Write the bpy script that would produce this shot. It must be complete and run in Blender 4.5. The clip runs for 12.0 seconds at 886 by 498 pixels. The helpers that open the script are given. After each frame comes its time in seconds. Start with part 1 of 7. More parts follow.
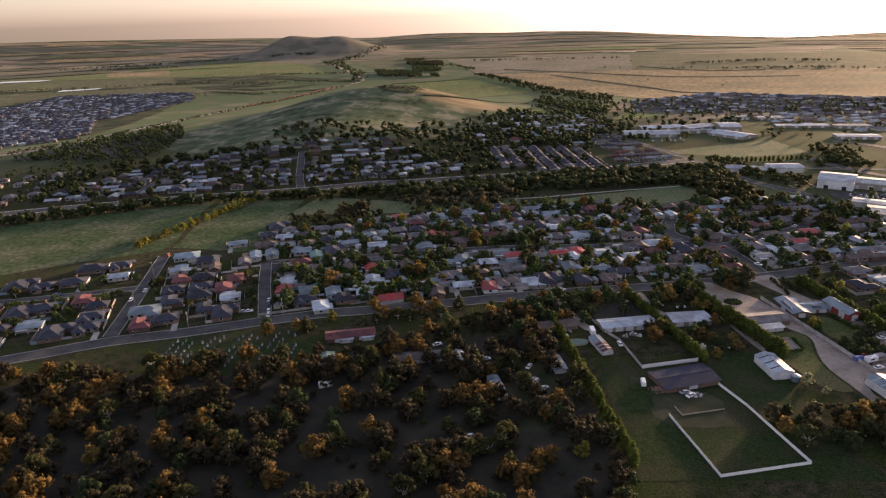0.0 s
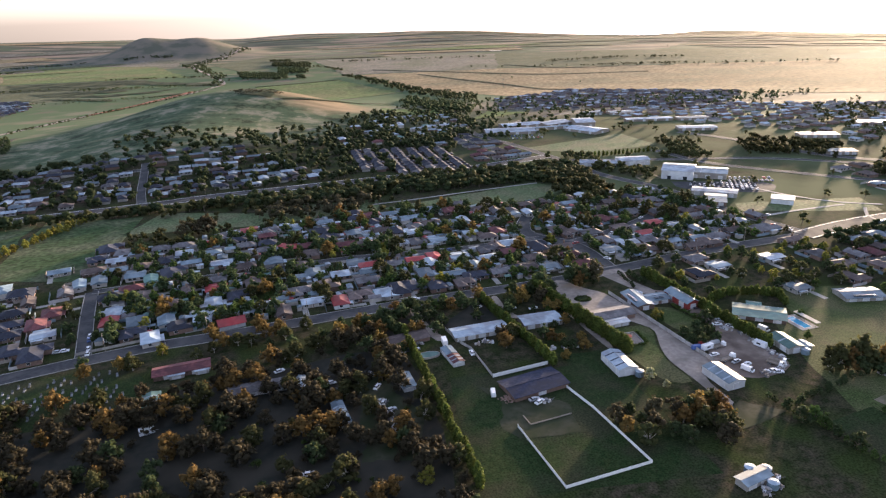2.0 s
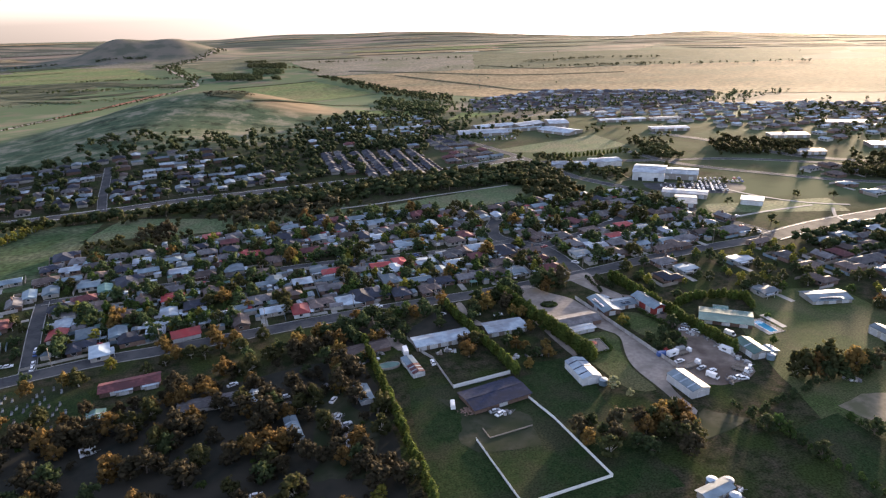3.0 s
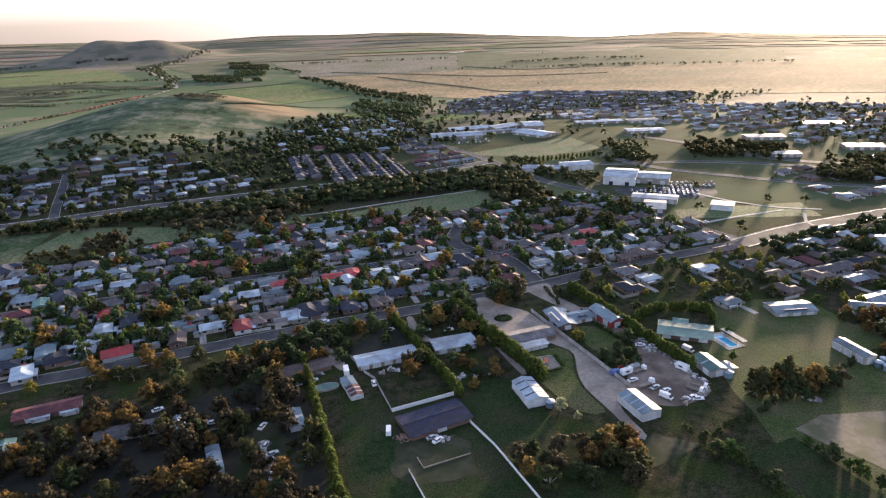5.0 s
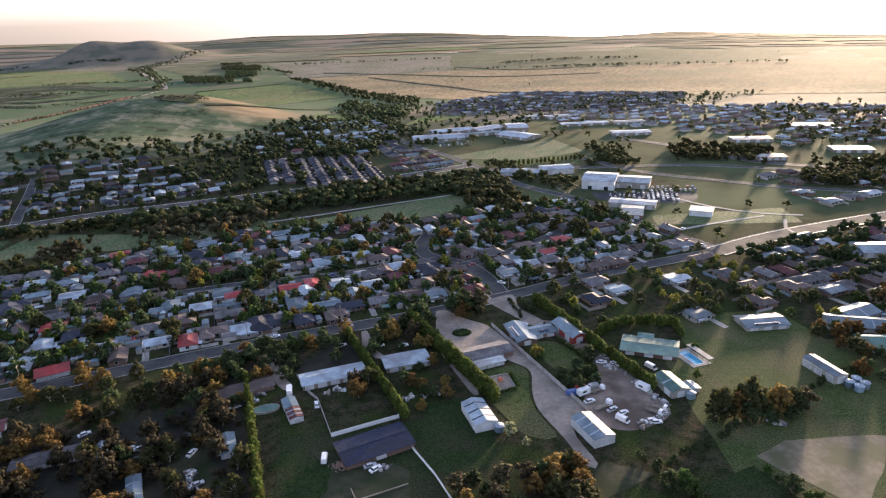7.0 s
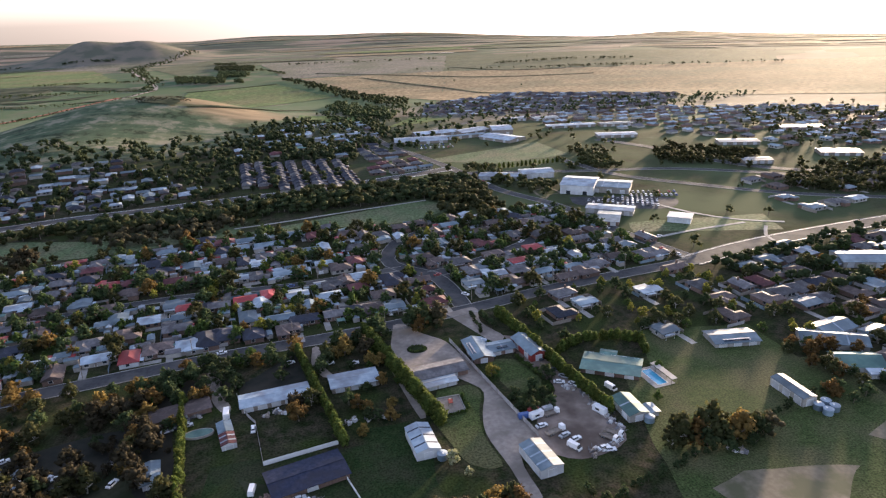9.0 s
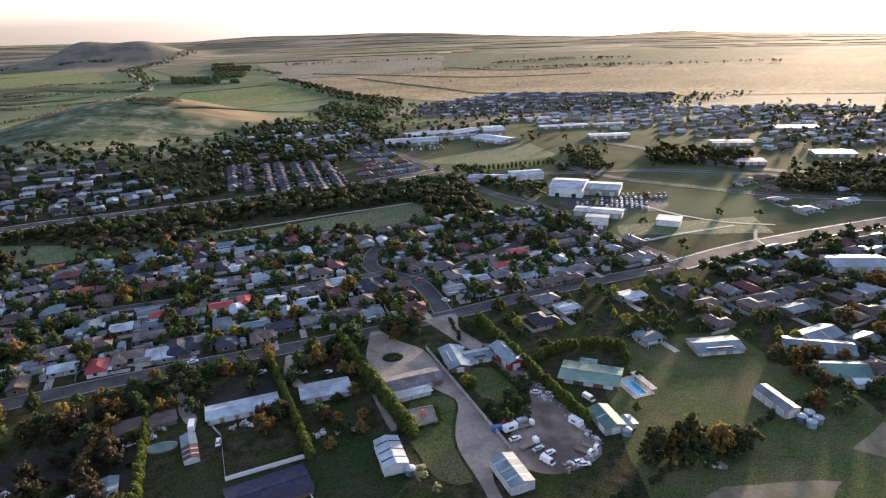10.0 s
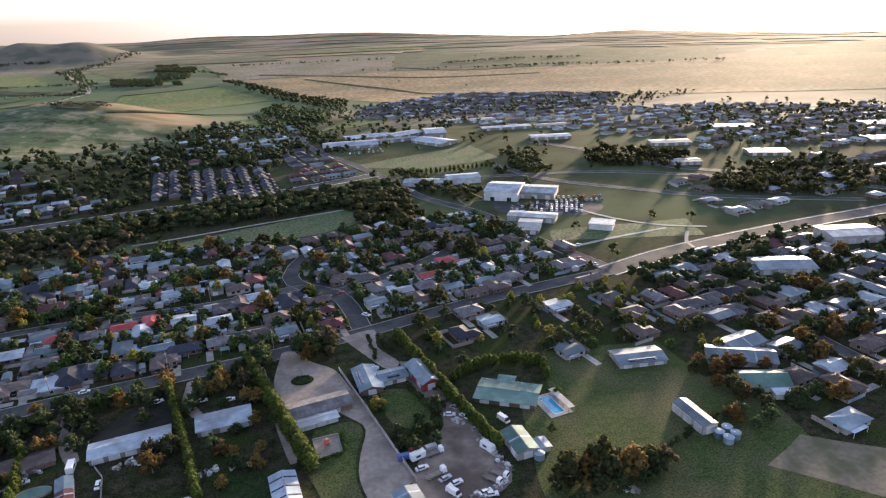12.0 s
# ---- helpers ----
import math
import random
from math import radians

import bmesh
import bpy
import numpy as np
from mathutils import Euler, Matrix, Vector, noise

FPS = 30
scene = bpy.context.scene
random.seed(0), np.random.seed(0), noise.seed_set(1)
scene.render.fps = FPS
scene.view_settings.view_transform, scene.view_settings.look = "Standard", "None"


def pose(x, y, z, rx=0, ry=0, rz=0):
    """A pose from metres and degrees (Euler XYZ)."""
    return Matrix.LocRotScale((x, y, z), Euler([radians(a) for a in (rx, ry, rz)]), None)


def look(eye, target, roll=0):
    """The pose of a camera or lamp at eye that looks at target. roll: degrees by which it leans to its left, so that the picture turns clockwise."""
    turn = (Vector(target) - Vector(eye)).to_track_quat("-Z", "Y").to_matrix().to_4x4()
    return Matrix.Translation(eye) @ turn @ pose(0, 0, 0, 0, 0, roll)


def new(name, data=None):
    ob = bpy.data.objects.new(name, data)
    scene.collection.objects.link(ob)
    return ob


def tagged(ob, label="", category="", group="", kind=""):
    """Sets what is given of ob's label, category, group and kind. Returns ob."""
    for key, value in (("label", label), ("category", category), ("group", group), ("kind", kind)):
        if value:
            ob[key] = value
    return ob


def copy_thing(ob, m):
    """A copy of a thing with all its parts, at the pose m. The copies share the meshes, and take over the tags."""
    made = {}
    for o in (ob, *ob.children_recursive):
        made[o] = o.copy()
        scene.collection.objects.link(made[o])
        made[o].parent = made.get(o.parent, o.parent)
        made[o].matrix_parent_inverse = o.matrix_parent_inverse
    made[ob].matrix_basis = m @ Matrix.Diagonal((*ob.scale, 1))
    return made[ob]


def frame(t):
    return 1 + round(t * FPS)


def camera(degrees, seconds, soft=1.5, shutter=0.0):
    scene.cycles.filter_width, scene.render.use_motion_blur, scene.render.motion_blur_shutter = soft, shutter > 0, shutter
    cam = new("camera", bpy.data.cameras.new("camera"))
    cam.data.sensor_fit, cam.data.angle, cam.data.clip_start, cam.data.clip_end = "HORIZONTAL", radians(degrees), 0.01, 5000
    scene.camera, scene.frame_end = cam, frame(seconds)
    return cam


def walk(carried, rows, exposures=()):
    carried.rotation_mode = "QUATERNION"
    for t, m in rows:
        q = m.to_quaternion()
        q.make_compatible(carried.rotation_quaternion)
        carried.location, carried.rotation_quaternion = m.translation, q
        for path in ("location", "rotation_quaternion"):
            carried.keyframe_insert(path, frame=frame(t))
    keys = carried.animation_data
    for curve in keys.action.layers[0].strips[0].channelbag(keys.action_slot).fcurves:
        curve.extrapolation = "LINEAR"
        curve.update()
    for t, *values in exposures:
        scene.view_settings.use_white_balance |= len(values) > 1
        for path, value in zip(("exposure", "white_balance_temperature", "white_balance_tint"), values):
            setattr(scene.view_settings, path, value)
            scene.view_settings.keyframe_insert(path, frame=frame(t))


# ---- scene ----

# ---------------------------------------------------------------- camera
cam = camera(68.2, 12.0, soft=1.25)
PATH = [
    (0, (0.00, 0.00, 145.00), (0.00, 188.36, 77.76), -2.01),
    (0.5, (5.76, 4.44, 144.47), (6.03, 192.83, 77.32), -2.15),
    (1, (11.42, 8.47, 144.20), (21.91, 196.43, 76.65), -2.19),
    (1.5, (16.45, 12.03, 144.16), (40.80, 198.51, 76.09), -2.27),
    (2, (21.43, 15.79, 143.96), (55.89, 200.54, 75.55), -2.14),
    (2.5, (26.55, 19.13, 143.74), (64.37, 203.19, 75.25), -2.13),
    (3, (32.59, 22.34, 143.26), (72.55, 205.99, 74.87), -2.12),
    (5, (56.13, 33.46, 142.28), (98.84, 216.53, 74.01), -2.16),
    (5.5, (61.60, 35.81, 142.23), (104.46, 218.82, 73.88), -2.16),
    (6, (67.65, 38.32, 142.12), (110.61, 221.32, 73.82), -2.16),
    (6.5, (73.34, 40.92, 141.97), (116.25, 223.90, 73.59), -2.21),
    (7, (79.58, 43.38, 141.59), (122.51, 226.40, 73.33), -2.22),
    (9, (103.18, 53.54, 141.03), (146.05, 236.55, 72.70), -2.29),
    (9.5, (108.94, 56.02, 140.74), (151.61, 239.08, 72.41), -2.32),
    (10, (115.22, 58.62, 140.45), (157.95, 241.67, 72.14), -2.34),
    (10.5, (120.92, 61.07, 140.37), (169.42, 242.59, 71.80), -2.32),
    (11, (126.91, 63.47, 140.19), (178.05, 244.25, 71.62), -2.29),
    (11.5, (132.51, 66.01, 140.10), (185.24, 246.29, 71.40), -2.34),
    (12, (138.86, 68.19, 140.15), (193.14, 247.94, 71.27), -2.38),
]
walk(cam, [(t, look(eye, target, roll)) for t, eye, target, roll in PATH],
     [(0, 1.9, 7600, 22), (0.7, 2.12, 7050, 19), (2.0, 2.48, 6450, 14), (8.0, 2.42, 6350, 14), (12, 2.38, 6300, 13)])

# ---------------------------------------------------------------- sky and sun
SUN_AZ, SUN_EL = 46.0, 5.0
world = bpy.data.worlds.new("evening_sky")
scene.world = world
world.use_nodes = True
wn, wl = world.node_tree.nodes, world.node_tree.links
sky = wn.new("ShaderNodeTexSky")
sky.sky_type = "NISHITA"
sky.sun_disc = False
sky.sun_elevation = radians(SUN_EL)
sky.sun_rotation = radians(SUN_AZ)
sky.altitude = 400
sky.air_density, sky.dust_density, sky.ozone_density = 1.0, 1.5, 2.0
wn["Background"].inputs["Strength"].default_value = 0.13
haze = wn.new("ShaderNodeHueSaturation")
haze.inputs["Saturation"].default_value = 0.52
wl.new(sky.outputs["Color"], haze.inputs["Color"])
tone = wn.new("ShaderNodeMix")
tone.data_type, tone.blend_type = "RGBA", "MULTIPLY"
tone.inputs["Factor"].default_value = 1.0
tone.inputs["B"].default_value = (0.94, 0.93, 1.08, 1)
wl.new(haze.outputs["Color"], tone.inputs["A"])
wl.new(tone.outputs["Result"], wn["Background"].inputs["Color"])
sun = new("sun", bpy.data.lights.new("sun", "SUN"))
sun.data.energy, sun.data.angle, sun.data.color = 3.6, radians(5.0), (1.0, 0.76, 0.5)
_az, _el = radians(SUN_AZ), radians(SUN_EL)
sun.matrix_world = look((math.sin(_az) * math.cos(_el) * 900, math.cos(_az) * math.cos(_el) * 900, math.sin(_el) * 900), (0, 0, 0))


# ---------------------------------------------------------------- materials
def surf(name, a, b, scale=1.0, rough=0.85, bump=0.0, c=None, coarse=0.1, metal=0.0, spec=0.3, vary=0.0, sheen=0.0):
    """Two colours mixed by a grain, a third by broad stains, brightness varied from piece to piece."""
    m = bpy.data.materials.new(name)
    m.use_nodes = True
    n, l = m.node_tree.nodes, m.node_tree.links
    p = n["Principled BSDF"]
    geo = n.new("ShaderNodeNewGeometry")
    t1 = n.new("ShaderNodeTexNoise")
    t1.inputs["Scale"].default_value, t1.inputs["Detail"].default_value = scale, 6
    l.new(geo.outputs["Position"], t1.inputs["Vector"])
    r1 = n.new("ShaderNodeMapRange")
    r1.inputs["From Min"].default_value, r1.inputs["From Max"].default_value = 0.35, 0.65
    l.new(t1.outputs["Fac"], r1.inputs["Value"])
    mix = n.new("ShaderNodeMix")
    mix.data_type = "RGBA"
    mix.inputs["A"].default_value, mix.inputs["B"].default_value = (*a, 1), (*b, 1)
    l.new(r1.outputs["Result"], mix.inputs["Factor"])
    out = mix.outputs["Result"]
    if c:
        t2 = n.new("ShaderNodeTexNoise")
        t2.inputs["Scale"].default_value, t2.inputs["Detail"].default_value = scale * coarse, 4
        l.new(geo.outputs["Position"], t2.inputs["Vector"])
        r2 = n.new("ShaderNodeMapRange")
        r2.inputs["From Min"].default_value, r2.inputs["From Max"].default_value = 0.45, 0.62
        l.new(t2.outputs["Fac"], r2.inputs["Value"])
        mix2 = n.new("ShaderNodeMix")
        mix2.data_type = "RGBA"
        mix2.inputs["B"].default_value = (*c, 1)
        l.new(r2.outputs["Result"], mix2.inputs["Factor"])
        l.new(out, mix2.inputs["A"])
        out = mix2.outputs["Result"]
    if sheen:
        t3 = n.new("ShaderNodeTexNoise")
        t3.inputs["Scale"].default_value, t3.inputs["Detail"].default_value = min(scale * 5, 1.4), 5
        l.new(geo.outputs["Position"], t3.inputs["Vector"])
        r5 = n.new("ShaderNodeMapRange")
        r5.inputs["From Min"].default_value, r5.inputs["From Max"].default_value = 0.36, 0.64
        r5.inputs["To Min"].default_value, r5.inputs["To Max"].default_value = 0.6, 1.4
        l.new(t3.outputs["Fac"], r5.inputs["Value"])
        fleck = n.new("ShaderNodeHueSaturation")
        l.new(r5.outputs["Result"], fleck.inputs["Value"])
        l.new(out, fleck.inputs["Color"])
        out = fleck.outputs["Color"]
    if vary:
        info = n.new("ShaderNodeObjectInfo")
        r3 = n.new("ShaderNodeMapRange")
        r3.inputs["To Min"].default_value, r3.inputs["To Max"].default_value = 1 - vary, 1 + vary
        l.new(info.outputs["Random"], r3.inputs["Value"])
        hsv = n.new("ShaderNodeHueSaturation")
        l.new(r3.outputs["Result"], hsv.inputs["Value"])
        l.new(out, hsv.inputs["Color"])
        out = hsv.outputs["Color"]
    l.new(out, p.inputs["Base Color"])
    p.inputs["Roughness"].default_value, p.inputs["Metallic"].default_value = rough, metal
    p.inputs["Specular IOR Level"].default_value = spec
    if sheen:
        p.inputs["Sheen Weight"].default_value, p.inputs["Sheen Roughness"].default_value = sheen, 0.4
        p.inputs["Sheen Tint"].default_value = (1.0, 0.95, 0.85, 1)
    if bump:
        bp = n.new("ShaderNodeBump")
        bp.inputs["Strength"].default_value, bp.inputs["Distance"].default_value = bump, 0.6 / scale
        l.new(t1.outputs["Fac"], bp.inputs["Height"])
        l.new(bp.outputs["Normal"], p.inputs["Normal"])
    return m


def foliage(name, a, b, glow=0.42, vary=0.25):
    """Leaves: mixed greens from clump to clump, partly letting the light through."""
    m = bpy.data.materials.new(name)
    m.use_nodes = True
    n, l = m.node_tree.nodes, m.node_tree.links
    p = n["Principled BSDF"]
    geo, info = n.new("ShaderNodeNewGeometry"), n.new("ShaderNodeObjectInfo")
    mix = n.new("ShaderNodeMix")
    mix.data_type = "RGBA"
    mix.inputs["A"].default_value, mix.inputs["B"].default_value = (*a, 1), (*b, 1)
    l.new(geo.outputs["Random Per Island"], mix.inputs["Factor"])
    hsv = n.new("ShaderNodeHueSaturation")
    r3 = n.new("ShaderNodeMapRange")
    r3.inputs["To Min"].default_value, r3.inputs["To Max"].default_value = 1 - vary, 1 + vary
    l.new(info.outputs["Random"], r3.inputs["Value"])
    l.new(r3.outputs["Result"], hsv.inputs["Value"])
    r4 = n.new("ShaderNodeMapRange")
    r4.inputs["To Min"].default_value, r4.inputs["To Max"].default_value = 0.485, 0.51
    l.new(info.outputs["Random"], r4.inputs["Value"])
    l.new(r4.outputs["Result"], hsv.inputs["Hue"])
    l.new(mix.outputs["Result"], hsv.inputs["Color"])
    l.new(hsv.outputs["Color"], p.inputs["Base Color"])
    p.inputs["Roughness"].default_value = 0.8
    p.inputs["Specular IOR Level"].default_value = 0.06
    tr = n.new("ShaderNodeBsdfTranslucent")
    l.new(hsv.outputs["Color"], tr.inputs["Color"])
    ms = n.new("ShaderNodeMixShader")
    ms.inputs["Fac"].default_value = glow
    l.new(p.outputs["BSDF"], ms.inputs[1])
    l.new(tr.outputs["BSDF"], ms.inputs[2])
    l.new(ms.outputs["Shader"], n["Material Output"].inputs["Surface"])
    return m


M = {}
M["lawn"] = surf("lawn", (0.014, 0.03, 0.01), (0.028, 0.044, 0.016), 0.4, 0.9, 0.0, (0.034, 0.038, 0.02), 0.15, sheen=0.02, spec=0.03)
M["paddock"] = surf("paddock", (0.04, 0.062, 0.02), (0.064, 0.084, 0.03), 0.35, 0.85, 0.0, (0.085, 0.086, 0.042), 0.12, sheen=0.02, spec=0.03)
M["pasture"] = surf("pasture", (0.032, 0.062, 0.024), (0.052, 0.084, 0.036), 0.06, 0.9, 0.0, (0.09, 0.105, 0.06), 0.6, sheen=0.02, spec=0.02)
M["dry_grass"] = surf("dry_grass", (0.18, 0.137, 0.08), (0.24, 0.185, 0.11), 0.02, 0.95, 0.0, (0.14, 0.125, 0.076), 0.3, sheen=0.02, spec=0.01)
M["crop_green"] = surf("crop_green", (0.05, 0.1, 0.033), (0.08, 0.125, 0.043), 0.02, 0.95, 0.0, (0.1, 0.11, 0.05), 0.3, sheen=0.02, spec=0.01)
M["grey_grass"] = surf("grey_grass", (0.105, 0.105, 0.09), (0.15, 0.14, 0.115), 0.02, 0.95, 0.0, (0.088, 0.098, 0.07), 0.3, sheen=0.02, spec=0.01)
# park green drawn towards olive, with some haze in the colour
M["park"] = surf("park_grass", (0.075, 0.108, 0.052), (0.105, 0.138, 0.068), 0.1, 0.85, 0.0, (0.125, 0.13, 0.075), 0.3, sheen=0.02, spec=0.03)
M["scrub_grass"] = surf("scrub_grass", (0.042, 0.064, 0.04), (0.085, 0.096, 0.06), 0.03, 0.95, 0.0, (0.05, 0.066, 0.036), 0.3, sheen=0.02, spec=0.01)
M["red_earth"] = surf("red_earth", (0.2, 0.062, 0.035), (0.27, 0.09, 0.05), 0.05, 0.95)
M["bare_earth"] = surf("bare_earth", (0.13, 0.11, 0.075), (0.19, 0.16, 0.11), 0.5, 0.85, 0.0, (0.09, 0.09, 0.045), 0.2, spec=0.3)
M["dirt_yard"] = surf("dirt_yard", (0.19, 0.15, 0.125), (0.27, 0.22, 0.185), 0.3, 0.9, 0.0, (0.1, 0.075, 0.06), 0.2, spec=0.25)
M["mud"] = surf("mud", (0.03, 0.038, 0.02), (0.06, 0.058, 0.038), 0.35, 0.9, 0.0, (0.024, 0.034, 0.015), 0.25, spec=0.1)
M["rubble"] = surf("rubble", (0.17, 0.1, 0.075), (0.34, 0.24, 0.2), 1.4, 0.95, 0.3)
M["gravel"] = surf("gravel", (0.23, 0.195, 0.165), (0.31, 0.27, 0.235), 0.5, 0.85, 0.0, (0.18, 0.155, 0.13), 0.2, spec=0.3)
M["asphalt"] = surf("asphalt", (0.042, 0.044, 0.049), (0.064, 0.066, 0.07), 0.6, 0.9, 0.0, (0.085, 0.085, 0.085), 0.15, spec=0.12)
M["concrete"] = surf("concrete", (0.28, 0.27, 0.25), (0.38, 0.37, 0.35), 0.5, 0.9, 0.0, (0.24, 0.23, 0.21), 0.2)
# near black: the shade under trees is put into this colour
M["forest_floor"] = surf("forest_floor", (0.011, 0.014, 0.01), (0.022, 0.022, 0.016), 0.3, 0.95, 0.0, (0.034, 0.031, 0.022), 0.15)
M["scrub"] = surf("scrub", (0.018, 0.028, 0.016), (0.05, 0.06, 0.035), 0.05, 0.95, 0.0, (0.08, 0.085, 0.05), 0.4, spec=0.03)
M["water"] = surf("water", (0.2, 0.25, 0.3), (0.25, 0.3, 0.35), 0.05, 0.08, spec=0.6)
M["pool_water"] = surf("pool_water", (0.05, 0.3, 0.5), (0.08, 0.38, 0.58), 0.6, 0.05, spec=0.6)
M["roof_W"] = surf("white_iron", (0.25, 0.32, 0.385), (0.37, 0.44, 0.5), 0.35, 0.6, 0.0, (0.2, 0.225, 0.26), 0.4, 0.0, 0.35, 0.18)
M["roof_L"] = surf("blue_grey_iron", (0.12, 0.17, 0.205), (0.2, 0.26, 0.3), 0.25, 0.6, 0.0, (0.095, 0.135, 0.165), 0.4, 0.0, 0.3, 0.35)
M["roof_G"] = surf("grey_tile", (0.1, 0.1, 0.108), (0.16, 0.155, 0.16), 0.8, 0.8, 0.2, (0.08, 0.075, 0.08), 0.3, 0, 0.3, 0.35)
M["roof_D"] = surf("dark_tile", (0.026, 0.031, 0.048), (0.048, 0.054, 0.076), 0.8, 0.8, 0.15, (0.034, 0.037, 0.048), 0.3, 0, 0.2, 0.25)
M["roof_N"] = surf("navy_tile", (0.012, 0.018, 0.042), (0.024, 0.031, 0.06), 0.8, 0.8, 0.1, (0.018, 0.022, 0.04), 0.3, 0, 0.2, 0.1)
M["roof_B"] = surf("brown_tile", (0.085, 0.066, 0.062), (0.135, 0.104, 0.095), 0.8, 0.8, 0.2, (0.07, 0.055, 0.052), 0.3, 0, 0.3, 0.35)
M["roof_M"] = surf("maroon_tile", (0.1, 0.034, 0.038), (0.15, 0.056, 0.058), 0.8, 0.8, 0.2, (0.075, 0.03, 0.034), 0.3, 0, 0.3, 0.3)
M["roof_R"] = surf("red_iron", (0.27, 0.03, 0.034), (0.34, 0.055, 0.055), 0.4, 0.6, 0.0, (0.2, 0.04, 0.04), 0.3, 0, 0.3, 0.25)
M["roof_T"] = surf("green_iron", (0.1, 0.19, 0.17), (0.15, 0.25, 0.22), 0.4, 0.7, 0.0, (0.08, 0.15, 0.14), 0.3, 0, 0.2, 0.2)
M["wall_brick"] = surf("brick_wall", (0.14, 0.09, 0.07), (0.2, 0.135, 0.105), 1.5, 0.9, 0.2, vary=0.35)
M["wall_cream"] = surf("cream_wall", (0.33, 0.31, 0.28), (0.42, 0.4, 0.36), 0.6, 0.85, 0.0, (0.28, 0.26, 0.235), 0.3, vary=0.25)
M["wall_white"] = surf("white_wall", (0.5, 0.51, 0.52), (0.58, 0.59, 0.6), 0.5, 0.8, 0.0, (0.42, 0.42, 0.42), 0.3, vary=0.1)
M["wall_red"] = surf("red_barn_wall", (0.2, 0.03, 0.026), (0.27, 0.05, 0.04), 0.6, 0.8)
M["trim"] = surf("white_trim", (0.7, 0.7, 0.68), (0.78, 0.78, 0.76), 1.0, 0.6)
M["glass"] = surf("window_glass", (0.02, 0.025, 0.03), (0.03, 0.035, 0.04), 1.0, 0.08, spec=0.8)
M["timber"] = surf("grey_timber", (0.2, 0.17, 0.14), (0.28, 0.24, 0.2), 1.2, 0.9, 0.2, vary=0.2)
M["fence_grey"] = surf("grey_fence", (0.3, 0.28, 0.27), (0.4, 0.38, 0.36), 0.8, 0.85, vary=0.2)
M["steel"] = surf("galvanised_steel", (0.4, 0.42, 0.44), (0.5, 0.52, 0.54), 1.0, 0.45, metal=0.6)
M["solar"] = surf("solar_panel", (0.015, 0.02, 0.05), (0.02, 0.03, 0.07), 2.0, 0.15, spec=0.7)
M["bark"] = surf("bark", (0.12, 0.095, 0.075), (0.2, 0.165, 0.13), 3.0, 0.95, 0.4)
M["pale_bark"] = surf("pale_bark", (0.34, 0.31, 0.27), (0.46, 0.43, 0.38), 2.0, 0.9, 0.2)
M["rubber"] = surf("tyre_rubber", (0.02, 0.02, 0.02), (0.03, 0.03, 0.03), 3.0, 0.9)
M["stone"] = surf("grey_stone", (0.11, 0.12, 0.13), (0.2, 0.21, 0.215), 1.5, 0.8, 0.1, vary=0.4)
M["leaf_gum"] = foliage("gum_leaves", (0.038, 0.048, 0.02), (0.08, 0.08, 0.032), 0.45)
M["leaf_dark"] = foliage("dark_leaves", (0.029, 0.047, 0.022), (0.062, 0.082, 0.034), 0.38)
M["leaf_green"] = foliage("green_leaves", (0.038, 0.07, 0.021), (0.078, 0.115, 0.031), 0.4)
# rusty leaf; its orange also stands for low sun on the crowns
M["leaf_rust"] = foliage("rusty_leaves", (0.11, 0.08, 0.028), (0.19, 0.125, 0.04))
M["leaf_yellow"] = foliage("yellow_green_leaves", (0.12, 0.13, 0.025), (0.2, 0.18, 0.04))
# dark brown-green standing for crowns that the sun misses
M["leaf_dull"] = foliage("dull_leaves", (0.036, 0.034, 0.02), (0.07, 0.06, 0.034), 0.35)
M["leaf_cream"] = foliage("cream_blossom", (0.16, 0.19, 0.09), (0.34, 0.34, 0.22), 0.4)
M["leaf_cypress"] = foliage("cypress_foliage", (0.04, 0.065, 0.017), (0.11, 0.135, 0.03), 0.4)


# ---------------------------------------------------------------- mesh helpers
def mesh_ob(name, verts, faces, mats, parent=None, label="", index=None):
    me = bpy.data.meshes.new(name)
    me.from_pydata(verts, [], faces)
    for m in mats if isinstance(mats, (list, tuple)) else [mats]:
        me.materials.append(m)
    if index is not None:
        me.polygons.foreach_set("material_index", index)
    if name == "crown":
        me.polygons.foreach_set("use_smooth", [True] * len(me.polygons))
    me.update()
    ob = new(name, me)
    if parent:
        ob.parent = parent
    if label:
        tagged(ob, label)
    return ob


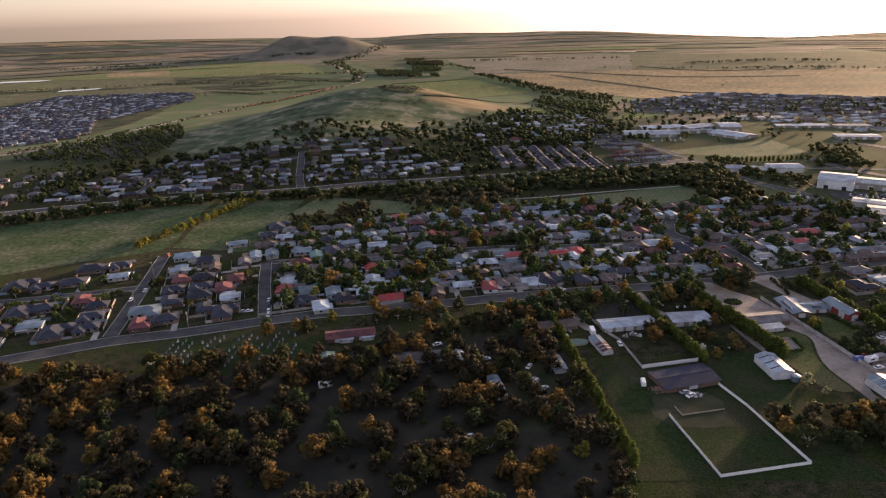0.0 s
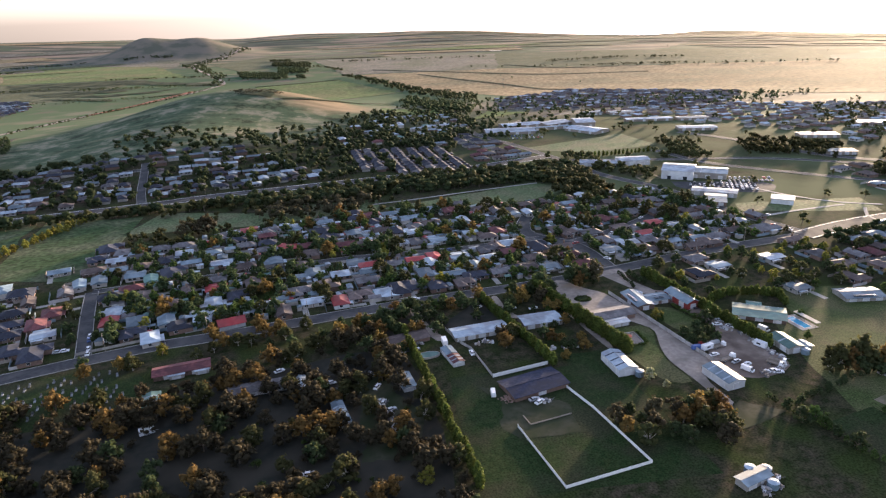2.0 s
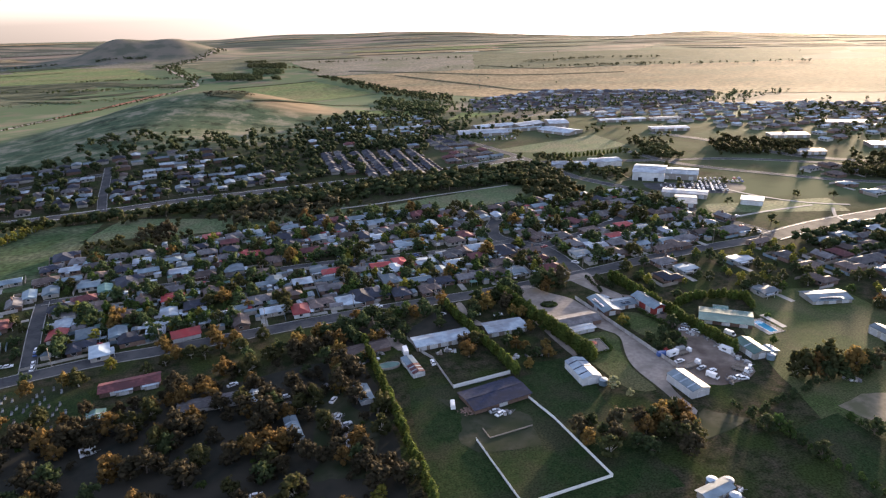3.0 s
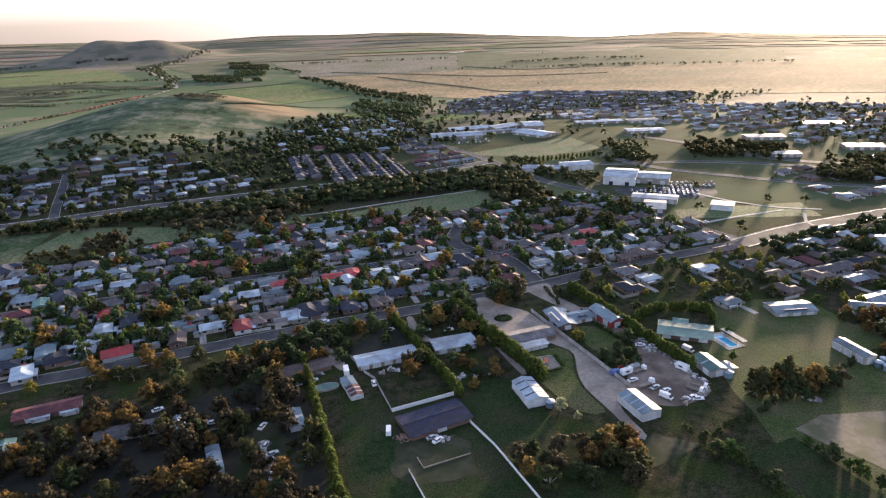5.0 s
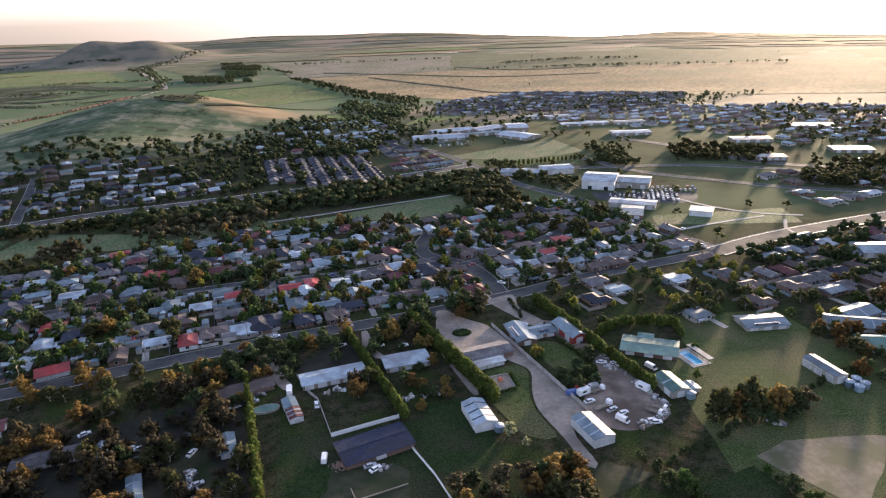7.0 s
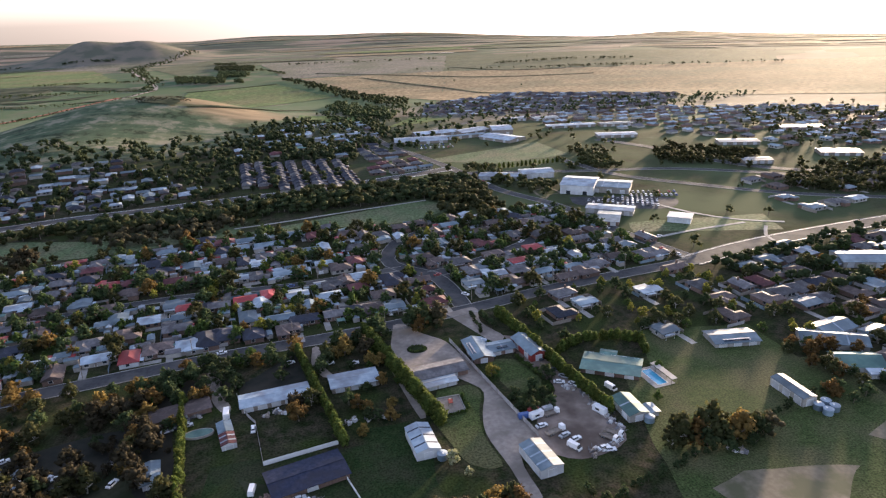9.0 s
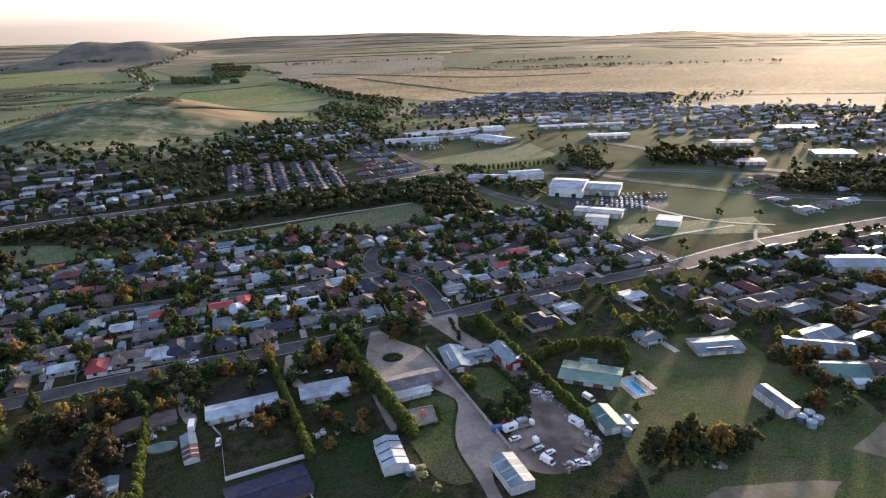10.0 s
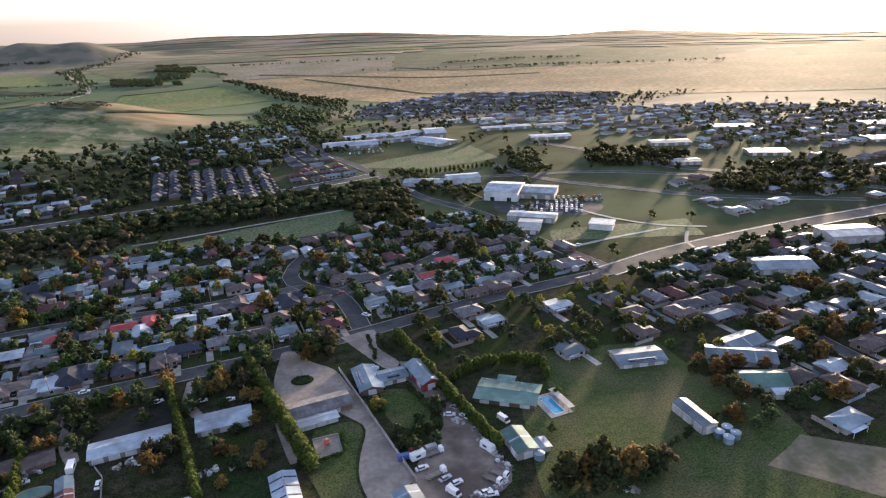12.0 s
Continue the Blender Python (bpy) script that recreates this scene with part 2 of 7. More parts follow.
class Build:
    """Gathers verts and faces of one mesh, with a material slot for each face."""

    def __init__(self):
        self.v, self.f, self.i = [], [], []

    def add(self, verts, faces, slot=0):
        n = len(self.v)
        self.v += [tuple(p) for p in verts]
        self.f += [tuple(n + k for k in q) for q in faces]
        self.i += [slot] * len(faces)
        return self

    def box(self, x0, y0, z0, x1, y1, z1, slot=0, top=0.0):
        """A box; top draws its upper face in on all sides."""
        a = [(x0, y0, z0), (x1, y0, z0), (x1, y1, z0), (x0, y1, z0)]
        b = [(x0 + top, y0 + top, z1), (x1 - top, y0 + top, z1), (x1 - top, y1 - top, z1), (x0 + top, y1 - top, z1)]
        return self.add(a + b, [(3, 2, 1, 0), (4, 5, 6, 7), (0, 1, 5, 4), (1, 2, 6, 5), (2, 3, 7, 6), (3, 0, 4, 7)], slot)

    def tube(self, a, b, r0, r1, n=6, slot=0):
        a, b = Vector(a), Vector(b)
        w = (b - a).normalized()
        u = w.orthogonal().normalized()
        s = w.cross(u)
        ring = [math.cos(2 * math.pi * k / n) * u + math.sin(2 * math.pi * k / n) * s for k in range(n)]
        vs = [a + r0 * q for q in ring] + [b + r1 * q for q in ring]
        fs = [(k, (k + 1) % n, n + (k + 1) % n, n + k) for k in range(n)]
        return self.add(vs, fs + [tuple(range(n))[::-1], tuple(range(n, 2 * n))], slot)

    def hip(self, x0, y0, x1, y1, z, pitch, inset=None, thick=0.18, slot=0):
        """A hipped roof over a rectangle (its eaves); inset 0 makes a gable along the longer side."""
        w, d = x1 - x0, y1 - y0
        half = min(w, d) / 2
        k = half if inset is None else inset
        h = z + half * math.tan(radians(pitch))
        if w >= d:
            r = [(x0 + k, (y0 + y1) / 2, h), (x1 - k, (y0 + y1) / 2, h)]
        else:
            r = [((x0 + x1) / 2, y0 + k, h), ((x0 + x1) / 2, y1 - k, h)]
        e = [(x0, y0), (x1, y0), (x1, y1), (x0, y1)]
        vs = [(*p, z) for p in e] + [(*p, z - thick) for p in e] + r
        sides = [(4, 5, 1, 0), (5, 6, 2, 1), (6, 7, 3, 2), (7, 4, 0, 3), (7, 6, 5, 4)]
        top = [(0, 1, 9, 8), (1, 2, 9), (2, 3, 8, 9), (3, 0, 8)] if w >= d else [(0, 1, 8), (1, 2, 9, 8), (2, 3, 9), (3, 0, 8, 9)]
        return self.add(vs, sides + top, slot)

    def done(self, name, mats, parent=None, label=""):
        return mesh_ob(name, self.v, self.f, mats, parent, label, self.i)


def empty(name):
    ob = new(name)
    ob.empty_display_size = 0.5
    return ob


def smooth(t):
    t = min(max(t, 0.0), 1.0)
    return t * t * (3 - 2 * t)


# ---------------------------------------------------------------- the lie of the land
SKYLINE = [(-180, 20), (-60, 60), (-32, 76), (-21, 54), (-18, 47), (-15, 38), (-4.6, 13), (-2.7, 24), (1.4, 25), (5.4, 14), (9.9, 17), (13.4, 7), (15, 0), (20, -32), (28, -62), (31, -44), (33.5, -36), (37, -53), (45, -75), (52, -86), (90, -60), (180, 20)]


def soft_table(pairs, sigma):
    """A table over azimuth with its corners rounded."""
    fine = np.arange(-180, 180.01, 0.1)
    rough = np.interp(fine, [a for a, _ in pairs], [h for _, h in pairs])
    k = np.exp(-0.5 * (np.arange(-40, 41) * 0.1 / sigma) ** 2)
    return fine, np.convolve(np.pad(rough, 40, mode="edge"), k / k.sum(), mode="valid")


SKY_AZ, SKY_H = soft_table(SKYLINE, 0.9)
HILL_AZ, HILL_H = soft_table([(-17.2, 0), (-15.2, 12), (-14.2, 28), (-13.2, 51), (-12.4, 67), (-11.8, 71), (-11, 67), (-9.7, 60), (-8.3, 64), (-7.4, 61), (-6.4, 46), (-5.2, 26), (-4, 10), (-2.6, 0)], 0.28)


def ground_z(x, y):
    d = math.hypot(x, y)
    if d < 600:
        return 0.0
    az = math.degrees(math.atan2(x, y))
    z = -30 * smooth((d - 850) / 800)
    edge = float(np.interp(az, SKY_AZ, SKY_H))
    z += (edge + 30) * smooth((d - 3700) / 1150)
    z += 4 * noise.noise(Vector((x * 0.0012, y * 0.0012, 3))) * smooth((d - 1500) / 1500)
    # knoll behind the town, with a long shoulder to its west
    z += 43.5 * math.exp(-(((x + 68) / 101) ** 2 + ((y - 1094) / 105.5) ** 2) / 2)
    u, v = (x + 166) * 0.969 + (y - 926) * 0.247, -(x + 166) * 0.247 + (y - 926) * 0.969
    z += 18.7 * math.exp(-((u / 77) ** 2 + (v / 227) ** 2) / 2) * smooth((d - 640) / 140)
    # long flat-topped hill far off
    top = float(np.interp(az, HILL_AZ, HILL_H))
    z += 1.42 * top * math.exp(-((d - 3720) / 175) ** 2 / 2)
    return z


def build_ground():
    front = [radians(a) for a in np.arange(-50, 78, 0.5)]
    rest = [radians(a) for a in np.arange(78, 310, 4.0)]
    angles = front + rest
    rings = [0.0]
    r = 30.0
    while r < 600:
        rings.append(r)
        r += 30
    while r < 4860:
        rings.append(r)
        r *= 1.012
    rings.append(4880.0)
    n = len(angles)
    vs = [(0, 0, 0)]
    for r in rings[1:]:
        vs += [(r * math.sin(a), r * math.cos(a), ground_z(r * math.sin(a), r * math.cos(a))) for a in angles]
    fs = [(0, 1 + (k + 1) % n, 1 + k) for k in range(n)]
    for q in range(len(rings) - 2):
        o, p = 1 + q * n, 1 + (q + 1) * n
        fs += [(o + k, o + (k + 1) % n, p + (k + 1) % n, p + k) for k in range(n)]
    ob = mesh_ob("ground", vs, fs, M["land"])
    ob.data.polygons.foreach_set("use_smooth", [True] * len(ob.data.polygons))
    tagged(ob, "olive and straw-coloured plain of paddocks and town ground", "ground", kind="structure")


def land_material():
    """Town soil and grass near by; further out a patchwork of paddocks, green, straw and brown, greyed for haze."""
    m = surf("land", (0.017, 0.025, 0.01), (0.058, 0.049, 0.033), 0.25, 0.95, 0.0, (0.03, 0.043, 0.014), 0.25, sheen=0.02, spec=0.01)
    n, l = m.node_tree.nodes, m.node_tree.links
    p = n["Principled BSDF"]
    town = p.inputs["Base Color"].links[0].from_socket
    geo = n.new("ShaderNodeNewGeometry")
    mp = n.new("ShaderNodeMapping")
    mp.inputs["Rotation"].default_value = (0, 0, radians(24))
    mp.inputs["Scale"].default_value = (0.0022, 0.0038, 0.0)
    l.new(geo.outputs["Position"], mp.inputs["Vector"])
    vo = n.new("ShaderNodeTexVoronoi")
    vo.distance = "MANHATTAN"
    vo.inputs["Scale"].default_value = 1.0
    l.new(mp.outputs["Vector"], vo.inputs["Vector"])
    sep = n.new("ShaderNodeSeparateColor")
    l.new(vo.outputs["Color"], sep.inputs["Color"])
    ramp = n.new("ShaderNodeValToRGB")
    ramp.color_ramp.interpolation = "CONSTANT"
    # paddock colours with less saturation and more blue: distance haze mixed in
    stops = [(0.0, (0.066, 0.092, 0.06)), (0.25, (0.14, 0.13, 0.1)), (0.45, (0.055, 0.088, 0.052)), (0.6, (0.18, 0.15, 0.112)), (0.78, (0.092, 0.106, 0.072)), (1.0, (0.052, 0.09, 0.05))]
    while len(ramp.color_ramp.elements) < len(stops):
        ramp.color_ramp.elements.new(0.5)
    for e, (pos, col) in zip(ramp.color_ramp.elements, stops):
        e.position, e.color = pos, (*col, 1)
    l.new(sep.outputs["Red"], ramp.inputs["Fac"])
    blotch = n.new("ShaderNodeTexNoise")
    blotch.inputs["Scale"].default_value, blotch.inputs["Detail"].default_value = 0.006, 8
    l.new(geo.outputs["Position"], blotch.inputs["Vector"])
    br = n.new("ShaderNodeMapRange")
    br.inputs["From Min"].default_value, br.inputs["From Max"].default_value = 0.3, 0.7
    br.inputs["To Min"].default_value, br.inputs["To Max"].default_value = 0.6, 1.35
    l.new(blotch.outputs["Fac"], br.inputs["Value"])
    hsv = n.new("ShaderNodeHueSaturation")
    l.new(ramp.outputs["Color"], hsv.inputs["Color"])
    l.new(br.outputs["Result"], hsv.inputs["Value"])
    ln = n.new("ShaderNodeVectorMath")
    ln.operation = "LENGTH"
    l.new(geo.outputs["Position"], ln.inputs[0])
    far = n.new("ShaderNodeMapRange")
    far.inputs["From Min"].default_value, far.inputs["From Max"].default_value = 850, 1050
    l.new(ln.outputs["Value"], far.inputs["Value"])
    def blend(base, colour, mask):
        x = n.new("ShaderNodeMix")
        x.data_type = "RGBA"
        l.new(mask, x.inputs["Factor"])
        l.new(base, x.inputs["A"])
        if isinstance(colour, tuple):
            x.inputs["B"].default_value = (*colour, 1)
        else:
            l.new(colour, x.inputs["B"])
        return x.outputs["Result"]

    def spread(value, low, high):
        r = n.new("ShaderNodeMapRange")
        r.inputs["From Min"].default_value, r.inputs["From Max"].default_value = low, high
        l.new(value, r.inputs["Value"])
        return r.outputs["Result"]

    def about(place, reach, edge, rough):
        """Full within the reach of a place, with an uneven edge."""
        d = n.new("ShaderNodeVectorMath")
        d.operation = "DISTANCE"
        d.inputs[1].default_value = place
        l.new(geo.outputs["Position"], d.inputs[0])
        add = n.new("ShaderNodeMath")
        add.operation = "MULTIPLY_ADD"
        l.new(patchy.outputs["Fac"], add.inputs[0])
        add.inputs[1].default_value = rough
        l.new(d.outputs["Value"], add.inputs[2])
        return spread(add.outputs[0], reach + edge, reach)

    patchy = n.new("ShaderNodeTexNoise")
    patchy.inputs["Scale"].default_value, patchy.inputs["Detail"].default_value = 0.012, 9
    l.new(geo.outputs["Position"], patchy.inputs["Vector"])
    streak_map = n.new("ShaderNodeMapping")
    streak_map.inputs["Rotation"].default_value = (0, 0, radians(-35))
    streak_map.inputs["Scale"].default_value = (0.012, 0.05, 0.05)
    l.new(geo.outputs["Position"], streak_map.inputs["Vector"])
    streak = n.new("ShaderNodeTexNoise")
    streak.inputs["Scale"].default_value, streak.inputs["Detail"].default_value = 1.0, 6
    l.new(streak_map.outputs["Vector"], streak.inputs["Vector"])
    turf = blend(town, (0.055, 0.088, 0.05), spread(ln.outputs["Value"], 0, 1))
    turf = blend(turf, (0.14, 0.15, 0.09), spread(streak.outputs["Fac"], 0.48, 0.68))
    tuft = n.new("ShaderNodeTexNoise")
    tuft.inputs["Scale"].default_value, tuft.inputs["Detail"].default_value = 0.026, 10
    tuft.inputs["Roughness"].default_value = 0.7
    l.new(geo.outputs["Position"], tuft.inputs["Vector"])
    turf = blend(turf, (0.2, 0.19, 0.135), spread(tuft.outputs["Fac"], 0.51, 0.6))
    turf = blend(turf, (0.02, 0.034, 0.02), spread(tuft.outputs["Fac"], 0.47, 0.38))
    straw = n.new("ShaderNodeMix")
    straw.data_type = "RGBA"
    straw.inputs["A"].default_value, straw.inputs["B"].default_value = (0.14, 0.112, 0.07, 1), (0.25, 0.19, 0.12, 1)
    l.new(spread(streak.outputs["Fac"], 0.35, 0.65), straw.inputs["Factor"])
    out = blend(town, hsv.outputs["Color"], far.outputs["Result"])
    # greener grazing on the western plain
    grazing = blend(hsv.outputs["Color"], (0.042, 0.088, 0.042), spread(patchy.outputs["Fac"], 0.25, 0.5))
    out = blend(out, grazing, about((-650, 1950, -30), 1150, 300, 300))
    # parks and lawns of the town, the green paled to olive for haze
    green = blend(town, (0.07, 0.092, 0.045), spread(patchy.outputs["Fac"], 0.35, 0.6))
    out = blend(out, green, about((430, 640, 0), 290, 60, 120))
    out = blend(out, turf, about((-150, 960, 10), 260, 40, 120))
    out = blend(out, straw.outputs["Result"], about((25, 1050, 15), 110, 40, 130))
    # far plain: long bands of scrub, stubble and pinkish soil
    band_map = n.new("ShaderNodeMapping")
    band_map.inputs["Rotation"].default_value = (0, 0, radians(6))
    band_map.inputs["Scale"].default_value = (0.0014, 0.0115, 0.0)
    l.new(geo.outputs["Position"], band_map.inputs["Vector"])
    bands = n.new("ShaderNodeTexNoise")
    bands.inputs["Scale"].default_value, bands.inputs["Detail"].default_value = 1.0, 5
    l.new(band_map.outputs["Vector"], bands.inputs["Vector"])
    heath = blend(hsv.outputs["Color"], (0.045, 0.058, 0.048), spread(bands.outputs["Fac"], 0.51, 0.43))
    heath = blend(heath, (0.23, 0.17, 0.13), spread(bands.outputs["Fac"], 0.54, 0.64))
    out = blend(out, heath, spread(ln.outputs["Value"], 2700, 3300))
    hill = blend(town, (0.16, 0.142, 0.11), spread(ln.outputs["Value"], 0, 1))
    hill = blend(hill, (0.1, 0.105, 0.078), spread(patchy.outputs["Fac"], 0.45, 0.6))
    out = blend(out, hill, about((-650, 3660, 30), 470, 120, 120))
    l.new(out, p.inputs["Base Color"])
    return m


M["land"] = land_material()
build_ground()


def field(name, corners, material, label, category, n=10, lift=0.06, kind="structure", ragged=0.012):
    """A patch of ground between four corners, laid over the land."""
    (ax, ay), (bx, by), (cx, cy), (dx, dy) = corners
    vs, fs = [], []
    for i in range(n + 1):
        for j in range(n + 1):
            u, v = i / n, j / n
            x = (1 - u) * (1 - v) * ax + u * (1 - v) * bx + u * v * cx + (1 - u) * v * dx
            y = (1 - u) * (1 - v) * ay + u * (1 - v) * by + u * v * cy + (1 - u) * v * dy
            wob = ragged * (math.hypot(cx - ax, cy - ay))
            dx2 = wob * (noise.noise(Vector((x * 0.05, y * 0.05, 1))) + 0.12 * noise.noise(Vector((x * 0.3, y * 0.3, 4))))
            dy2 = wob * (noise.noise(Vector((x * 0.05, y * 0.05, 9))) + 0.12 * noise.noise(Vector((x * 0.3, y * 0.3, 6))))
            x, y = x + dx2, y + dy2
            vs.append((x, y, ground_z(x, y) + lift))
    for i in range(n):
        for j in range(n):
            a = i * (n + 1) + j
            fs.append((a, a + n + 1, a + n + 2, a + 1))
    ob = mesh_ob(name, vs, fs, material)
    if sum(((p.normal.z > 0) or -1) for p in ob.data.polygons) < 0:
        ob.data.flip_normals()
    return tagged(ob, label, category, kind=kind)


ROADS = []  # segments with half width, for keeping things off them


def bend(pts, step=12.0):
    """A smooth line through the points."""
    out = []
    P = [Vector((*p, 0)) for p in pts]
    P = [2 * P[0] - P[1]] + P + [2 * P[-1] - P[-2]]
    for k in range(1, len(P) - 2):
        a, b, c, d = P[k - 1 : k + 3]
        n = max(2, int((c - b).length / step))
        for i in range(n):
            t = i / n
            out.append(0.5 * (2 * b + (c - a) * t + (2 * a - 5 * b + 4 * c - d) * t * t + (3 * b - a - 3 * c + d) * t ** 3))
    out.append(P[-2])
    return [(p.x, p.y) for p in out]


def ribbon(name, pts, width, lift, thick, material, parent=None, label="", shift=0.0):
    vs, fs = [], []
    for k, (x, y) in enumerate(pts):
        x0, y0 = pts[max(k - 1, 0)]
        x1, y1 = pts[min(k + 1, len(pts) - 1)]
        n = Vector((y0 - y1, x1 - x0, 0)).normalized()
        for s, h in ((-0.5, -0.3), (-0.5, thick), (0.5, thick), (0.5, -0.3)):
            px, py = x + n.x * (s * width + shift), y + n.y * (s * width + shift)
            vs.append((px, py, ground_z(px, py) + lift + h))
        if k:
            o = 4 * k
            fs += [(o - 4 + j, o - 3 + j, o + 1 + j, o + j) for j in range(3)]
    fs = [f[::-1] for f in fs]
    return mesh_ob(name, vs, fs, material, parent, label)


def road(pts, width, material="asphalt", label="grey asphalt street with pale concrete kerbs", kerbs=True, name="road", lines=False):
    pts = bend(pts)
    up = 0.02 + 0.006 * len([o for o in scene.objects if o.name.split(".")[0] in ("road", "footpath")])
    ob = ribbon(name, pts, width, up, 0.06, M[material])
    tagged(ob, label, "road", kind="structure")
    if kerbs:
        for s in (-1, 1):
            ribbon("kerb", pts, 0.35, 0.02, 0.19, M["concrete"], ob, "pale concrete kerb", s * (width / 2 + 0.17))
    if lines:
        for s in (-1, 1):
            ribbon("edge_line", pts, 0.45, up, 0.075, M["trim"], ob, "white edge line", s * (width / 2 - 0.7))
    ROADS.extend((a, b, width / 2) for a, b in zip(pts, pts[1:]))
    return ob


def off_roads(x, y, gap):
    for (ax, ay), (bx, by), w in ROADS:
        dx, dy = bx - ax, by - ay
        t = max(0, min(1, ((x - ax) * dx + (y - ay) * dy) / (dx * dx + dy * dy + 1e-9)))
        if math.hypot(x - ax - t * dx, y - ay - t * dy) < w + gap:
            return False
    return True


def inside(x, y, poly):
    hit = False
    for (ax, ay), (bx, by) in zip(poly, poly[1:] + poly[:1]):
        if (ay > y) != (by > y) and x < (bx - ax) * (y - ay) / (by - ay) + ax:
            hit = not hit
    return hit


# ---------------------------------------------------------------- roads
road([(-420, 190), (-300, 240), (-208, 272), (-166, 288), (-132, 295), (-70, 311), (-26, 316), (60, 328), (124, 333), (180, 341), (244, 354), (326, 363)], 9.5)
road([(-167, 294), (-174, 340), (-186, 412)], 7)
road([(-94, 310), (-106, 359), (-113, 392)], 6.5)
road([(-330, 322), (-270, 338), (-205, 351), (-179, 357)], 6)
road([(181, 346), (180, 371), (175, 392), (161, 407), (155, 425), (167, 455), (190, 470)], 9)
road([(161, 407), (149, 406), (100, 402), (39, 405), (-20, 400), (-70, 396), (-113, 392)], 6)
road([(175, 392), (197, 399), (236, 419), (262, 436)], 8.5)
road([(326, 367), (311, 421), (297, 494), (271, 553), (259, 619), (239, 705), (216, 784), (202, 899)], 8)
road([(322, 363), (378, 376), (470, 385), (560, 388), (760, 392), (1050, 395)], 15, lines=True, label="wide grey asphalt highway with white edge lines")
road([(-900, 330), (-560, 468), (-371, 531), (-241, 562), (-128, 580), (-70, 593), (-10, 599), (46, 606), (129, 613), (170, 623), (252, 646)], 15, lines=True, label="wide grey asphalt road with white edge lines beside the tree belt")
road([(-128, 584), (-140, 640), (-152, 720)], 7)
road([(-280, 590), (-270, 650), (-200, 690), (-152, 700)], 6)
road([(262, 622), (360, 590), (450, 560), (560, 470), (620, 400)], 7, label="grey asphalt street through the shops")
road([(216, 784), (330, 900), (520, 960), (900, 980)], 9, label="grey asphalt street past the school")
road([(-700, 660), (-551, 818), (-501, 930), (-415, 1440), (-300, 1744), (-246, 1902), (-236, 2100), (-440, 2900), (-370, 3250), (-290, 3720)], 11, kerbs=False, label="pale worn highway across the plain towards the far hill", material="gravel")
road([(60, 523), (87, 526), (141, 536), (206, 546)], 2.2, kerbs=False, material="concrete", label="pale concrete footpath across the park", name="footpath")
road([(324, 405), (352, 410), (396, 413)], 2.5, kerbs=False, material="concrete", label="pale concrete footpath across the park", name="footpath")
road([(404, 402), (392, 387), (389, 376)], 2.2, kerbs=False, material="concrete", label="curved pale footpath in the park", name="footpath")
road([(295, 541), (309, 544), (313, 528), (302, 525), (296, 516), (294, 526), (295, 541)], 2.0, kerbs=False, material="bare_earth", label="winding pale dirt cycle track", name="footpath")
road([(365, 262), (366, 230), (366, 200)], 7)
road([(360, 488), (376, 446), (397, 419), (421, 405)], 2.5, kerbs=False, material="concrete", label="pale concrete footpath beside the shops", name="footpath")
road([(364, 637), (382, 567), (430, 506), (476, 460), (560, 410)], 7, label="grey asphalt street between the town parks")
road([(440, 720), (470, 660), (500, 560), (560, 500), (640, 470)], 9, label="pale asphalt main street of the town")

# ---------------------------------------------------------------- fields and yards
field("field", [(-420, 330), (-190, 425), (-196, 548), (-420, 470)], M["pasture"], "green grazing paddock with dry streaks", "field", 16)
field("field", [(-186, 428), (-120, 410), (-118, 545), (-190, 549)], M["pasture"], "green grazing paddock beside a tree row", "field", 12)
field("field", [(-122, 500), (-28, 493), (-29, 526), (-105, 552)], M["park"], "rough green park grass with scattered trees", "field", 10)
field("field", [(62, 508), (180, 494), (224, 515), (206, 548)], M["park"], "mown green park strip beside the houses", "field", 10)
field("field", [(-28, 492), (62, 508), (70, 538), (-29, 540)], M["park"], "rough green park grass under trees", "field", 10, 0.05)
field("field", [(232, 690), (300, 648), (380, 660), (375, 735)], M["park"], "mown green school oval", "field", 10)
field("field", [(318, 420), (410, 392), (420, 425), (325, 440)], M["park"], "green park lawn crossed by a path", "field", 10)
field("field", [(60, 175), (140, 170), (136, 245), (66, 250)], M["lawn"], "olive green horse paddock", "field", 10)
field("field", [(190, 130), (300, 150), (316, 250), (225, 262)], M["paddock"], "olive green paddock beside the sheds", "field", 12, 0.05)
field("field", [(238, 262), (300, 245), (300, 285), (250, 295)], M["paddock"], "olive green paddock behind the pool house", "field", 8)
field("field", [(284, 202), (306, 178), (332, 190), (306, 211)], M["bare_earth"], "bare pale ploughed plot", "field", 8, 0.09)
field("field", [(154, 188), (158, 199), (169, 206), (183, 195)], M["mud"], "worn dry patch of grass", "field", 10, 0.09, ragged=0.05)
field("field", [(218, 194), (233, 199), (268, 190), (232, 163)], M["bare_earth"], "bare pale paddock with ruts", "field", 12, 0.09, ragged=0.04)
field("field", [(193, 186), (214, 190), (219, 158), (192, 150)], M["lawn"], "dark green paddock between hedges", "field", 12, 0.08, ragged=0.03)
field("field", [(120, 255), (142, 258), (134, 196), (110, 200)], M["lawn"], "dark green yard behind the outbuilding", "field", 12, 0.09, ragged=0.05)
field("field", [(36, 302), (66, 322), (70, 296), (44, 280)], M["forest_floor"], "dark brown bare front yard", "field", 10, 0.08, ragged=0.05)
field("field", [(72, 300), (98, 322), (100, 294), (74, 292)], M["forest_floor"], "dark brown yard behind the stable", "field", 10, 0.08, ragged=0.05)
field("forest_floor", [(-330, 90), (56, 90), (52, 284), (-330, 225)], M["forest_floor"], "leaf litter with tree shade in its dark colour", "ground", 14)

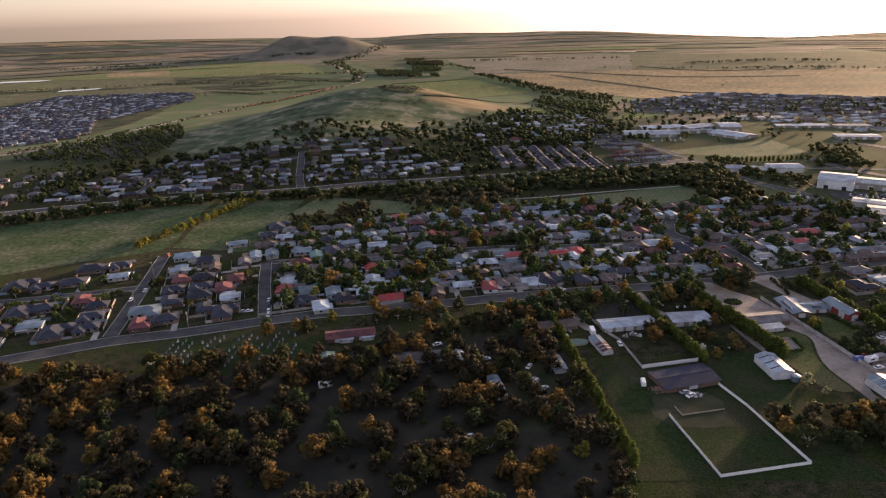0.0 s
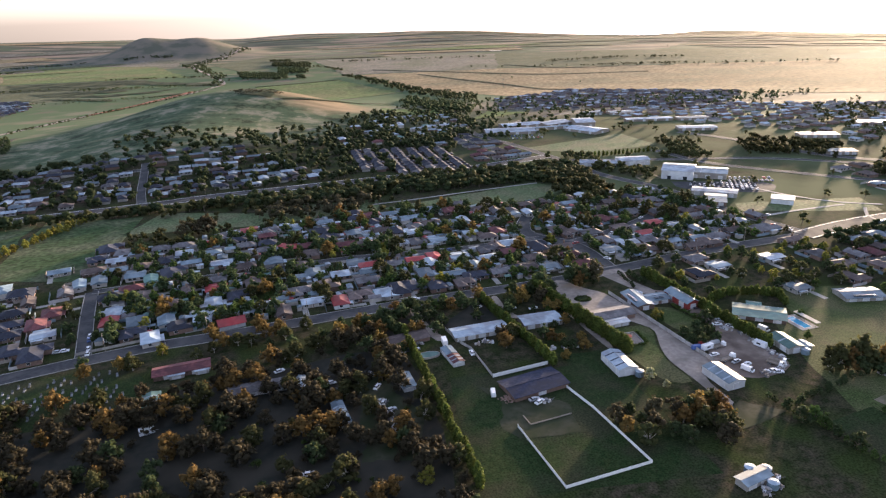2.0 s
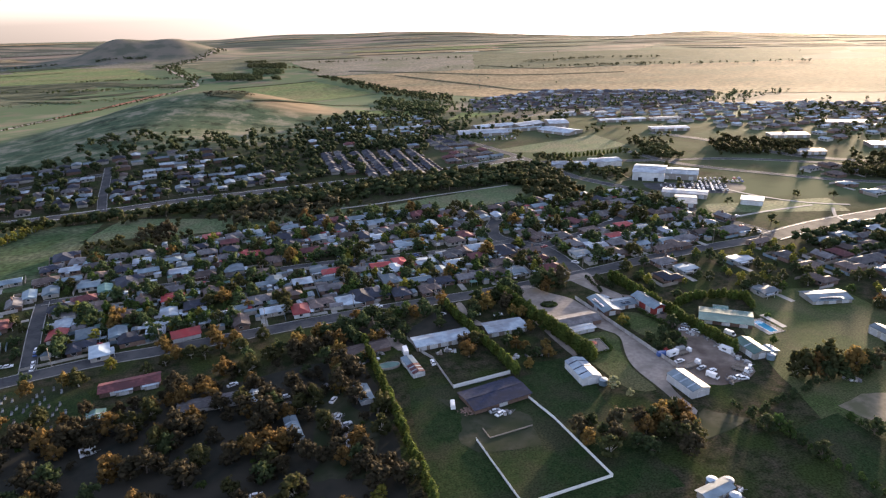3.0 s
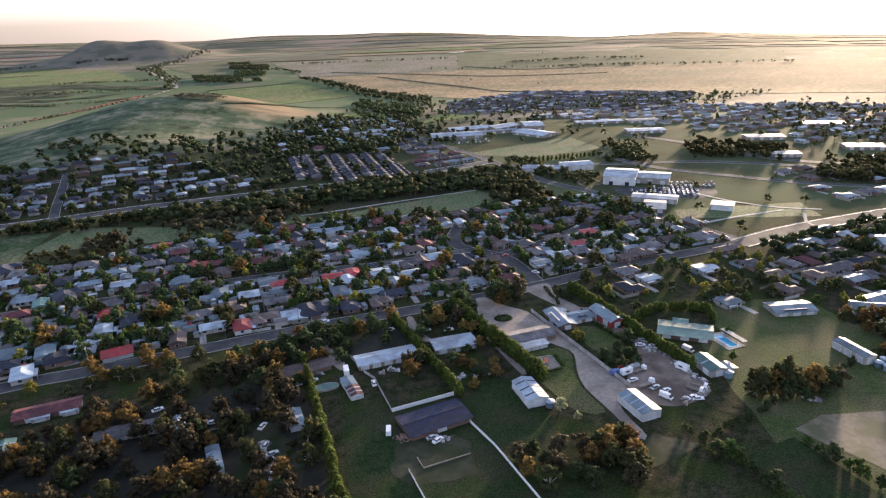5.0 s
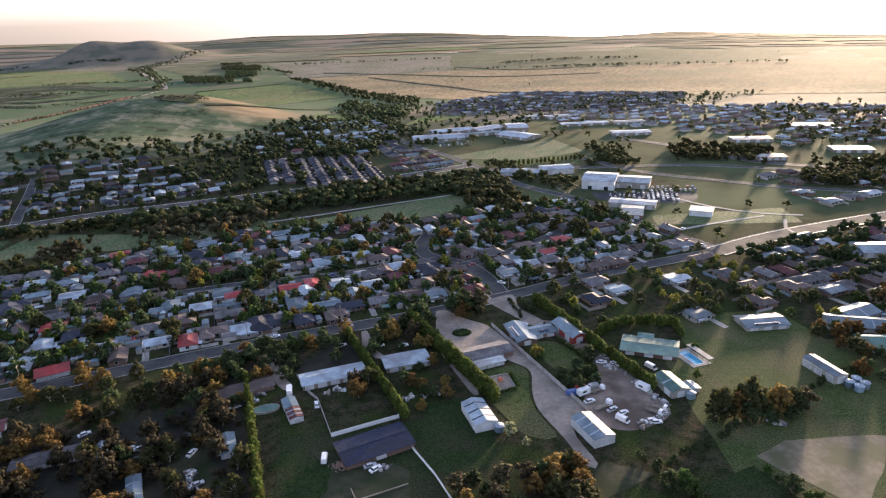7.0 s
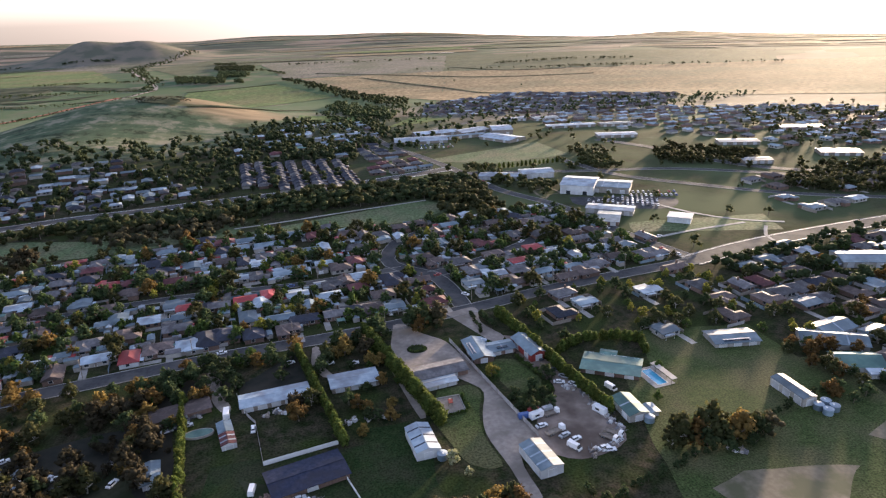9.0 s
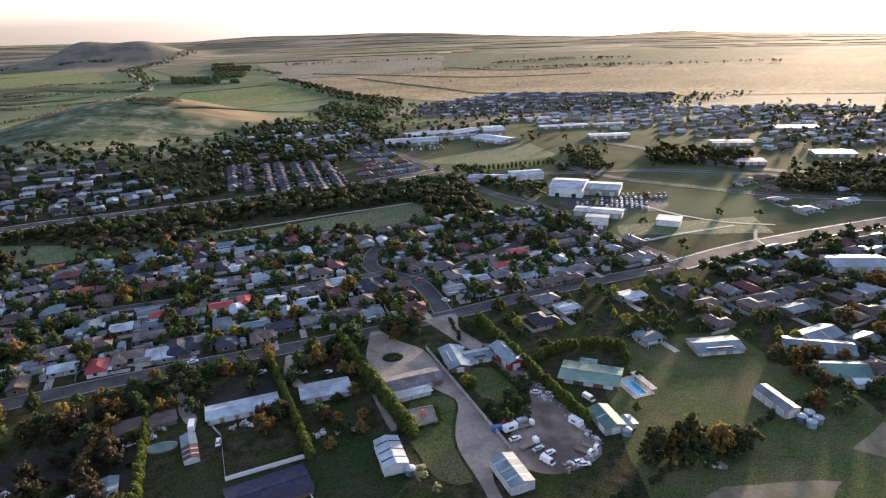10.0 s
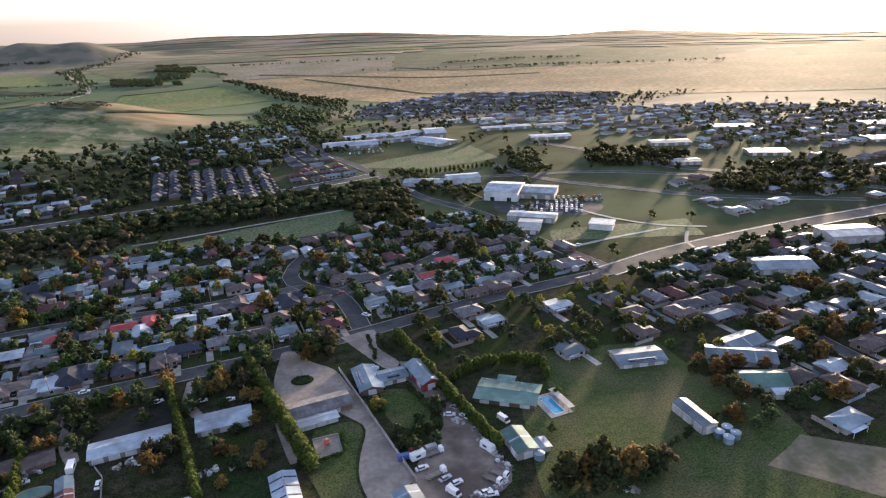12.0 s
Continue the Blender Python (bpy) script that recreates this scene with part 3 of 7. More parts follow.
FAR_FIELDS = [
    ([(-1075, 1830), (-660, 1825), (-520, 1010), (-1030, 1000)], "scrub", "dark streets and yards of the new estate"),
    # dark sheet laid in for the shade between these trees
    ([(-509, 773), (-490, 870), (-405, 1067), (-335, 760)], "forest_floor", "dark sheet standing for shade under the wood below the highway"),
    ([(-1565, 2429), (-1095, 2950), (-540, 2851), (-465, 2333)], "crop_green", "bright green crop field on the plain"),
    ([(-1120, 1650), (-1560, 2400), (-480, 2310), (-560, 1790)], "scrub_grass", "grey-green rough grazing on the plain"),
    ([(-1325, 2733), (-1131, 2882), (-970, 2460), (-1221, 2513)], "dry_grass", "tan stubble field on the plain"),
    ([(-1369, 2112), (-1364, 2289), (-1246, 2248), (-1066, 1630)], "crop_green", "yellow-green pasture beyond the new estate"),
    ([(-1700, 3334), (-548, 3266), (-493, 2898), (-1500, 2990)], "grey_grass", "grey-brown field below the far hill"),
    ([(-374, 2907), (-151, 3305), (99, 2873), (-214, 2436)], "scrub_grass", "grey-green paddock on the plain"),
    ([(-126, 1300), (-120, 1856), (99, 1935), (222, 1528)], "crop_green", "pale green striped field behind the knoll"),
    ([(167, 2060), (589, 2021), (401, 1307), (246, 1625)], "dry_grass", "straw-coloured dry grass field"),
    ([(589, 2021), (2300, 1500), (1500, 930), (401, 1307)], "dry_grass", "broad straw-coloured dry grass field"),
    ([(34, 2918), (780, 2748), (589, 2021), (125, 2086)], "grey_grass", "grey-brown fallow land on the plain"),
    ([(780, 2748), (1849, 2226), (1477, 1700), (589, 2021)], "scrub_grass", "grey-green grazing land on the plain"),
    ([(230, 905), (255, 946), (284, 1002), (335, 960)], "crop_green", "bright green sports field"),
    ([(120, 1010), (210, 985), (225, 1060), (130, 1080)], "crop_green", "green sports field beside the knoll"),
]
for corners, mname, words in FAR_FIELDS:
    field("field", corners, M[mname], words, "field", 24, 0.6)
SCRUB = [
    ([(-897, 2319), (-562, 2296), (-520, 2116), (-824, 2171)], "dark rough tussock on the plain"),
    ([(-562, 2296), (-224, 2005), (-215, 1950), (-520, 2150)], "dark rough tussock on the plain"),
    ([(-720, 1978), (-496, 2017), (-463, 1930), (-654, 1900)], "dark rough tussock along a dry creek"),
    ([(-1568, 3195), (-1177, 3137), (-1150, 3080), (-1520, 3130)], "dark hedge belt across the plain"),
    ([(-1664, 3300), (-1480, 3370), (-1471, 3320), (-1600, 3260)], "dark hedge belt across the plain"),
    ([(-84, 1036), (-78, 1082), (-22, 1104), (-40, 1024)], "bare brown hollow on the crown of the knoll"),
    ([(-640, 1830), (-577, 1812), (-451, 1745), (-451, 1712)], "dark creek scrub across the plain"),
    ([(-451, 1745), (-363, 1762), (-297, 1812), (-300, 1770)], "dark creek scrub across the plain"),
    ([(-700, 1925), (-480, 1850), (-387, 1872), (-480, 1812)], "dark rough tussock along a dry creek"),
    ([(-480, 1850), (-387, 1900), (-330, 1945), (-387, 1845)], "dark rough tussock along a dry creek"),
    ([(-900, 2090), (-560, 2040), (-540, 2080), (-880, 2160)], "dark rough tussock on the plain"),
    ([(-1400, 1960), (-900, 2000), (-900, 2030), (-1400, 2020)], "dark rough tussock on the plain"),
]
for corners, words in SCRUB:
    field("scrub_band", corners, M["scrub"], words, "scrub", 24, 1.2, ragged=0.06)
field("field", [(-1158, 3300), (-829, 2536), (-367, 2308), (-600, 2966)], M["crop_green"], "smooth green pasture below the far hill", "field", 24, 0.9)
# long thin strips of pasture, heath and stubble towards the horizon
frng = random.Random(21)
STRIPS = {"scrub": "dark strip of heath on the far plain", "grey_grass": "grey-brown strip of fallow with haze in its colour", "dry_grass": "straw strip of stubble on the far plain",
          "crop_green": "green strip of pasture on the far plain", "scrub_grass": "grey-green strip of grazing on the far plain"}
for d in (2960, 3100, 3260, 3420, 3580, 3760, 3880, 3980, 4080, 4180, 4280, 4380, 4480, 4600, 4720):
    az = frng.uniform(-36, -30)
    while az < 48:
        span = frng.uniform(5, 13)
        if frng.random() < 0.6 and not (-16 < az + span / 2 < -3 and d > 3250):
            near, deep = d + frng.uniform(-40, 40), frng.uniform(45, 120)
            # past 3700 m only the paler materials, to stand in for haze
            mname = frng.choice(("scrub", "scrub_grass", "grey_grass", "dry_grass", "crop_green", "scrub_grass") if d < 3700 else ("scrub_grass", "grey_grass", "grey_grass", "dry_grass"))
            corners = [(q * math.sin(radians(a)), q * math.cos(radians(a))) for q, a in ((near, az), (near + frng.uniform(-60, 60), az + span), (near + deep, az + span - 1), (near + deep, az + 1))]
            field("field", corners, M[mname], STRIPS[mname], "field", 10, 2.3, ragged=0.02)
        az += span
field("field", [(-420, 1432), (-408, 1430), (-272, 1820), (-284, 1830)], M["red_earth"], "long band of bare red earth beside the highway", "field", 30, 1.4)
# dark ditches and fence lines between the fields
for line_points in (
    [(223, 2214), (436, 1989), (644, 1778), (920, 1704)],
    [(334, 1966), (420, 1734), (492, 1557), (522, 1432)],
    [(522, 1432), (628, 1341), (778, 1288)],
    [(647, 2146), (762, 1932), (923, 1894)],
    [(-24, 1028), (40, 1070), (160, 1197)],
    [(-126, 1856), (-3, 1892), (99, 1935)],
):
    ditch = ribbon("ditch", bend(line_points, 60.0), 9.0, 1.2, 0.5, M["scrub"])
    tagged(ditch, "thin dark ditch between straw fields", "ditch", kind="structure")
for corners in ([(723, 2969), (857, 2920), (862, 2945), (728, 2994)], [(-1580, 2360), (-1390, 2390), (-1385, 2440), (-1560, 2440)], [(-1110, 1960), (-1013, 2000), (-1010, 2035), (-1120, 2010)]):
    field("lake", corners, M["water"], "still pale reservoir on the plain", "lake", 10, 2.0)

# ---------------------------------------------------------------- houses
SPOTS = []  # centres and radii of things that stand on the ground
HOUSES = {}
LOTS = []
WALLS = {"W": "wall_cream", "L": "wall_cream", "G": "wall_brick", "D": "wall_brick", "B": "wall_brick", "M": "wall_brick", "R": "wall_white", "T": "wall_cream"}
WORDS = {"W": "white iron", "L": "blue-grey iron", "G": "grey tile", "D": "dark grey tile", "B": "brown tile", "M": "maroon tile", "R": "red iron", "T": "green iron"}


def opening(name, parent, x, y, z, w, h, side, mats, label=""):
    """A window or door with its frame, standing a little proud of the wall; side is the outward way."""
    b = Build()
    sx, sy = side
    if sx:
        b.box(min(x, x + sx * 0.06), y - w / 2 - 0.08, z - 0.08, max(x, x + sx * 0.06), y + w / 2 + 0.08, z + h + 0.08, 0)
        b.box(min(x, x + sx * 0.08), y - w / 2, z, max(x, x + sx * 0.08), y + w / 2, z + h, 1)
    else:
        b.box(x - w / 2 - 0.08, min(y, y + sy * 0.06), z - 0.08, x + w / 2 + 0.08, max(y, y + sy * 0.06), z + h + 0.08, 0)
        b.box(x - w / 2, min(y, y + sy * 0.08), z, x + w / 2, max(y, y + sy * 0.08), z + h, 1)
    return b.done(name, mats, parent, label)


def build_house(colour, shape):
    """One house with its walls, roof, openings and additions; the street is on its -y side."""
    house = empty("house")
    wall, roof = M[WALLS[colour]], M["roof_" + colour]
    wb, rb = Build(), Build()
    iron = colour in "WLRT"
    pitch = 17 if iron else 23
    if shape == 0:  # long hipped house
        w, d = 12.8, 7.8
        wb.box(-w / 2, -d / 2, -0.3, w / 2, d / 2, 2.45)
        rb.hip(-w / 2 - 0.5, -d / 2 - 0.6, w / 2 + 0.6, d / 2 + 0.6, 2.5, pitch)
    elif shape == 1:  # L-shaped with a front wing
        w, d = 12.0, 7.2
        wb.box(-w / 2, -d / 2, -0.3, w / 2, d / 2, 2.45)
        wb.box(-w / 2, -d / 2 - 3.6, -0.3, -w / 2 + 5.8, -d / 2, 2.45)
        rb.hip(-w / 2 - 0.5, -d / 2 - 0.6, w / 2 + 0.6, d / 2 + 0.6, 2.5, pitch)
        rb.hip(-w / 2 - 0.5, -d / 2 - 4.2, -w / 2 + 6.3, d / 2 + 0.2, 2.51, pitch)
    elif shape == 2:  # gabled house
        w, d = 11.6, 7.2
        wb.box(-w / 2, -d / 2, -0.3, w / 2, d / 2, 2.45)
        h = 2.4 + d / 2 * math.tan(radians(pitch))
        for s in (-1, 1):
            x0, x1 = sorted((s * w / 2, s * (w / 2 - 0.15)))
            wb.add([(x0, -d / 2, 2.45), (x0, d / 2, 2.45), (x0, 0, h), (x1, -d / 2, 2.45), (x1, d / 2, 2.45), (x1, 0, h)], [(2, 1, 0), (3, 4, 5), (0, 3, 5, 2), (1, 2, 5, 4)])
        rb.hip(-w / 2 - 0.4, -d / 2 - 0.6, w / 2 + 0.4, d / 2 + 0.5, 2.5, pitch, 0.0)
    elif shape == 3:  # big project house with a garage wing
        w, d = 15.5, 10.5
        wb.box(-w / 2, -d / 2, -0.3, w / 2, d / 2, 2.5)
        wb.box(w / 2 - 6.5, -d / 2 - 4, -0.3, w / 2, -d / 2, 2.5)
        rb.hip(-w / 2 - 0.5, -d / 2 - 0.6, w / 2 + 0.6, d / 2 + 0.6, 2.6, pitch)
        rb.hip(w / 2 - 7, -d / 2 - 4.5, w / 2 + 0.5, 0, 2.61, pitch)
    else:  # low-pitched with a lean-to at the back
        w, d = 10.6, 7.6
        wb.box(-w / 2, -d / 2, -0.3, w / 2, d / 2, 2.45)
        rb.hip(-w / 2 - 0.4, -d / 2 - 0.4, w / 2 + 0.4, d / 2 + 0.4, 2.5, 9, 0.0)
        wb.box(-w / 2 + 1, d / 2, -0.3, w / 2 - 3, d / 2 + 3, 2.3)
        rb.add([(-w / 2 + 0.6, d / 2 + 0.3, 2.42), (w / 2 - 2.6, d / 2 + 0.3, 2.42), (w / 2 - 2.6, d / 2 + 3.4, 2.35), (-w / 2 + 0.6, d / 2 + 3.4, 2.35),
                (-w / 2 + 0.6, d / 2 + 0.3, 2.3), (w / 2 - 2.6, d / 2 + 0.3, 2.3), (w / 2 - 2.6, d / 2 + 3.4, 2.2), (-w / 2 + 0.6, d / 2 + 3.4, 2.2)],
               [(0, 1, 2, 3), (7, 6, 5, 4), (4, 5, 1, 0), (5, 6, 2, 1), (6, 7, 3, 2), (7, 4, 0, 3)])
    wb.done("wall", wall, house)
    roof_ob = rb.done("roof", roof, house)
    fy = -d / 2
    lo = {1: (1.2, 4.6), 3: (-6, -2.2)}.get(shape, (-3.8, 3.2))
    opening("window", house, lo[0], fy, 0.9, 1.8, 1.2, (0, -1), [M["trim"], M["glass"]])
    opening("window", house, lo[1], fy, 0.9, 1.8, 1.2, (0, -1), [M["trim"], M["glass"]])
    opening("door", house, (lo[0] + lo[1]) / 2, fy, 0.0, 0.95, 2.05, (0, -1), [M["trim"], M["timber"]])
    if shape != 4:
        opening("window", house, -3.4, d / 2, 0.9, 1.8, 1.2, (0, 1), [M["trim"], M["glass"]])
    opening("window", house, -w / 2, 0.4, 0.9, 1.5, 1.2, (-1, 0), [M["trim"], M["glass"]])
    opening("window", house, w / 2, 0.8, 0.9, 1.5, 1.2, (1, 0), [M["trim"], M["glass"]])
    if shape == 3:
        opening("garage_door", house, w / 2 - 3.2, -d / 2 - 4, 0.0, 4.8, 2.2, (0, -1), [M["trim"], M["wall_cream"]], "pale roller garage door")
    if shape == 1:
        opening("window", house, -w / 2 + 2.9, -d / 2 - 3.6, 0.9, 2.2, 1.3, (0, -1), [M["trim"], M["glass"]])
    if shape in (0, 2) and not iron:
        Build().box(1.5, 0.4, 3.2, 2.3, 1.1, 5.6).box(1.4, 0.3, 5.6, 2.4, 1.2, 5.8).done("chimney", M["wall_brick"], roof_ob)
    if shape in (0, 4):
        Build().box(-w / 2 + 0.3, fy - 2.3, 2.16, w / 2 - 5, fy - 0.62, 2.26).done("verandah_roof", M["roof_W" if iron else "roof_" + colour], house)
        for x in (-w / 2 + 0.4, w / 2 - 5.1):
            Build().box(x - 0.05, fy - 2.2, -0.1, x + 0.05, fy - 2.1, 2.18).done("post", M["trim"], house)
    words = WORDS[colour]
    tagged(house, ["single-storey %s house with a %s hipped roof", "L-shaped %s house with a %s roof", "gabled %s house with a %s roof", "wide %s house with a garage and %s roof", "low %s house with a %s roof and lean-to"][shape] % (WALLS[colour].split("_")[1], words), "house", "town houses")
    return house


def put_house(colour, x, y, turn, shape=None, sx=1.0, sy=1.0):
    if shape is None:
        shape = rnd.choice({"W": (2, 4, 0), "L": (4, 2, 0), "D": (3, 1, 0), "R": (2, 0, 4), "T": (2, 4)}.get(colour, (0, 1, 1, 2)))
    m = pose(x, y, ground_z(x, y), 0, 0, turn)
    SPOTS.append((x, y, 6.6 if shape != 3 else 8.5))
    LOTS.append((x, y, turn))
    if (colour, shape) not in HOUSES:
        HOUSES[colour, shape] = build_house(colour, shape)
        HOUSES[colour, shape].matrix_basis = m
        return HOUSES[colour, shape]
    return copy_thing(HOUSES[colour, shape], m @ Matrix.Diagonal((sx, sy, 1, 1)))


rnd = random.Random(5)


def place_houses(rows):
    for colour, x, y, turn in rows:
        put_house(colour, x, y, turn, None, rnd.uniform(0.88, 1.1), rnd.uniform(0.88, 1.1))


def free(x, y, gap):
    return all((x - a) ** 2 + (y - b) ** 2 > (gap + r) ** 2 for a, b, r in SPOTS)


# ---------------------------------------------------------------- sheds, halls and other single buildings
def hall(name, label, category, x, y, turn, length, width, eave, pitch, roof, wall, bands=0, doors=1, windows=0, flat=False, group=""):
    """A long gabled building; its length runs along its own x. bands: pale or dark sheets across the roof."""
    top = empty(name)
    eave = eave * 0.86 if eave < 4.6 else eave
    L, W = length / 2, width / 2
    h = eave + W * math.tan(radians(pitch))
    wb = Build().box(-L, -W, -0.5, L, W, eave)
    if not flat:
        for s in (-1, 1):
            a, c = sorted((s * L, s * (L - 0.12)))
            wb.add([(a, -W, eave), (a, W, eave), (a, 0, h), (c, -W, eave), (c, W, eave), (c, 0, h)], [(2, 1, 0), (3, 4, 5), (0, 3, 5, 2), (1, 2, 5, 4)])
    wb.done("wall", M[wall], top)
    o, t, rise = (0.15 if name in ("farm_shed", "workshop", "hay_shed", "striped_shed") else 0.6), 0.12, 0.05
    if flat:
        Build().box(-L - o, -W - o, eave, L + o, W + o, eave + 0.3, top=0.1).done("roof", M[roof], top)
    else:
        k = o * math.tan(radians(pitch))
        for s, part_name in ((-1, "roof_slope"), (1, "roof_slope")):
            b = Build()
            e, r = (s * (W + o), eave - k), (0.0, h)
            vs = []
            for q in (-L - o, L + o):
                vs += [(q, e[0], e[1] + rise), (q, r[0], r[1] + rise), (q, r[0], r[1] + rise + t), (q, e[0], e[1] + rise + t)]
            b.add(vs, [(0, 1, 2, 3), (7, 6, 5, 4), (0, 4, 5, 1), (1, 5, 6, 2), (2, 6, 7, 3), (3, 7, 4, 0)])
            slope = b.done(part_name, M[roof], top)
            for n in range(bands):
                q = -L + (n + 0.75) * length / (bands + 0.5)
                up = t + rise + 0.02
                low = e[1] + 0.03 * (h - e[1]) + up
                vs = [(q - 0.35, e[0] * 0.97, low), (q + 0.35, e[0] * 0.97, low), (q + 0.35, 0, h + up), (q - 0.35, 0, h + up)]
                lo = [(p[0], p[1], p[2] - 0.05) for p in vs]
                Build().add(vs + lo, [(0, 1, 2, 3) if s < 0 else (3, 2, 1, 0), (0, 4, 5, 1), (1, 5, 6, 2), (2, 6, 7, 3), (3, 7, 4, 0)]).done("roof_light", M["roof_D" if roof == "roof_W" else "roof_W"], slope)
        Build().box(-L - o, -0.2, h + t + rise - 0.06, L + o, 0.2, h + t + rise + 0.05).done("ridge_cap", M[roof], top)
    for n in range(doors):
        opening("roller_door", top, -L + (n + 0.5) * length / doors, -W, 0.0, min(3.4, length / doors * 0.7), min(3.0, eave - 0.4), (0, -1), [M["trim"], M["glass" if name == "warehouse" else "wall_white"]])
    opening("end_door", top, L, 0, 0.0, min(3.0, width * 0.5), min(2.8, eave - 0.3), (1, 0), [M["trim"], M["wall_white"]])
    for n in range(windows):
        opening("window", top, -L + (n + 0.5) * length / windows, W, 1.0, 1.8, 1.1, (0, 1), [M["trim"], M["glass"]])
    top.matrix_basis = pose(x, y, ground_z(x, y), 0, 0, turn)
    c, s = math.cos(radians(turn)), math.sin(radians(turn))
    n = max(1, int(length / width))
    for k in range(n):
        u = -L + (k + 0.5) * length / n
        SPOTS.append((x + c * u, y + s * u, max(width, length / n) * 0.55))
    return tagged(top, label, category, group)


hall("stable", "long low stable with a white iron roof", "stable", 87.5, 285.3, 6, 26, 9.2, 2.8, 9, "roof_W", "timber", 0, 5, 4)
hall("outbuilding", "white iron-roofed outbuilding with patched sheets", "shed", 118.8, 288.6, 3, 19, 10.4, 2.8, 7, "roof_W", "timber", 0, 3, 4)
hall("farm_shed", "tall white steel shed with dark roof lights", "shed", 137, 240.5, -86, 15.5, 8.4, 3.8, 16, "roof_W", "wall_white", 3, 2)
hall("farm_shed", "blue-grey steel shed with white roof lights", "shed", 172.5, 220.5, -82, 15, 8.2, 3.8, 14, "roof_L", "wall_white", 3, 2)
hall("barn", "red timber barn with a blue-grey iron roof", "barn", 195.5, 291.5, -82, 17.5, 7.4, 4.2, 22, "roof_L", "wall_red", 0, 2)
hall("homestead", "long grey-roofed house facing the gravel drive", "house", 152, 285, 6, 25, 10, 2.7, 11, "roof_G", "wall_brick", 0, 2, 5)
hall("lean_to", "white iron lean-to behind the long house", "shed", 150.2, 276.6, 8, 16.5, 5.4, 2.3, 6, "roof_W", "wall_cream", 0, 4)
hall("brick_house", "blue-grey iron-roofed house beside the barn", "house", 174, 297, -89, 18, 9, 2.8, 15, "roof_L", "wall_brick", 0, 1, 4)
hall("house_wing", "low blue-grey roofed wing with skylights", "house", 184, 296.5, 3, 11, 8, 2.6, 12, "roof_L", "wall_brick", 1, 2)
hall("pool_house", "wide teal-grey roofed house beside a swimming pool", "house", 222.8, 268.2, -34, 23, 14, 2.3, 5, "roof_T", "wall_brick", 0, 3, 5)
hall("garden_shed", "small teal-roofed garden shed", "shed", 226, 277, -34, 6, 4, 2.3, 10, "roof_T", "wall_cream", 0, 1)
hall("workshop", "green steel workshop with a white roof light", "shed", 214.5, 238.5, -88, 13.5, 8, 3.2, 16, "roof_T", "wall_cream", 1, 2)
hall("garden_shed", "small pale steel shed beside the workshop", "shed", 221, 235, -88, 5, 4, 2.4, 10, "roof_L", "wall_white", 0, 1)
hall("hay_shed", "grey steel shed with four tanks at its end", "shed", 277.8, 230.3, -88, 16.5, 6, 4.0, 14, "roof_L", "wall_cream", 0, 3)
hall("dark_house", "wide low house with a dark navy tile roof", "house", 97.3, 234.6, 13, 24.5, 13.5, 2.4, 6, "roof_N", "wall_brick", 0, 1, 4)
hall("villa", "wide pale-roofed villa with solar panels above the paddock", "house", 283.5, 274, -9, 20, 12, 2.4, 10, "roof_L", "wall_cream", 0, 3, 4)
hall("mansion_wing", "grey-roofed wing of a sprawling house", "house", 322, 259, -30, 26, 12, 3.0, 17, "roof_L", "wall_cream", 2, 3, 5)
hall("mansion_wing", "grey-roofed wing of a sprawling house", "house", 330, 268, 10, 18, 11, 3.0, 17, "roof_L", "wall_cream", 1, 2, 4)
hall("green_house", "cream house with a green iron roof and gable", "house", 317, 241, -20, 17, 12, 2.8, 20, "roof_T", "wall_white", 0, 2, 4)
hall("carport", "white flat-roofed carport beside the green roof", "shed", 318, 231.5, -20, 7, 5, 2.4, 4, "roof_W", "wall_white", 0, 1, flat=True)
hall("striped_shed", "narrow shed with a pale blue-grey roof", "shed", 69.6, 269.4, -79, 7.2, 5.2, 2.3, 14, "roof_L", "wall_white", 0, 1)
hall("striped_shed", "narrow shed with maroon and white roof sheets", "shed", 71.1, 261.6, -79, 7.4, 5.2, 2.3, 14, "roof_M", "wall_white", 2, 1)
hall("low_house", "low dark brown house with a cluttered yard", "house", 52.5, 286, 14, 21, 8.5, 2.5, 14, "roof_B", "wall_brick", 0, 1, 4)
hall("garden_shed", "pale blue-grey shed beside the windbreak", "shed", 47.5, 249.3, -82, 11.5, 5, 2.5, 12, "roof_L", "wall_white", 1, 1)
hall("red_house", "house with a bright red iron roof", "house", -29.4, 326, 14, 12.5, 8.5, 2.7, 22, "roof_R", "wall_white", 0, 1, 3)
hall("brick_house", "long dull red-roofed house at the edge of the wood", "house", -46, 284, 9, 23, 8, 2.6, 14, "roof_M", "wall_brick", 0, 2, 4)
hall("awning", "white iron awning in front of the red-roofed house", "awning", -47.6, 279.6, 9, 6, 2.6, 2.2, 4, "roof_W", "wall_cream", 0, 1)
hall("awning", "white iron awning in front of the red-roofed house", "awning", -37.4, 281.2, 9, 5.4, 2.6, 2.2, 4, "roof_W", "wall_cream", 0, 1)
hall("long_shed", "long low grey shed among dark trees", "shed", -11.5, 260, 5, 24, 7, 2.4, 8, "roof_G", "wall_cream", 0, 4)
hall("farm_shed", "pale shed with dark roof lights in the wood", "shed", 6, 255.4, -77, 15, 5, 2.8, 16, "roof_W", "wall_white", 3, 1)
hall("farm_shed", "pale blue shed at the wood's edge", "shed", 20.1, 232.4, -79, 15, 4.6, 2.8, 16, "roof_L", "wall_white", 2, 1)
hall("shed", "green-grey iron shed in the wood", "shed", -53.6, 260, 100, 10, 6, 2.6, 10, "roof_T", "wall_cream", 2, 1)
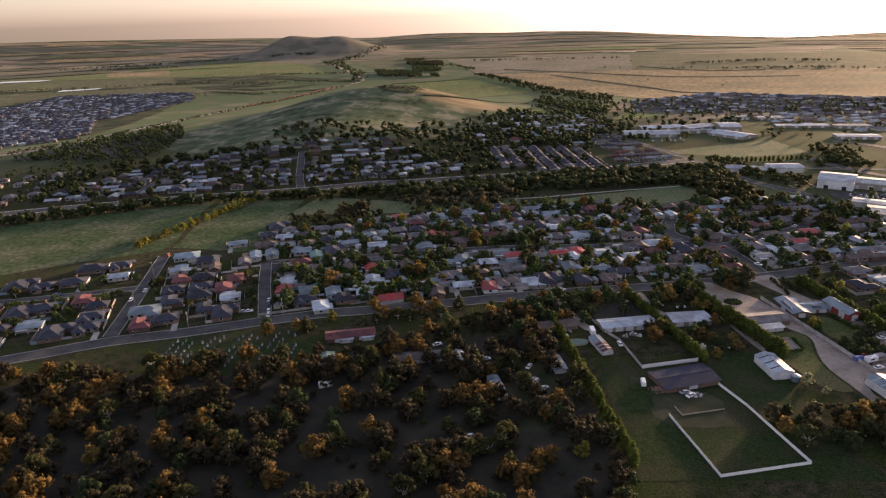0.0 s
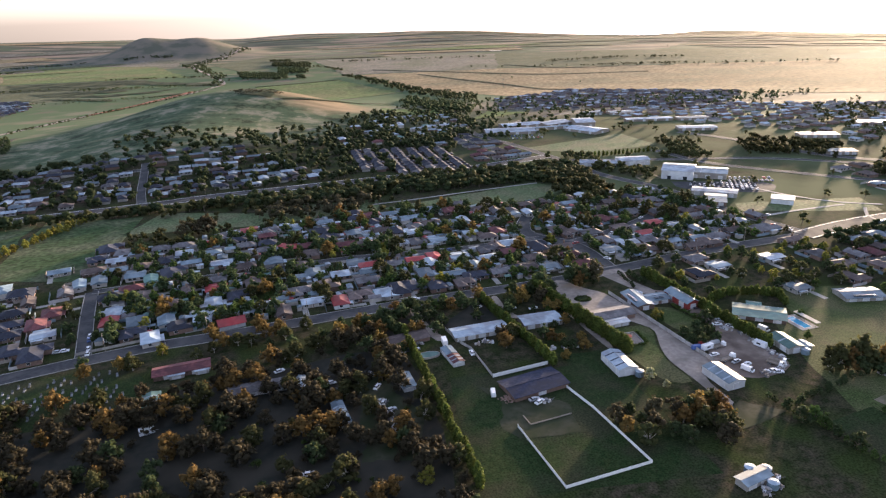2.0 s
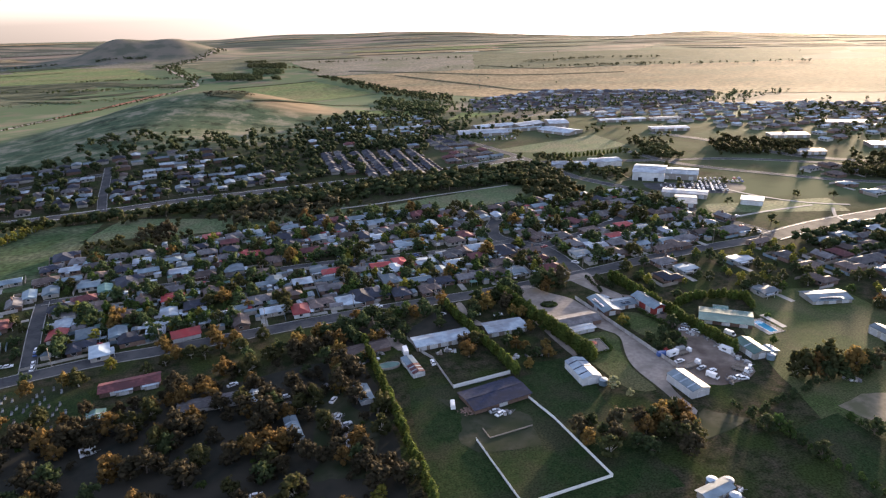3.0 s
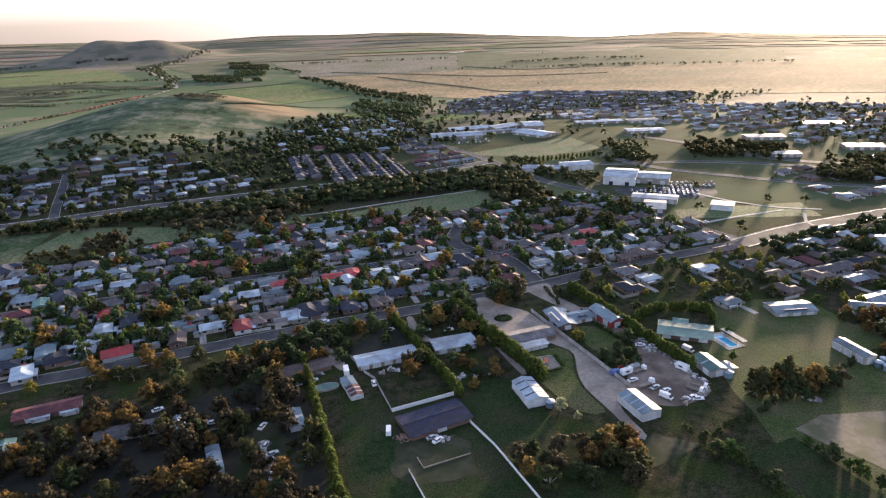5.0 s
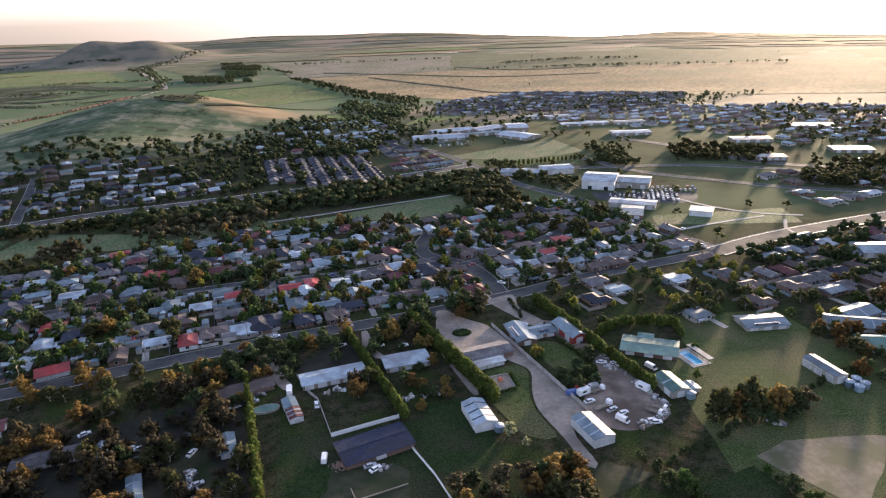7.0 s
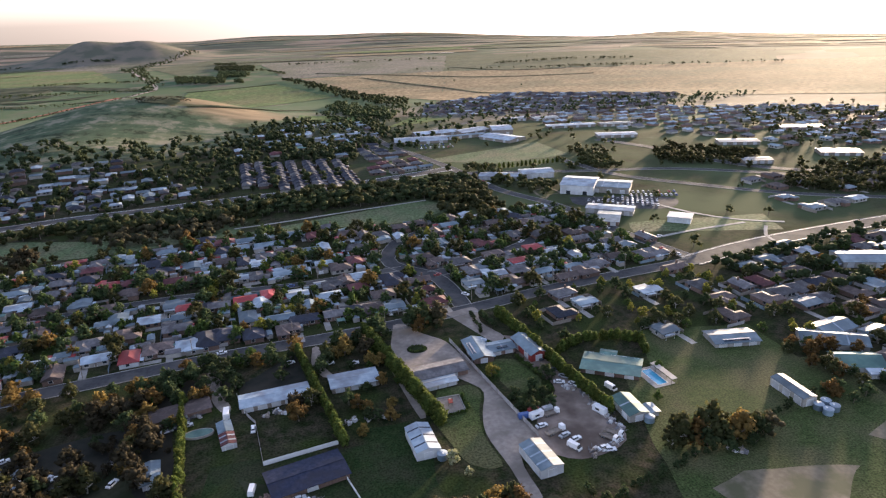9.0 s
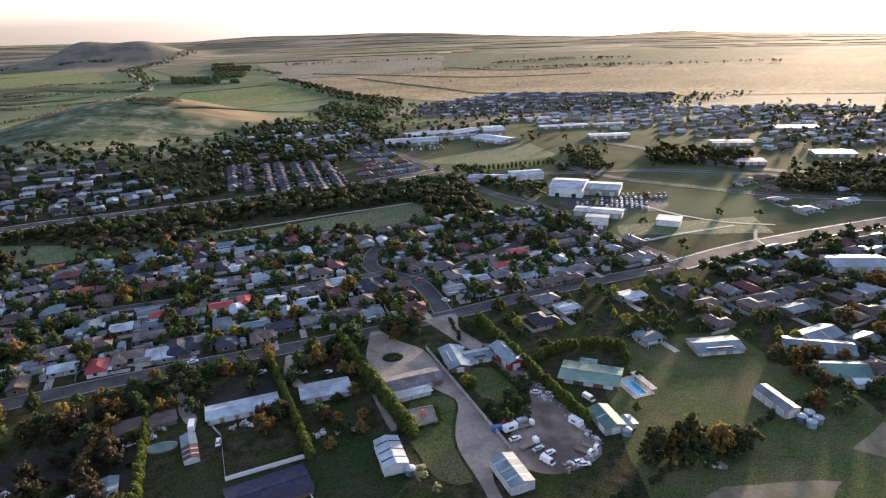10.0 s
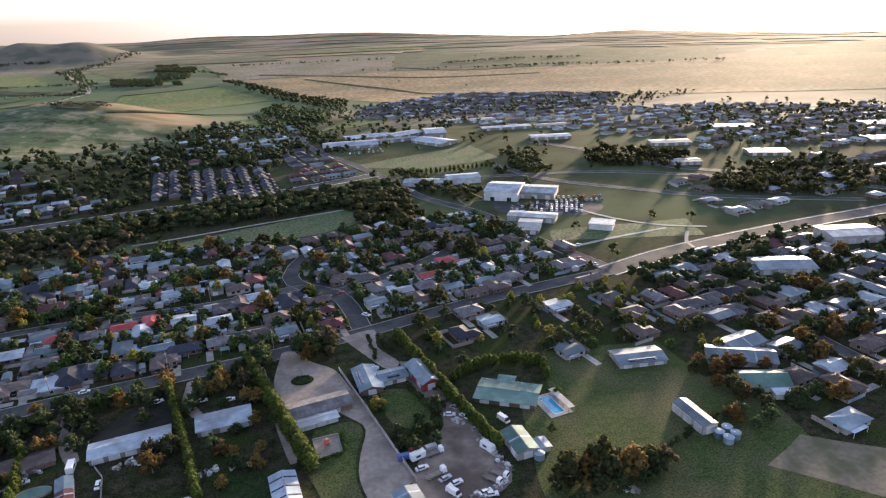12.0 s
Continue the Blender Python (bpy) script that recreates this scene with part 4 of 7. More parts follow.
hall("cart_shed", "low grey shed beside stored tanks", "shed", 146.2, 164, 15, 10.7, 4.5, 2.8, 12, "roof_L", "wall_cream", 0, 2)
# town buildings further off
hall("warehouse", "tall white steel warehouse on the edge of the car park", "warehouse", 331, 530, -35, 26, 30, 7.5, 8, "roof_W", "wall_white", 0, 2)
hall("warehouse_annex", "lower grey-roofed annex of the warehouse", "warehouse", 355, 522, -35, 30, 24, 5, 6, "roof_L", "wall_cream", 2, 3)
hall("school_hall", "long white-roofed school building", "school", 255, 793, -8, 60, 30, 3.4, 8, "roof_W", "timber", 0, 4, 8)
hall("school_hall", "white-roofed school building behind the oval", "school", 281, 832, 2, 52, 22, 3.4, 8, "roof_W", "timber", 0, 4, 8)
hall("school_hall", "white-roofed school building behind the oval", "school", 325, 828, 20, 40, 24, 3.4, 8, "roof_W", "timber", 0, 3, 6)
hall("school_hall", "square white-roofed gymnasium beside the oval", "school", 358, 810, -10, 24, 36, 6, 6, "roof_W", "timber", 0, 2, 4)
hall("school_hall", "white-roofed school block beside the oval", "school", 345, 766, -60, 46, 28, 3.4, 8, "roof_W", "timber", 0, 3, 6)
hall("school_hall", "long low pale school block", "school", 308, 795, 1, 48, 9, 4, 8, "roof_L", "timber", 0, 4, 8)
hall("club_house", "white-roofed club house beside conifers", "club", 283, 592, -25, 34, 14, 4, 10, "roof_W", "wall_white", 0, 3, 5)
hall("fire_station", "pale-roofed hall with red and white walls", "hall", 316, 588, -8, 28, 18, 4.7, 8, "roof_W", "wall_white", 0, 4, 4)
hall("supermarket", "long low white-roofed supermarket beside parked cars", "shop", 325, 466, -36, 33, 13, 4.2, 4, "roof_W", "wall_cream", 0, 4, 0)
hall("shop", "square grey-roofed shop behind the supermarket", "shop", 315, 449, -32, 15, 26, 3.6, 4, "roof_L", "wall_brick", 0, 2, 0)
hall("shop", "white flat-roofed shop beside the park", "shop", 359, 431, -40, 15, 12, 4.5, 3, "roof_W", "wall_white", 0, 2, 0, flat=True)
hall("motel", "pale flat-roofed motel beside the highway", "motel", 482, 353, -15, 32, 20, 5, 6, "roof_W", "wall_cream", 0, 4, 6)
hall("motel", "blue-grey roofed hall near the highway", "hall", 410, 330, -20, 30, 18, 4, 10, "roof_L", "wall_cream", 0, 4, 6)
for x, y, turn, length, width in ((450, 812, -10, 60, 14), (505, 800, -10, 40, 16), (468, 728, -15, 44, 18), (410, 900, -5, 26, 16), (448, 890, -5, 34, 20), (560, 640, -20, 40, 18), (610, 560, -25, 36, 20), (680, 690, -25, 50, 20), (760, 560, -20, 44, 22), (520, 560, -20, 26, 14), (850, 640, -20, 50, 24), (700, 480, -15, 30, 18)):
    hall("shop_block", "pale-roofed shop or factory in the town", "shop", x, y, turn, length, width, 3.6, 4, "roof_W" if length > 43 else "roof_L", "timber", 0, 4, 0, group="town shops")
for x, y, turn, length in ((120, 880, 5, 30), (150, 850, 10, 34), (178, 862, 0, 30), (85, 845, 6, 26), (205, 850, 4, 22), (128, 945, 4, 30)):
    hall("college_block", "long pale-roofed college block among trees", "school", x, y, turn, length, 9, 4, 10, "roof_L" if x % 2 else "roof_W", "wall_cream", 0, 3, 6, group="college blocks")




def solar(x, y, turn, eave, width, pitch, rows, cols, side=-1):
    """A rack of dark panels lying on a roof slope."""
    top = empty("solar_array")
    c, s = math.cos(radians(pitch)), math.sin(radians(pitch))
    for i in range(cols):
        for j in range(rows):
            u, v = (i - (cols - 1) / 2) * 1.7, 1.0 + j * 1.1
            Build().box(-0.8, -0.5, 0, 0.8, 0.5, 0.06).done("panel", M["solar"], top).matrix_basis = pose(u, side * (width / 2 - v * c), eave + v * s + 0.28, -side * -pitch if side < 0 else -pitch)
    top.matrix_basis = pose(x, y, 0, 0, 0, turn)
    tagged(top, "dark blue solar panels on an iron roof", "solar panels", "roof solar panels")


solar(174, 297, -89, 2.4, 9, 15, 2, 6)
solar(184, 296.5, 3, 2.25, 8, 12, 2, 3)
solar(283.5, 274, -9, 2.06, 12, 10, 2, 7)


put_house("W", -198, 372, 15, 2, 1.0, 1.0)
put_house("W", -119, 335, 15, 4, 1.15, 1.1)
put_house("L", -168, 405, 15, 3, 1.1, 1.0)
put_house("M", -203, 337, 105, 1, 1.0, 1.0)
put_house("L", -160, 320, 15, 3, 1.0, 1.0)
place_houses([
    ("L", 325, 210, 9), ("B", 342, 228, 99), ("B", 363, 234, 99), ("B", 378, 248, 9), ("G", 388, 268, 9), ("B", 358, 280, 99),
    ("B", 369, 295, 99), ("L", 386, 281, 99), ("G", 414, 298, 9), ("L", 417, 282, 99), ("L", 260, 288, 9), ("B", 296, 293, 99),
    ("B", 305, 311, 9), ("B", 324, 303, 99), ("G", 349, 310, 9), ("G", 350, 296, 9), ("B", 376, 314, 99), ("L", 389, 301, 99),
])
place_houses([
    ("L", 443, 330, 99), ("D", 222, 320, 99), ("L", 239, 327, 9), ("W", 276, 330, 9), ("G", 304, 329, 9),
    ("G", 324, 321, 99), ("B", 346, 327, 99), ("G", 371, 342, 9), ("L", 393, 333, 9), ("G", 425, 347, 9), ("D", -197, 297, 105),
    ("D", -182, 302, 15), ("D", -145, 309, 15), ("D", -76, 327, 14), ("W", -66, 318, 104), ("D", -56, 328, 103),
])
place_houses([
    ("B", -4, 331, 97), ("R", 25, 337, 96), ("W", 52, 340, 96), ("D", 78, 343, 95), ("B", 94, 344, 5),
    ("L", 147, 353, 5), ("M", 167, 352, 6), ("G", 233, 341, 9), ("B", 244, 361, 9), ("B", 255, 365, 99), ("B", 305, 353, 9),
    ("L", 385, 365, 9), ("D", -229, 323, 106), ("D", -219, 328, 16), ("D", -152, 332, 105),
])
place_houses([
    ("D", -129, 321, 105), ("L", -77, 339, 104), ("L", -62, 336, 103), ("W", -41, 353, 101), 
    ("D", -29, 361, 10), ("W", -14, 342, 8), ("G", 5, 357, 7), ("W", 11, 340, 7), ("B", 18, 361, 97), ("B", 36, 343, 6),
    ("W", 50, 342, 6), ("D", 57, 344, 96), ("D", 64, 346, 95), ("L", 75, 363, 95), ("L", 91, 357, 5), ("D", 102, 352, 4),
])
place_houses([
    ("L", 106, 366, 94), ("G", 117, 353, 4), ("D", 127, 355, 4), ("B", 135, 355, 5), ("M", 166, 368, 6), ("G", 197, 386, 98),
    ("B", 214, 365, 99), ("L", 235, 372, 9), ("W", 238, 388, 9), ("L", 253, 373, 9), ("W", 263, 388, 99), ("G", 268, 373, 9),
    ("B", 283, 380, 9), ("L", 297, 396, 9), ("G", 300, 377, 99), ("G", 308, 379, 99), ("D", -237, 360, 16), ("D", -222, 365, 16),
])
place_houses([
    ("M", -158, 364, 105), ("D", -155, 348, 15), ("M", -127, 349, 105), ("M", -124, 362, 105), ("D", -99, 377, 14),
    ("B", -57, 373, 103), ("G", -44, 386, 11), ("B", -22, 374, 99), ("L", 37, 390, 6), ("L", 44, 374, 6), ("R", 45, 385, 6),
    ("D", 54, 383, 6), ("G", 60, 382, 5), ("R", 73, 386, 5), ("W", 81, 379, 95), ("R", 85, 388, 95), ("W", 100, 384, 4),
])
place_houses([
    ("G", 120, 392, 4), ("B", 127, 395, 94), ("W", 136, 399, 5), ("D", 151, 387, 96), ("B", 180, 408, 7), ("G", 194, 402, 8),
    ("B", 217, 408, 9), ("R", 228, 392, 9), ("W", 254, 400, 9), ("G", 277, 416, 9), ("G", 293, 405, 9), ("G", 318, 405, 99),
    ("D", -253, 362, 106), ("L", -163, 381, 105), ("B", -142, 381, 105), ("G", -126, 390, 105), ("L", -122, 401, 105), ("L", -112, 404, 104),
])
place_houses([
    ("M", -90, 386, 14), ("T", -82, 398, 104), ("D", -72, 405, 104), ("B", -29, 404, 10), ("L", -11, 408, 98), ("B", 2, 397, 7),
    ("W", 68, 418, 5), ("G", 78, 418, 95), ("L", 93, 417, 5), ("L", 103, 421, 94), ("W", 117, 426, 4), ("M", 135, 425, 95),
    ("B", 175, 417, 7), ("B", 181, 438, 7), ("L", 192, 437, 98), ("M", 215, 429, 99), ("G", 242, 439, 9), ("G", 258, 435, 9),
])
place_houses([
    ("B", 277, 429, 99), ("B", 292, 428, 99), ("L", -141, 427, 15), ("B", -120, 422, 15), ("L", -107, 420, 14),
    ("D", -79, 429, 104), ("L", -63, 421, 13), ("L", -53, 436, 12), ("D", 21, 441, 96), ("M", 33, 426, 6), ("L", 41, 449, 96),
    ("B", 59, 449, 6), ("D", 70, 445, 95), ("W", 79, 440, 5), ("G", 83, 451, 5), ("B", 96, 456, 5), ("L", 108, 453, 4),
])
place_houses([
    ("W", 119, 455, 94), ("G", 138, 449, 5), ("W", 169, 459, 96), ("B", 194, 460, 98), ("B", 224, 453, 9), ("B", 235, 466, 9),
    ("B", 255, 461, 9), ("D", -124, 444, 15), ("G", -97, 441, 14), ("D", -38, 457, 11), ("L", -2, 474, 97), ("D", 17, 459, 7),
    ("M", 115, 483, 4), ("G", 147, 469, 95), ("G", 156, 468, 6), ("L", 206, 473, 8), ("D", -122, 463, 105), ("G", -48, 471, 12),
])
place_houses([
    ("G", -16, 474, 9), ("W", -7, 478, 98), ("G", 15, 484, 7), ("L", 21, 481, 6), ("D", 44, 483, 6), ("M", 56, 488, 6),
    ("L", 70, 487, 5), ("L", 80, 491, 95), ("L", 102, 490, 4), ("G", 125, 497, 4),
])



def far_house(b, colour, x, y, turn):
    """A plain house of a distant district, added to a joined mesh: walls, roof, windows."""
    n = len(b.v)
    w, d = rnd.uniform(10, 13.5), rnd.uniform(7.5, 9.5)
    slot = "WLGDBMRT".index(colour)
    b.box(-w / 2, -d / 2, -0.8, w / 2, d / 2, 2.45, 8 + rnd.randrange(2))
    gable = colour in "WL" and rnd.random() < 0.6
    b.hip(-w / 2 - 0.5, -d / 2 - 0.5, w / 2 + 0.5, d / 2 + 0.5, 2.55, 14 if colour in "WLRT" else 23, 0.0 if gable else None, slot=slot)
    if rnd.random() < 0.5:
        b.box(w / 2 - 5, -d / 2 - 3.5, -0.8, w / 2, -d / 2, 2.6, 9)
        b.hip(w / 2 - 5.4, -d / 2 - 3.9, w / 2 + 0.4, 0, 2.75, 14 if colour in "WLRT" else 23, slot=slot)
    for q in (-w / 3, 0.3, w / 4) if y < 700 else ():
        b.box(q - 0.9, -d / 2 - 0.05, 0.9, q + 0.9, -d / 2 + 0.02, 2.1, 10)
        b.box(q - 0.9, d / 2 - 0.02, 0.9, q + 0.9, d / 2 + 0.05, 2.1, 10)
    m = pose(x, y, ground_z(x, y), 0, 0, turn)
    b.v[n:] = [tuple(m @ Vector(p)) for p in b.v[n:]]
    SPOTS.append((x, y, 6.4))
    LOTS.append((x, y, turn))


FAR_MATS = [M["roof_" + k] for k in "WLGDBMRT"] + [M["wall_cream"], M["wall_brick"], M["glass"]]


def fill_houses(poly, turn, across, deep, mix, gap=7.5, jitter=2.5, joined="", share=0.93):
    """Houses in lots over a stretch of the town, wherever none stands yet; a far district is joined into one mesh."""
    xs, ys = [p[0] for p in poly], [p[1] for p in poly]
    cx, cy = (min(xs) + max(xs)) / 2, (min(ys) + max(ys)) / 2
    c, s = math.cos(radians(turn)), math.sin(radians(turn))
    n = int(max(max(xs) - min(xs), max(ys) - min(ys)) / min(across, deep)) + 2
    b = Build()
    for i in range(-n, n + 1):
        for j in range(-n, n + 1):
            u, v = i * across + rnd.uniform(-jitter, jitter), j * deep + rnd.uniform(-jitter, jitter)
            x, y = cx + c * u - s * v, cy + s * u + c * v
            if inside(x, y, poly) and off_roads(x, y, 7) and free(x, y, gap) and rnd.random() < share:
                if joined:
                    far_house(b, rnd.choice(mix), x, y, turn + rnd.choice((0, 180, 0, 90)))
                else:
                    put_house(rnd.choice(mix), x, y, turn + rnd.choice((0, 180, 0, 90)), None, rnd.uniform(0.85, 1.1), rnd.uniform(0.85, 1.1))
    if joined:
        tagged(b.done("far_houses", FAR_MATS), joined, "houses", kind="stuff")


MAIN = [(-110, 318), (60, 338), (175, 350), (320, 372), (306, 425), (290, 490), (230, 500), (190, 484), (150, 490), (80, 505), (-20, 485), (-116, 455), (-112, 395)]
FRONT = [(-110, 318), (60, 338), (175, 350), (320, 372), (312, 400), (200, 402), (80, 392), (-112, 385)]
fill_houses(FRONT, 6, 13, 15, "WWLLLGGGBBBMDR", 6.2)
fill_houses(MAIN, 6, 13, 15.5, "WWLLLGGGBBBMDR", 6.2, joined="crowded iron and tile roofed houses of the middle streets")
fill_houses([(-330, 255), (-172, 300), (-196, 405), (-330, 335)], 15, 15, 16, "DDDDDDDL", 6.0, 1.5)
fill_houses([(-160, 300), (-102, 318), (-114, 400), (-180, 405)], 14, 13.5, 14.5, "DDDDDDLM", 5.6, 1.2)
fill_houses([(330, 220), (480, 220), (620, 300), (640, 372), (335, 355)], 9, 14.5, 17, "WLLLGGBBDM", gap=4.6, joined="crowded brick houses of the eastern streets")
fill_houses([(-380, 540), (-128, 590), (40, 618), (40, 640), (-60, 760), (-300, 720)], 10, 13.5, 17, "WWWLLLLLGGDDDDB", joined="weatherboard and brick houses beyond the tree belt", gap=4, jitter=4, share=0.85)
fill_houses([(40, 755), (180, 740), (190, 860), (60, 900)], 8, 32, 38, "WWLLM", joined="long pale-roofed school buildings among trees", gap=7)
fill_houses([(-640, 470), (-380, 545), (-350, 690), (-560, 640)], 18, 24, 28, "LGGGBW", joined="scattered houses beyond the paddocks")
fill_houses([(300, 1010), (455, 945), (611, 905), (860, 1200), (574, 1390), (364, 1226)], 12, 18, 23, "GGBBLDW", joined="close rows of houses at the far edge of town", gap=2)
fill_houses([(620, 300), (1000, 300), (1100, 370), (640, 372)], 6, 26, 30, "LGGBBW", joined="houses along the highway")
fill_houses([(440, 405), (760, 410), (820, 520), (480, 540)], 8, 22, 26, "WLGGB", joined="shops and houses behind the highway")
fill_houses([(-1027, 1830), (-1031, 1572), (-600, 885), (-520, 960), (-650, 1269), (-590, 1632), (-670, 1810)], 25, 13, 18.5, "DDDDDDLGW", joined="dense new estate of dark-roofed houses", gap=0.3)
fill_houses([(105, 1000), (215, 960), (235, 900), (205, 830), (150, 740), (100, 760), (90, 880)], 8, 26, 30, "WWLLGT", joined="scattered pale-roofed houses below the knoll", gap=5)
fill_houses([(180, 640), (232, 618), (228, 720), (215, 800), (180, 780)], 8, 15, 19, "GGLBDM", joined="houses between the units and the school", gap=4)
fill_houses([(560, 590), (1000, 480), (1150, 800), (720, 980), (400, 965), (430, 840), (540, 700)], 10, 24, 30, "WLLGGB", joined="houses and shops of the far streets", gap=4)
# rows of small attached units
units = Build()
for col, (x, y0, y1) in enumerate(((66, 648, 735), (80, 640, 738), (97, 620, 735), (110, 612, 732), (126, 606, 728), (140, 606, 722), (155, 612, 716))):
    y = y0
    while y < y1:
        far_house(units, rnd.choice("DDGDD"), x - (y - 640) * 0.06, y, 90)
        y += 11.5
tagged(units.done("attached_units", FAR_MATS), "tight rows of grey-roofed retirement units", "houses", kind="stuff")

# ---------------------------------------------------------------- trees
def leaf_clumps(centres, radii, count, size, rng):
    """Small leaf clumps scattered through balls round the given centres."""
    centres, radii = np.array(centres), np.array(radii)
    pick = rng.choice(len(centres), count, p=radii ** 2 / (radii ** 2).sum())
    way = rng.normal(size=(count, 3))
    way /= np.linalg.norm(way, axis=1)[:, None]
    at = centres[pick] + way * (radii[pick] * rng.uniform(0.55, 1.05, count) ** 0.6)[:, None] * np.array([1, 1, 0.8])
    out = way + 0.55 * rng.normal(size=(count, 3))
    out[:, 2] += 0.25
    u = np.cross(out, rng.normal(size=(count, 3)))
    u /= np.linalg.norm(u, axis=1)[:, None]
    v = np.cross(out, u)
    v /= np.linalg.norm(v, axis=1)[:, None]
    s = size * rng.uniform(0.55, 1.3, count)[:, None]
    tri = np.stack([at - u * s - v * s * 0.6, at + u * s - v * s * 0.6, at + v * s * 1.1], 1)
    tri += rng.normal(size=tri.shape) * size * 0.2
    return tri.reshape(-1, 3), np.arange(3 * count).reshape(-1, 3)


ICO = [(0, 0, 1)] + [(0.894 * math.cos(k * 1.2566), 0.894 * math.sin(k * 1.2566), 0.447) for k in range(5)] + [(0.894 * math.cos(k * 1.2566 + 0.628), 0.894 * math.sin(k * 1.2566 + 0.628), -0.447) for k in range(5)] + [(0, 0, -1)]
ICO_F = [(0, 1 + k, 1 + (k + 1) % 5) for k in range(5)] + [(1 + k, 6 + k, 1 + (k + 1) % 5) for k in range(5)] + [(6 + k, 6 + (k + 1) % 5, 1 + (k + 1) % 5) for k in range(5)] + [(11, 6 + (k + 1) % 5, 6 + k) for k in range(5)]


OCT = [(1, 0.2, 0), (0, 1, 0.1), (-1, 0, 0.2), (0.1, -1, 0), (0, 0, 1), (0, 0.1, -0.8)]
OCT_F = [(0, 1, 4), (1, 2, 4), (2, 3, 4), (3, 0, 4), (1, 0, 5), (2, 1, 5), (3, 2, 5), (0, 3, 5)]


def leaf_masses(centres, radii, rng, near):
    """The dense inner leaf of each clump: uneven lumps that close the crown."""
    V, F = [], []
    for k, (c, r) in enumerate(zip(centres, radii)):
        ball, faces = (ICO, ICO_F) if near else (OCT, OCT_F)
        lump = np.array(ball) * rng.uniform(0.55, 1.05, (len(ball), 1)) * r * np.array([1, 1, 0.8])
        V.append(lump + np.array(c))
        F.append(np.array(faces) + len(ball) * k)
    return np.concatenate(V), np.concatenate(F)


def build_tree(kind, seed):
    rng = np.random.default_rng(seed)
    b = Build()
    spec = {
        "gum": (9.5, "pale_bark", "leaf_gum", 290, 0.46, "spreading gum tree with loose olive foliage"),
        "rust": (9, "bark", "leaf_rust", 290, 0.44, "spreading tree with rusty foliage, sunlit orange in its colour"),
        "dull": (9, "bark", "leaf_dull", 250, 0.46, "wattle with thin foliage, coloured dull brown-green as if unlit"),
        "dark": (8, "bark", "leaf_dark", 250, 0.42, "dense dark green garden tree"),
        "green": (6.5, "bark", "leaf_green", 220, 0.36, "rounded fresh green garden tree"),
        "yellow": (7, "bark", "leaf_yellow", 230, 0.36, "leafy yellow-green garden tree"),
        "cream": (6, "bark", "leaf_cream", 280, 0.3, "rounded garden tree in pale cream blossom"),
        "cypress": (6.5, "bark", "leaf_cypress", 420, 0.32, "upright dense cypress of a windbreak row"),
        "bush": (3.4, "bark", "leaf_dull", 110, 0.3, "dull brown-green bush under the trees"),
        "shrub": (2.6, "bark", "leaf_green", 110, 0.24, "low rounded garden shrub"),
    }[kind]
    h, bark, leaf, count, size, label = spec
    if kind == "cypress":
        b.tube((0, 0, -0.3), (0, 0, h * 0.8), 0.16, 0.04)
        cs = [(rng.normal() * 0.15, rng.normal() * 0.15, z) for z in np.linspace(0.9, h - 0.5, 9)]
        rs = [1.55 * math.sin(math.pi * (0.32 + 0.66 * k / 9)) ** 0.8 + 0.15 for k in range(9)]
    elif kind in ("shrub", "bush"):
        b.tube((0, 0, -0.2), (0, 0, h * 0.5), 0.08, 0.04)
        cs = [(rng.normal() * 0.5, rng.normal() * 0.5, h * rng.uniform(0.35, 0.7)) for _ in range(5)]
        rs = [(0.27 + 0.15 * rng.random()) * h for _ in cs]
    else:
        lean = rng.normal(size=2) * 0.35
        loose = kind in ("gum", "rust", "dull")
        top = (lean[0], lean[1], h * (0.2 if loose else 0.15))
        b.tube((0, 0, -0.4), top, 0.034 * h, 0.024 * h, 5)
        cs, rs = [], []
        limbs = 8 if loose else 7
        for k in range(limbs):
            a = 2 * math.pi * (k + rng.uniform(-0.35, 0.35)) / limbs
            out = h * (0.34 if loose else 0.32) * rng.uniform(0.6, 1.15)
            tip = (lean[0] + out * math.cos(a), lean[1] + out * math.sin(a), h * rng.uniform(0.24, 0.62))
            b.tube(top, tip, 0.016 * h, 0.006 * h, 3)
            cs.append(tip)
            rs.append(h * rng.uniform(0.15, 0.22))
            if rng.random() < 0.8:
                cs.append((tip[0] * 0.6 + rng.normal() * 0.4, tip[1] * 0.6 + rng.normal() * 0.4, tip[2] + h * rng.uniform(0.12, 0.2)))
                rs.append(h * rng.uniform(0.12, 0.18))
        for k in range(3):
            a = 2.1 * k + rng.uniform(-0.4, 0.4)
            cs.append((lean[0] + 0.2 * h * math.cos(a), lean[1] + 0.2 * h * math.sin(a), h * rng.uniform(0.15, 0.22)))
            rs.append(h * rng.uniform(0.14, 0.18))
        b.tube(top, (lean[0] * 1.5, lean[1] * 1.5, h * 0.85), 0.018 * h, 0.005 * h, 3)
        cs += [(lean[0] * 1.5, lean[1] * 1.5, h * 0.84), (lean[0], lean[1], h * 0.62)]
        rs += [h * 0.15, h * 0.2]
    tree = b.done(kind if kind in ("shrub", "bush", "cypress") else "tree", M[bark])
    inner, lumps = leaf_masses(cs, [0.82 * r for r in rs], rng, kind not in ("shrub", "bush"))
    vs, fs = leaf_clumps(cs, rs, count, size, rng)
    vs, fs = np.concatenate([inner, vs]), np.concatenate([lumps, fs + len(inner)])
    mesh_ob("crown", vs.tolist(), fs.tolist(), M[leaf], tree)
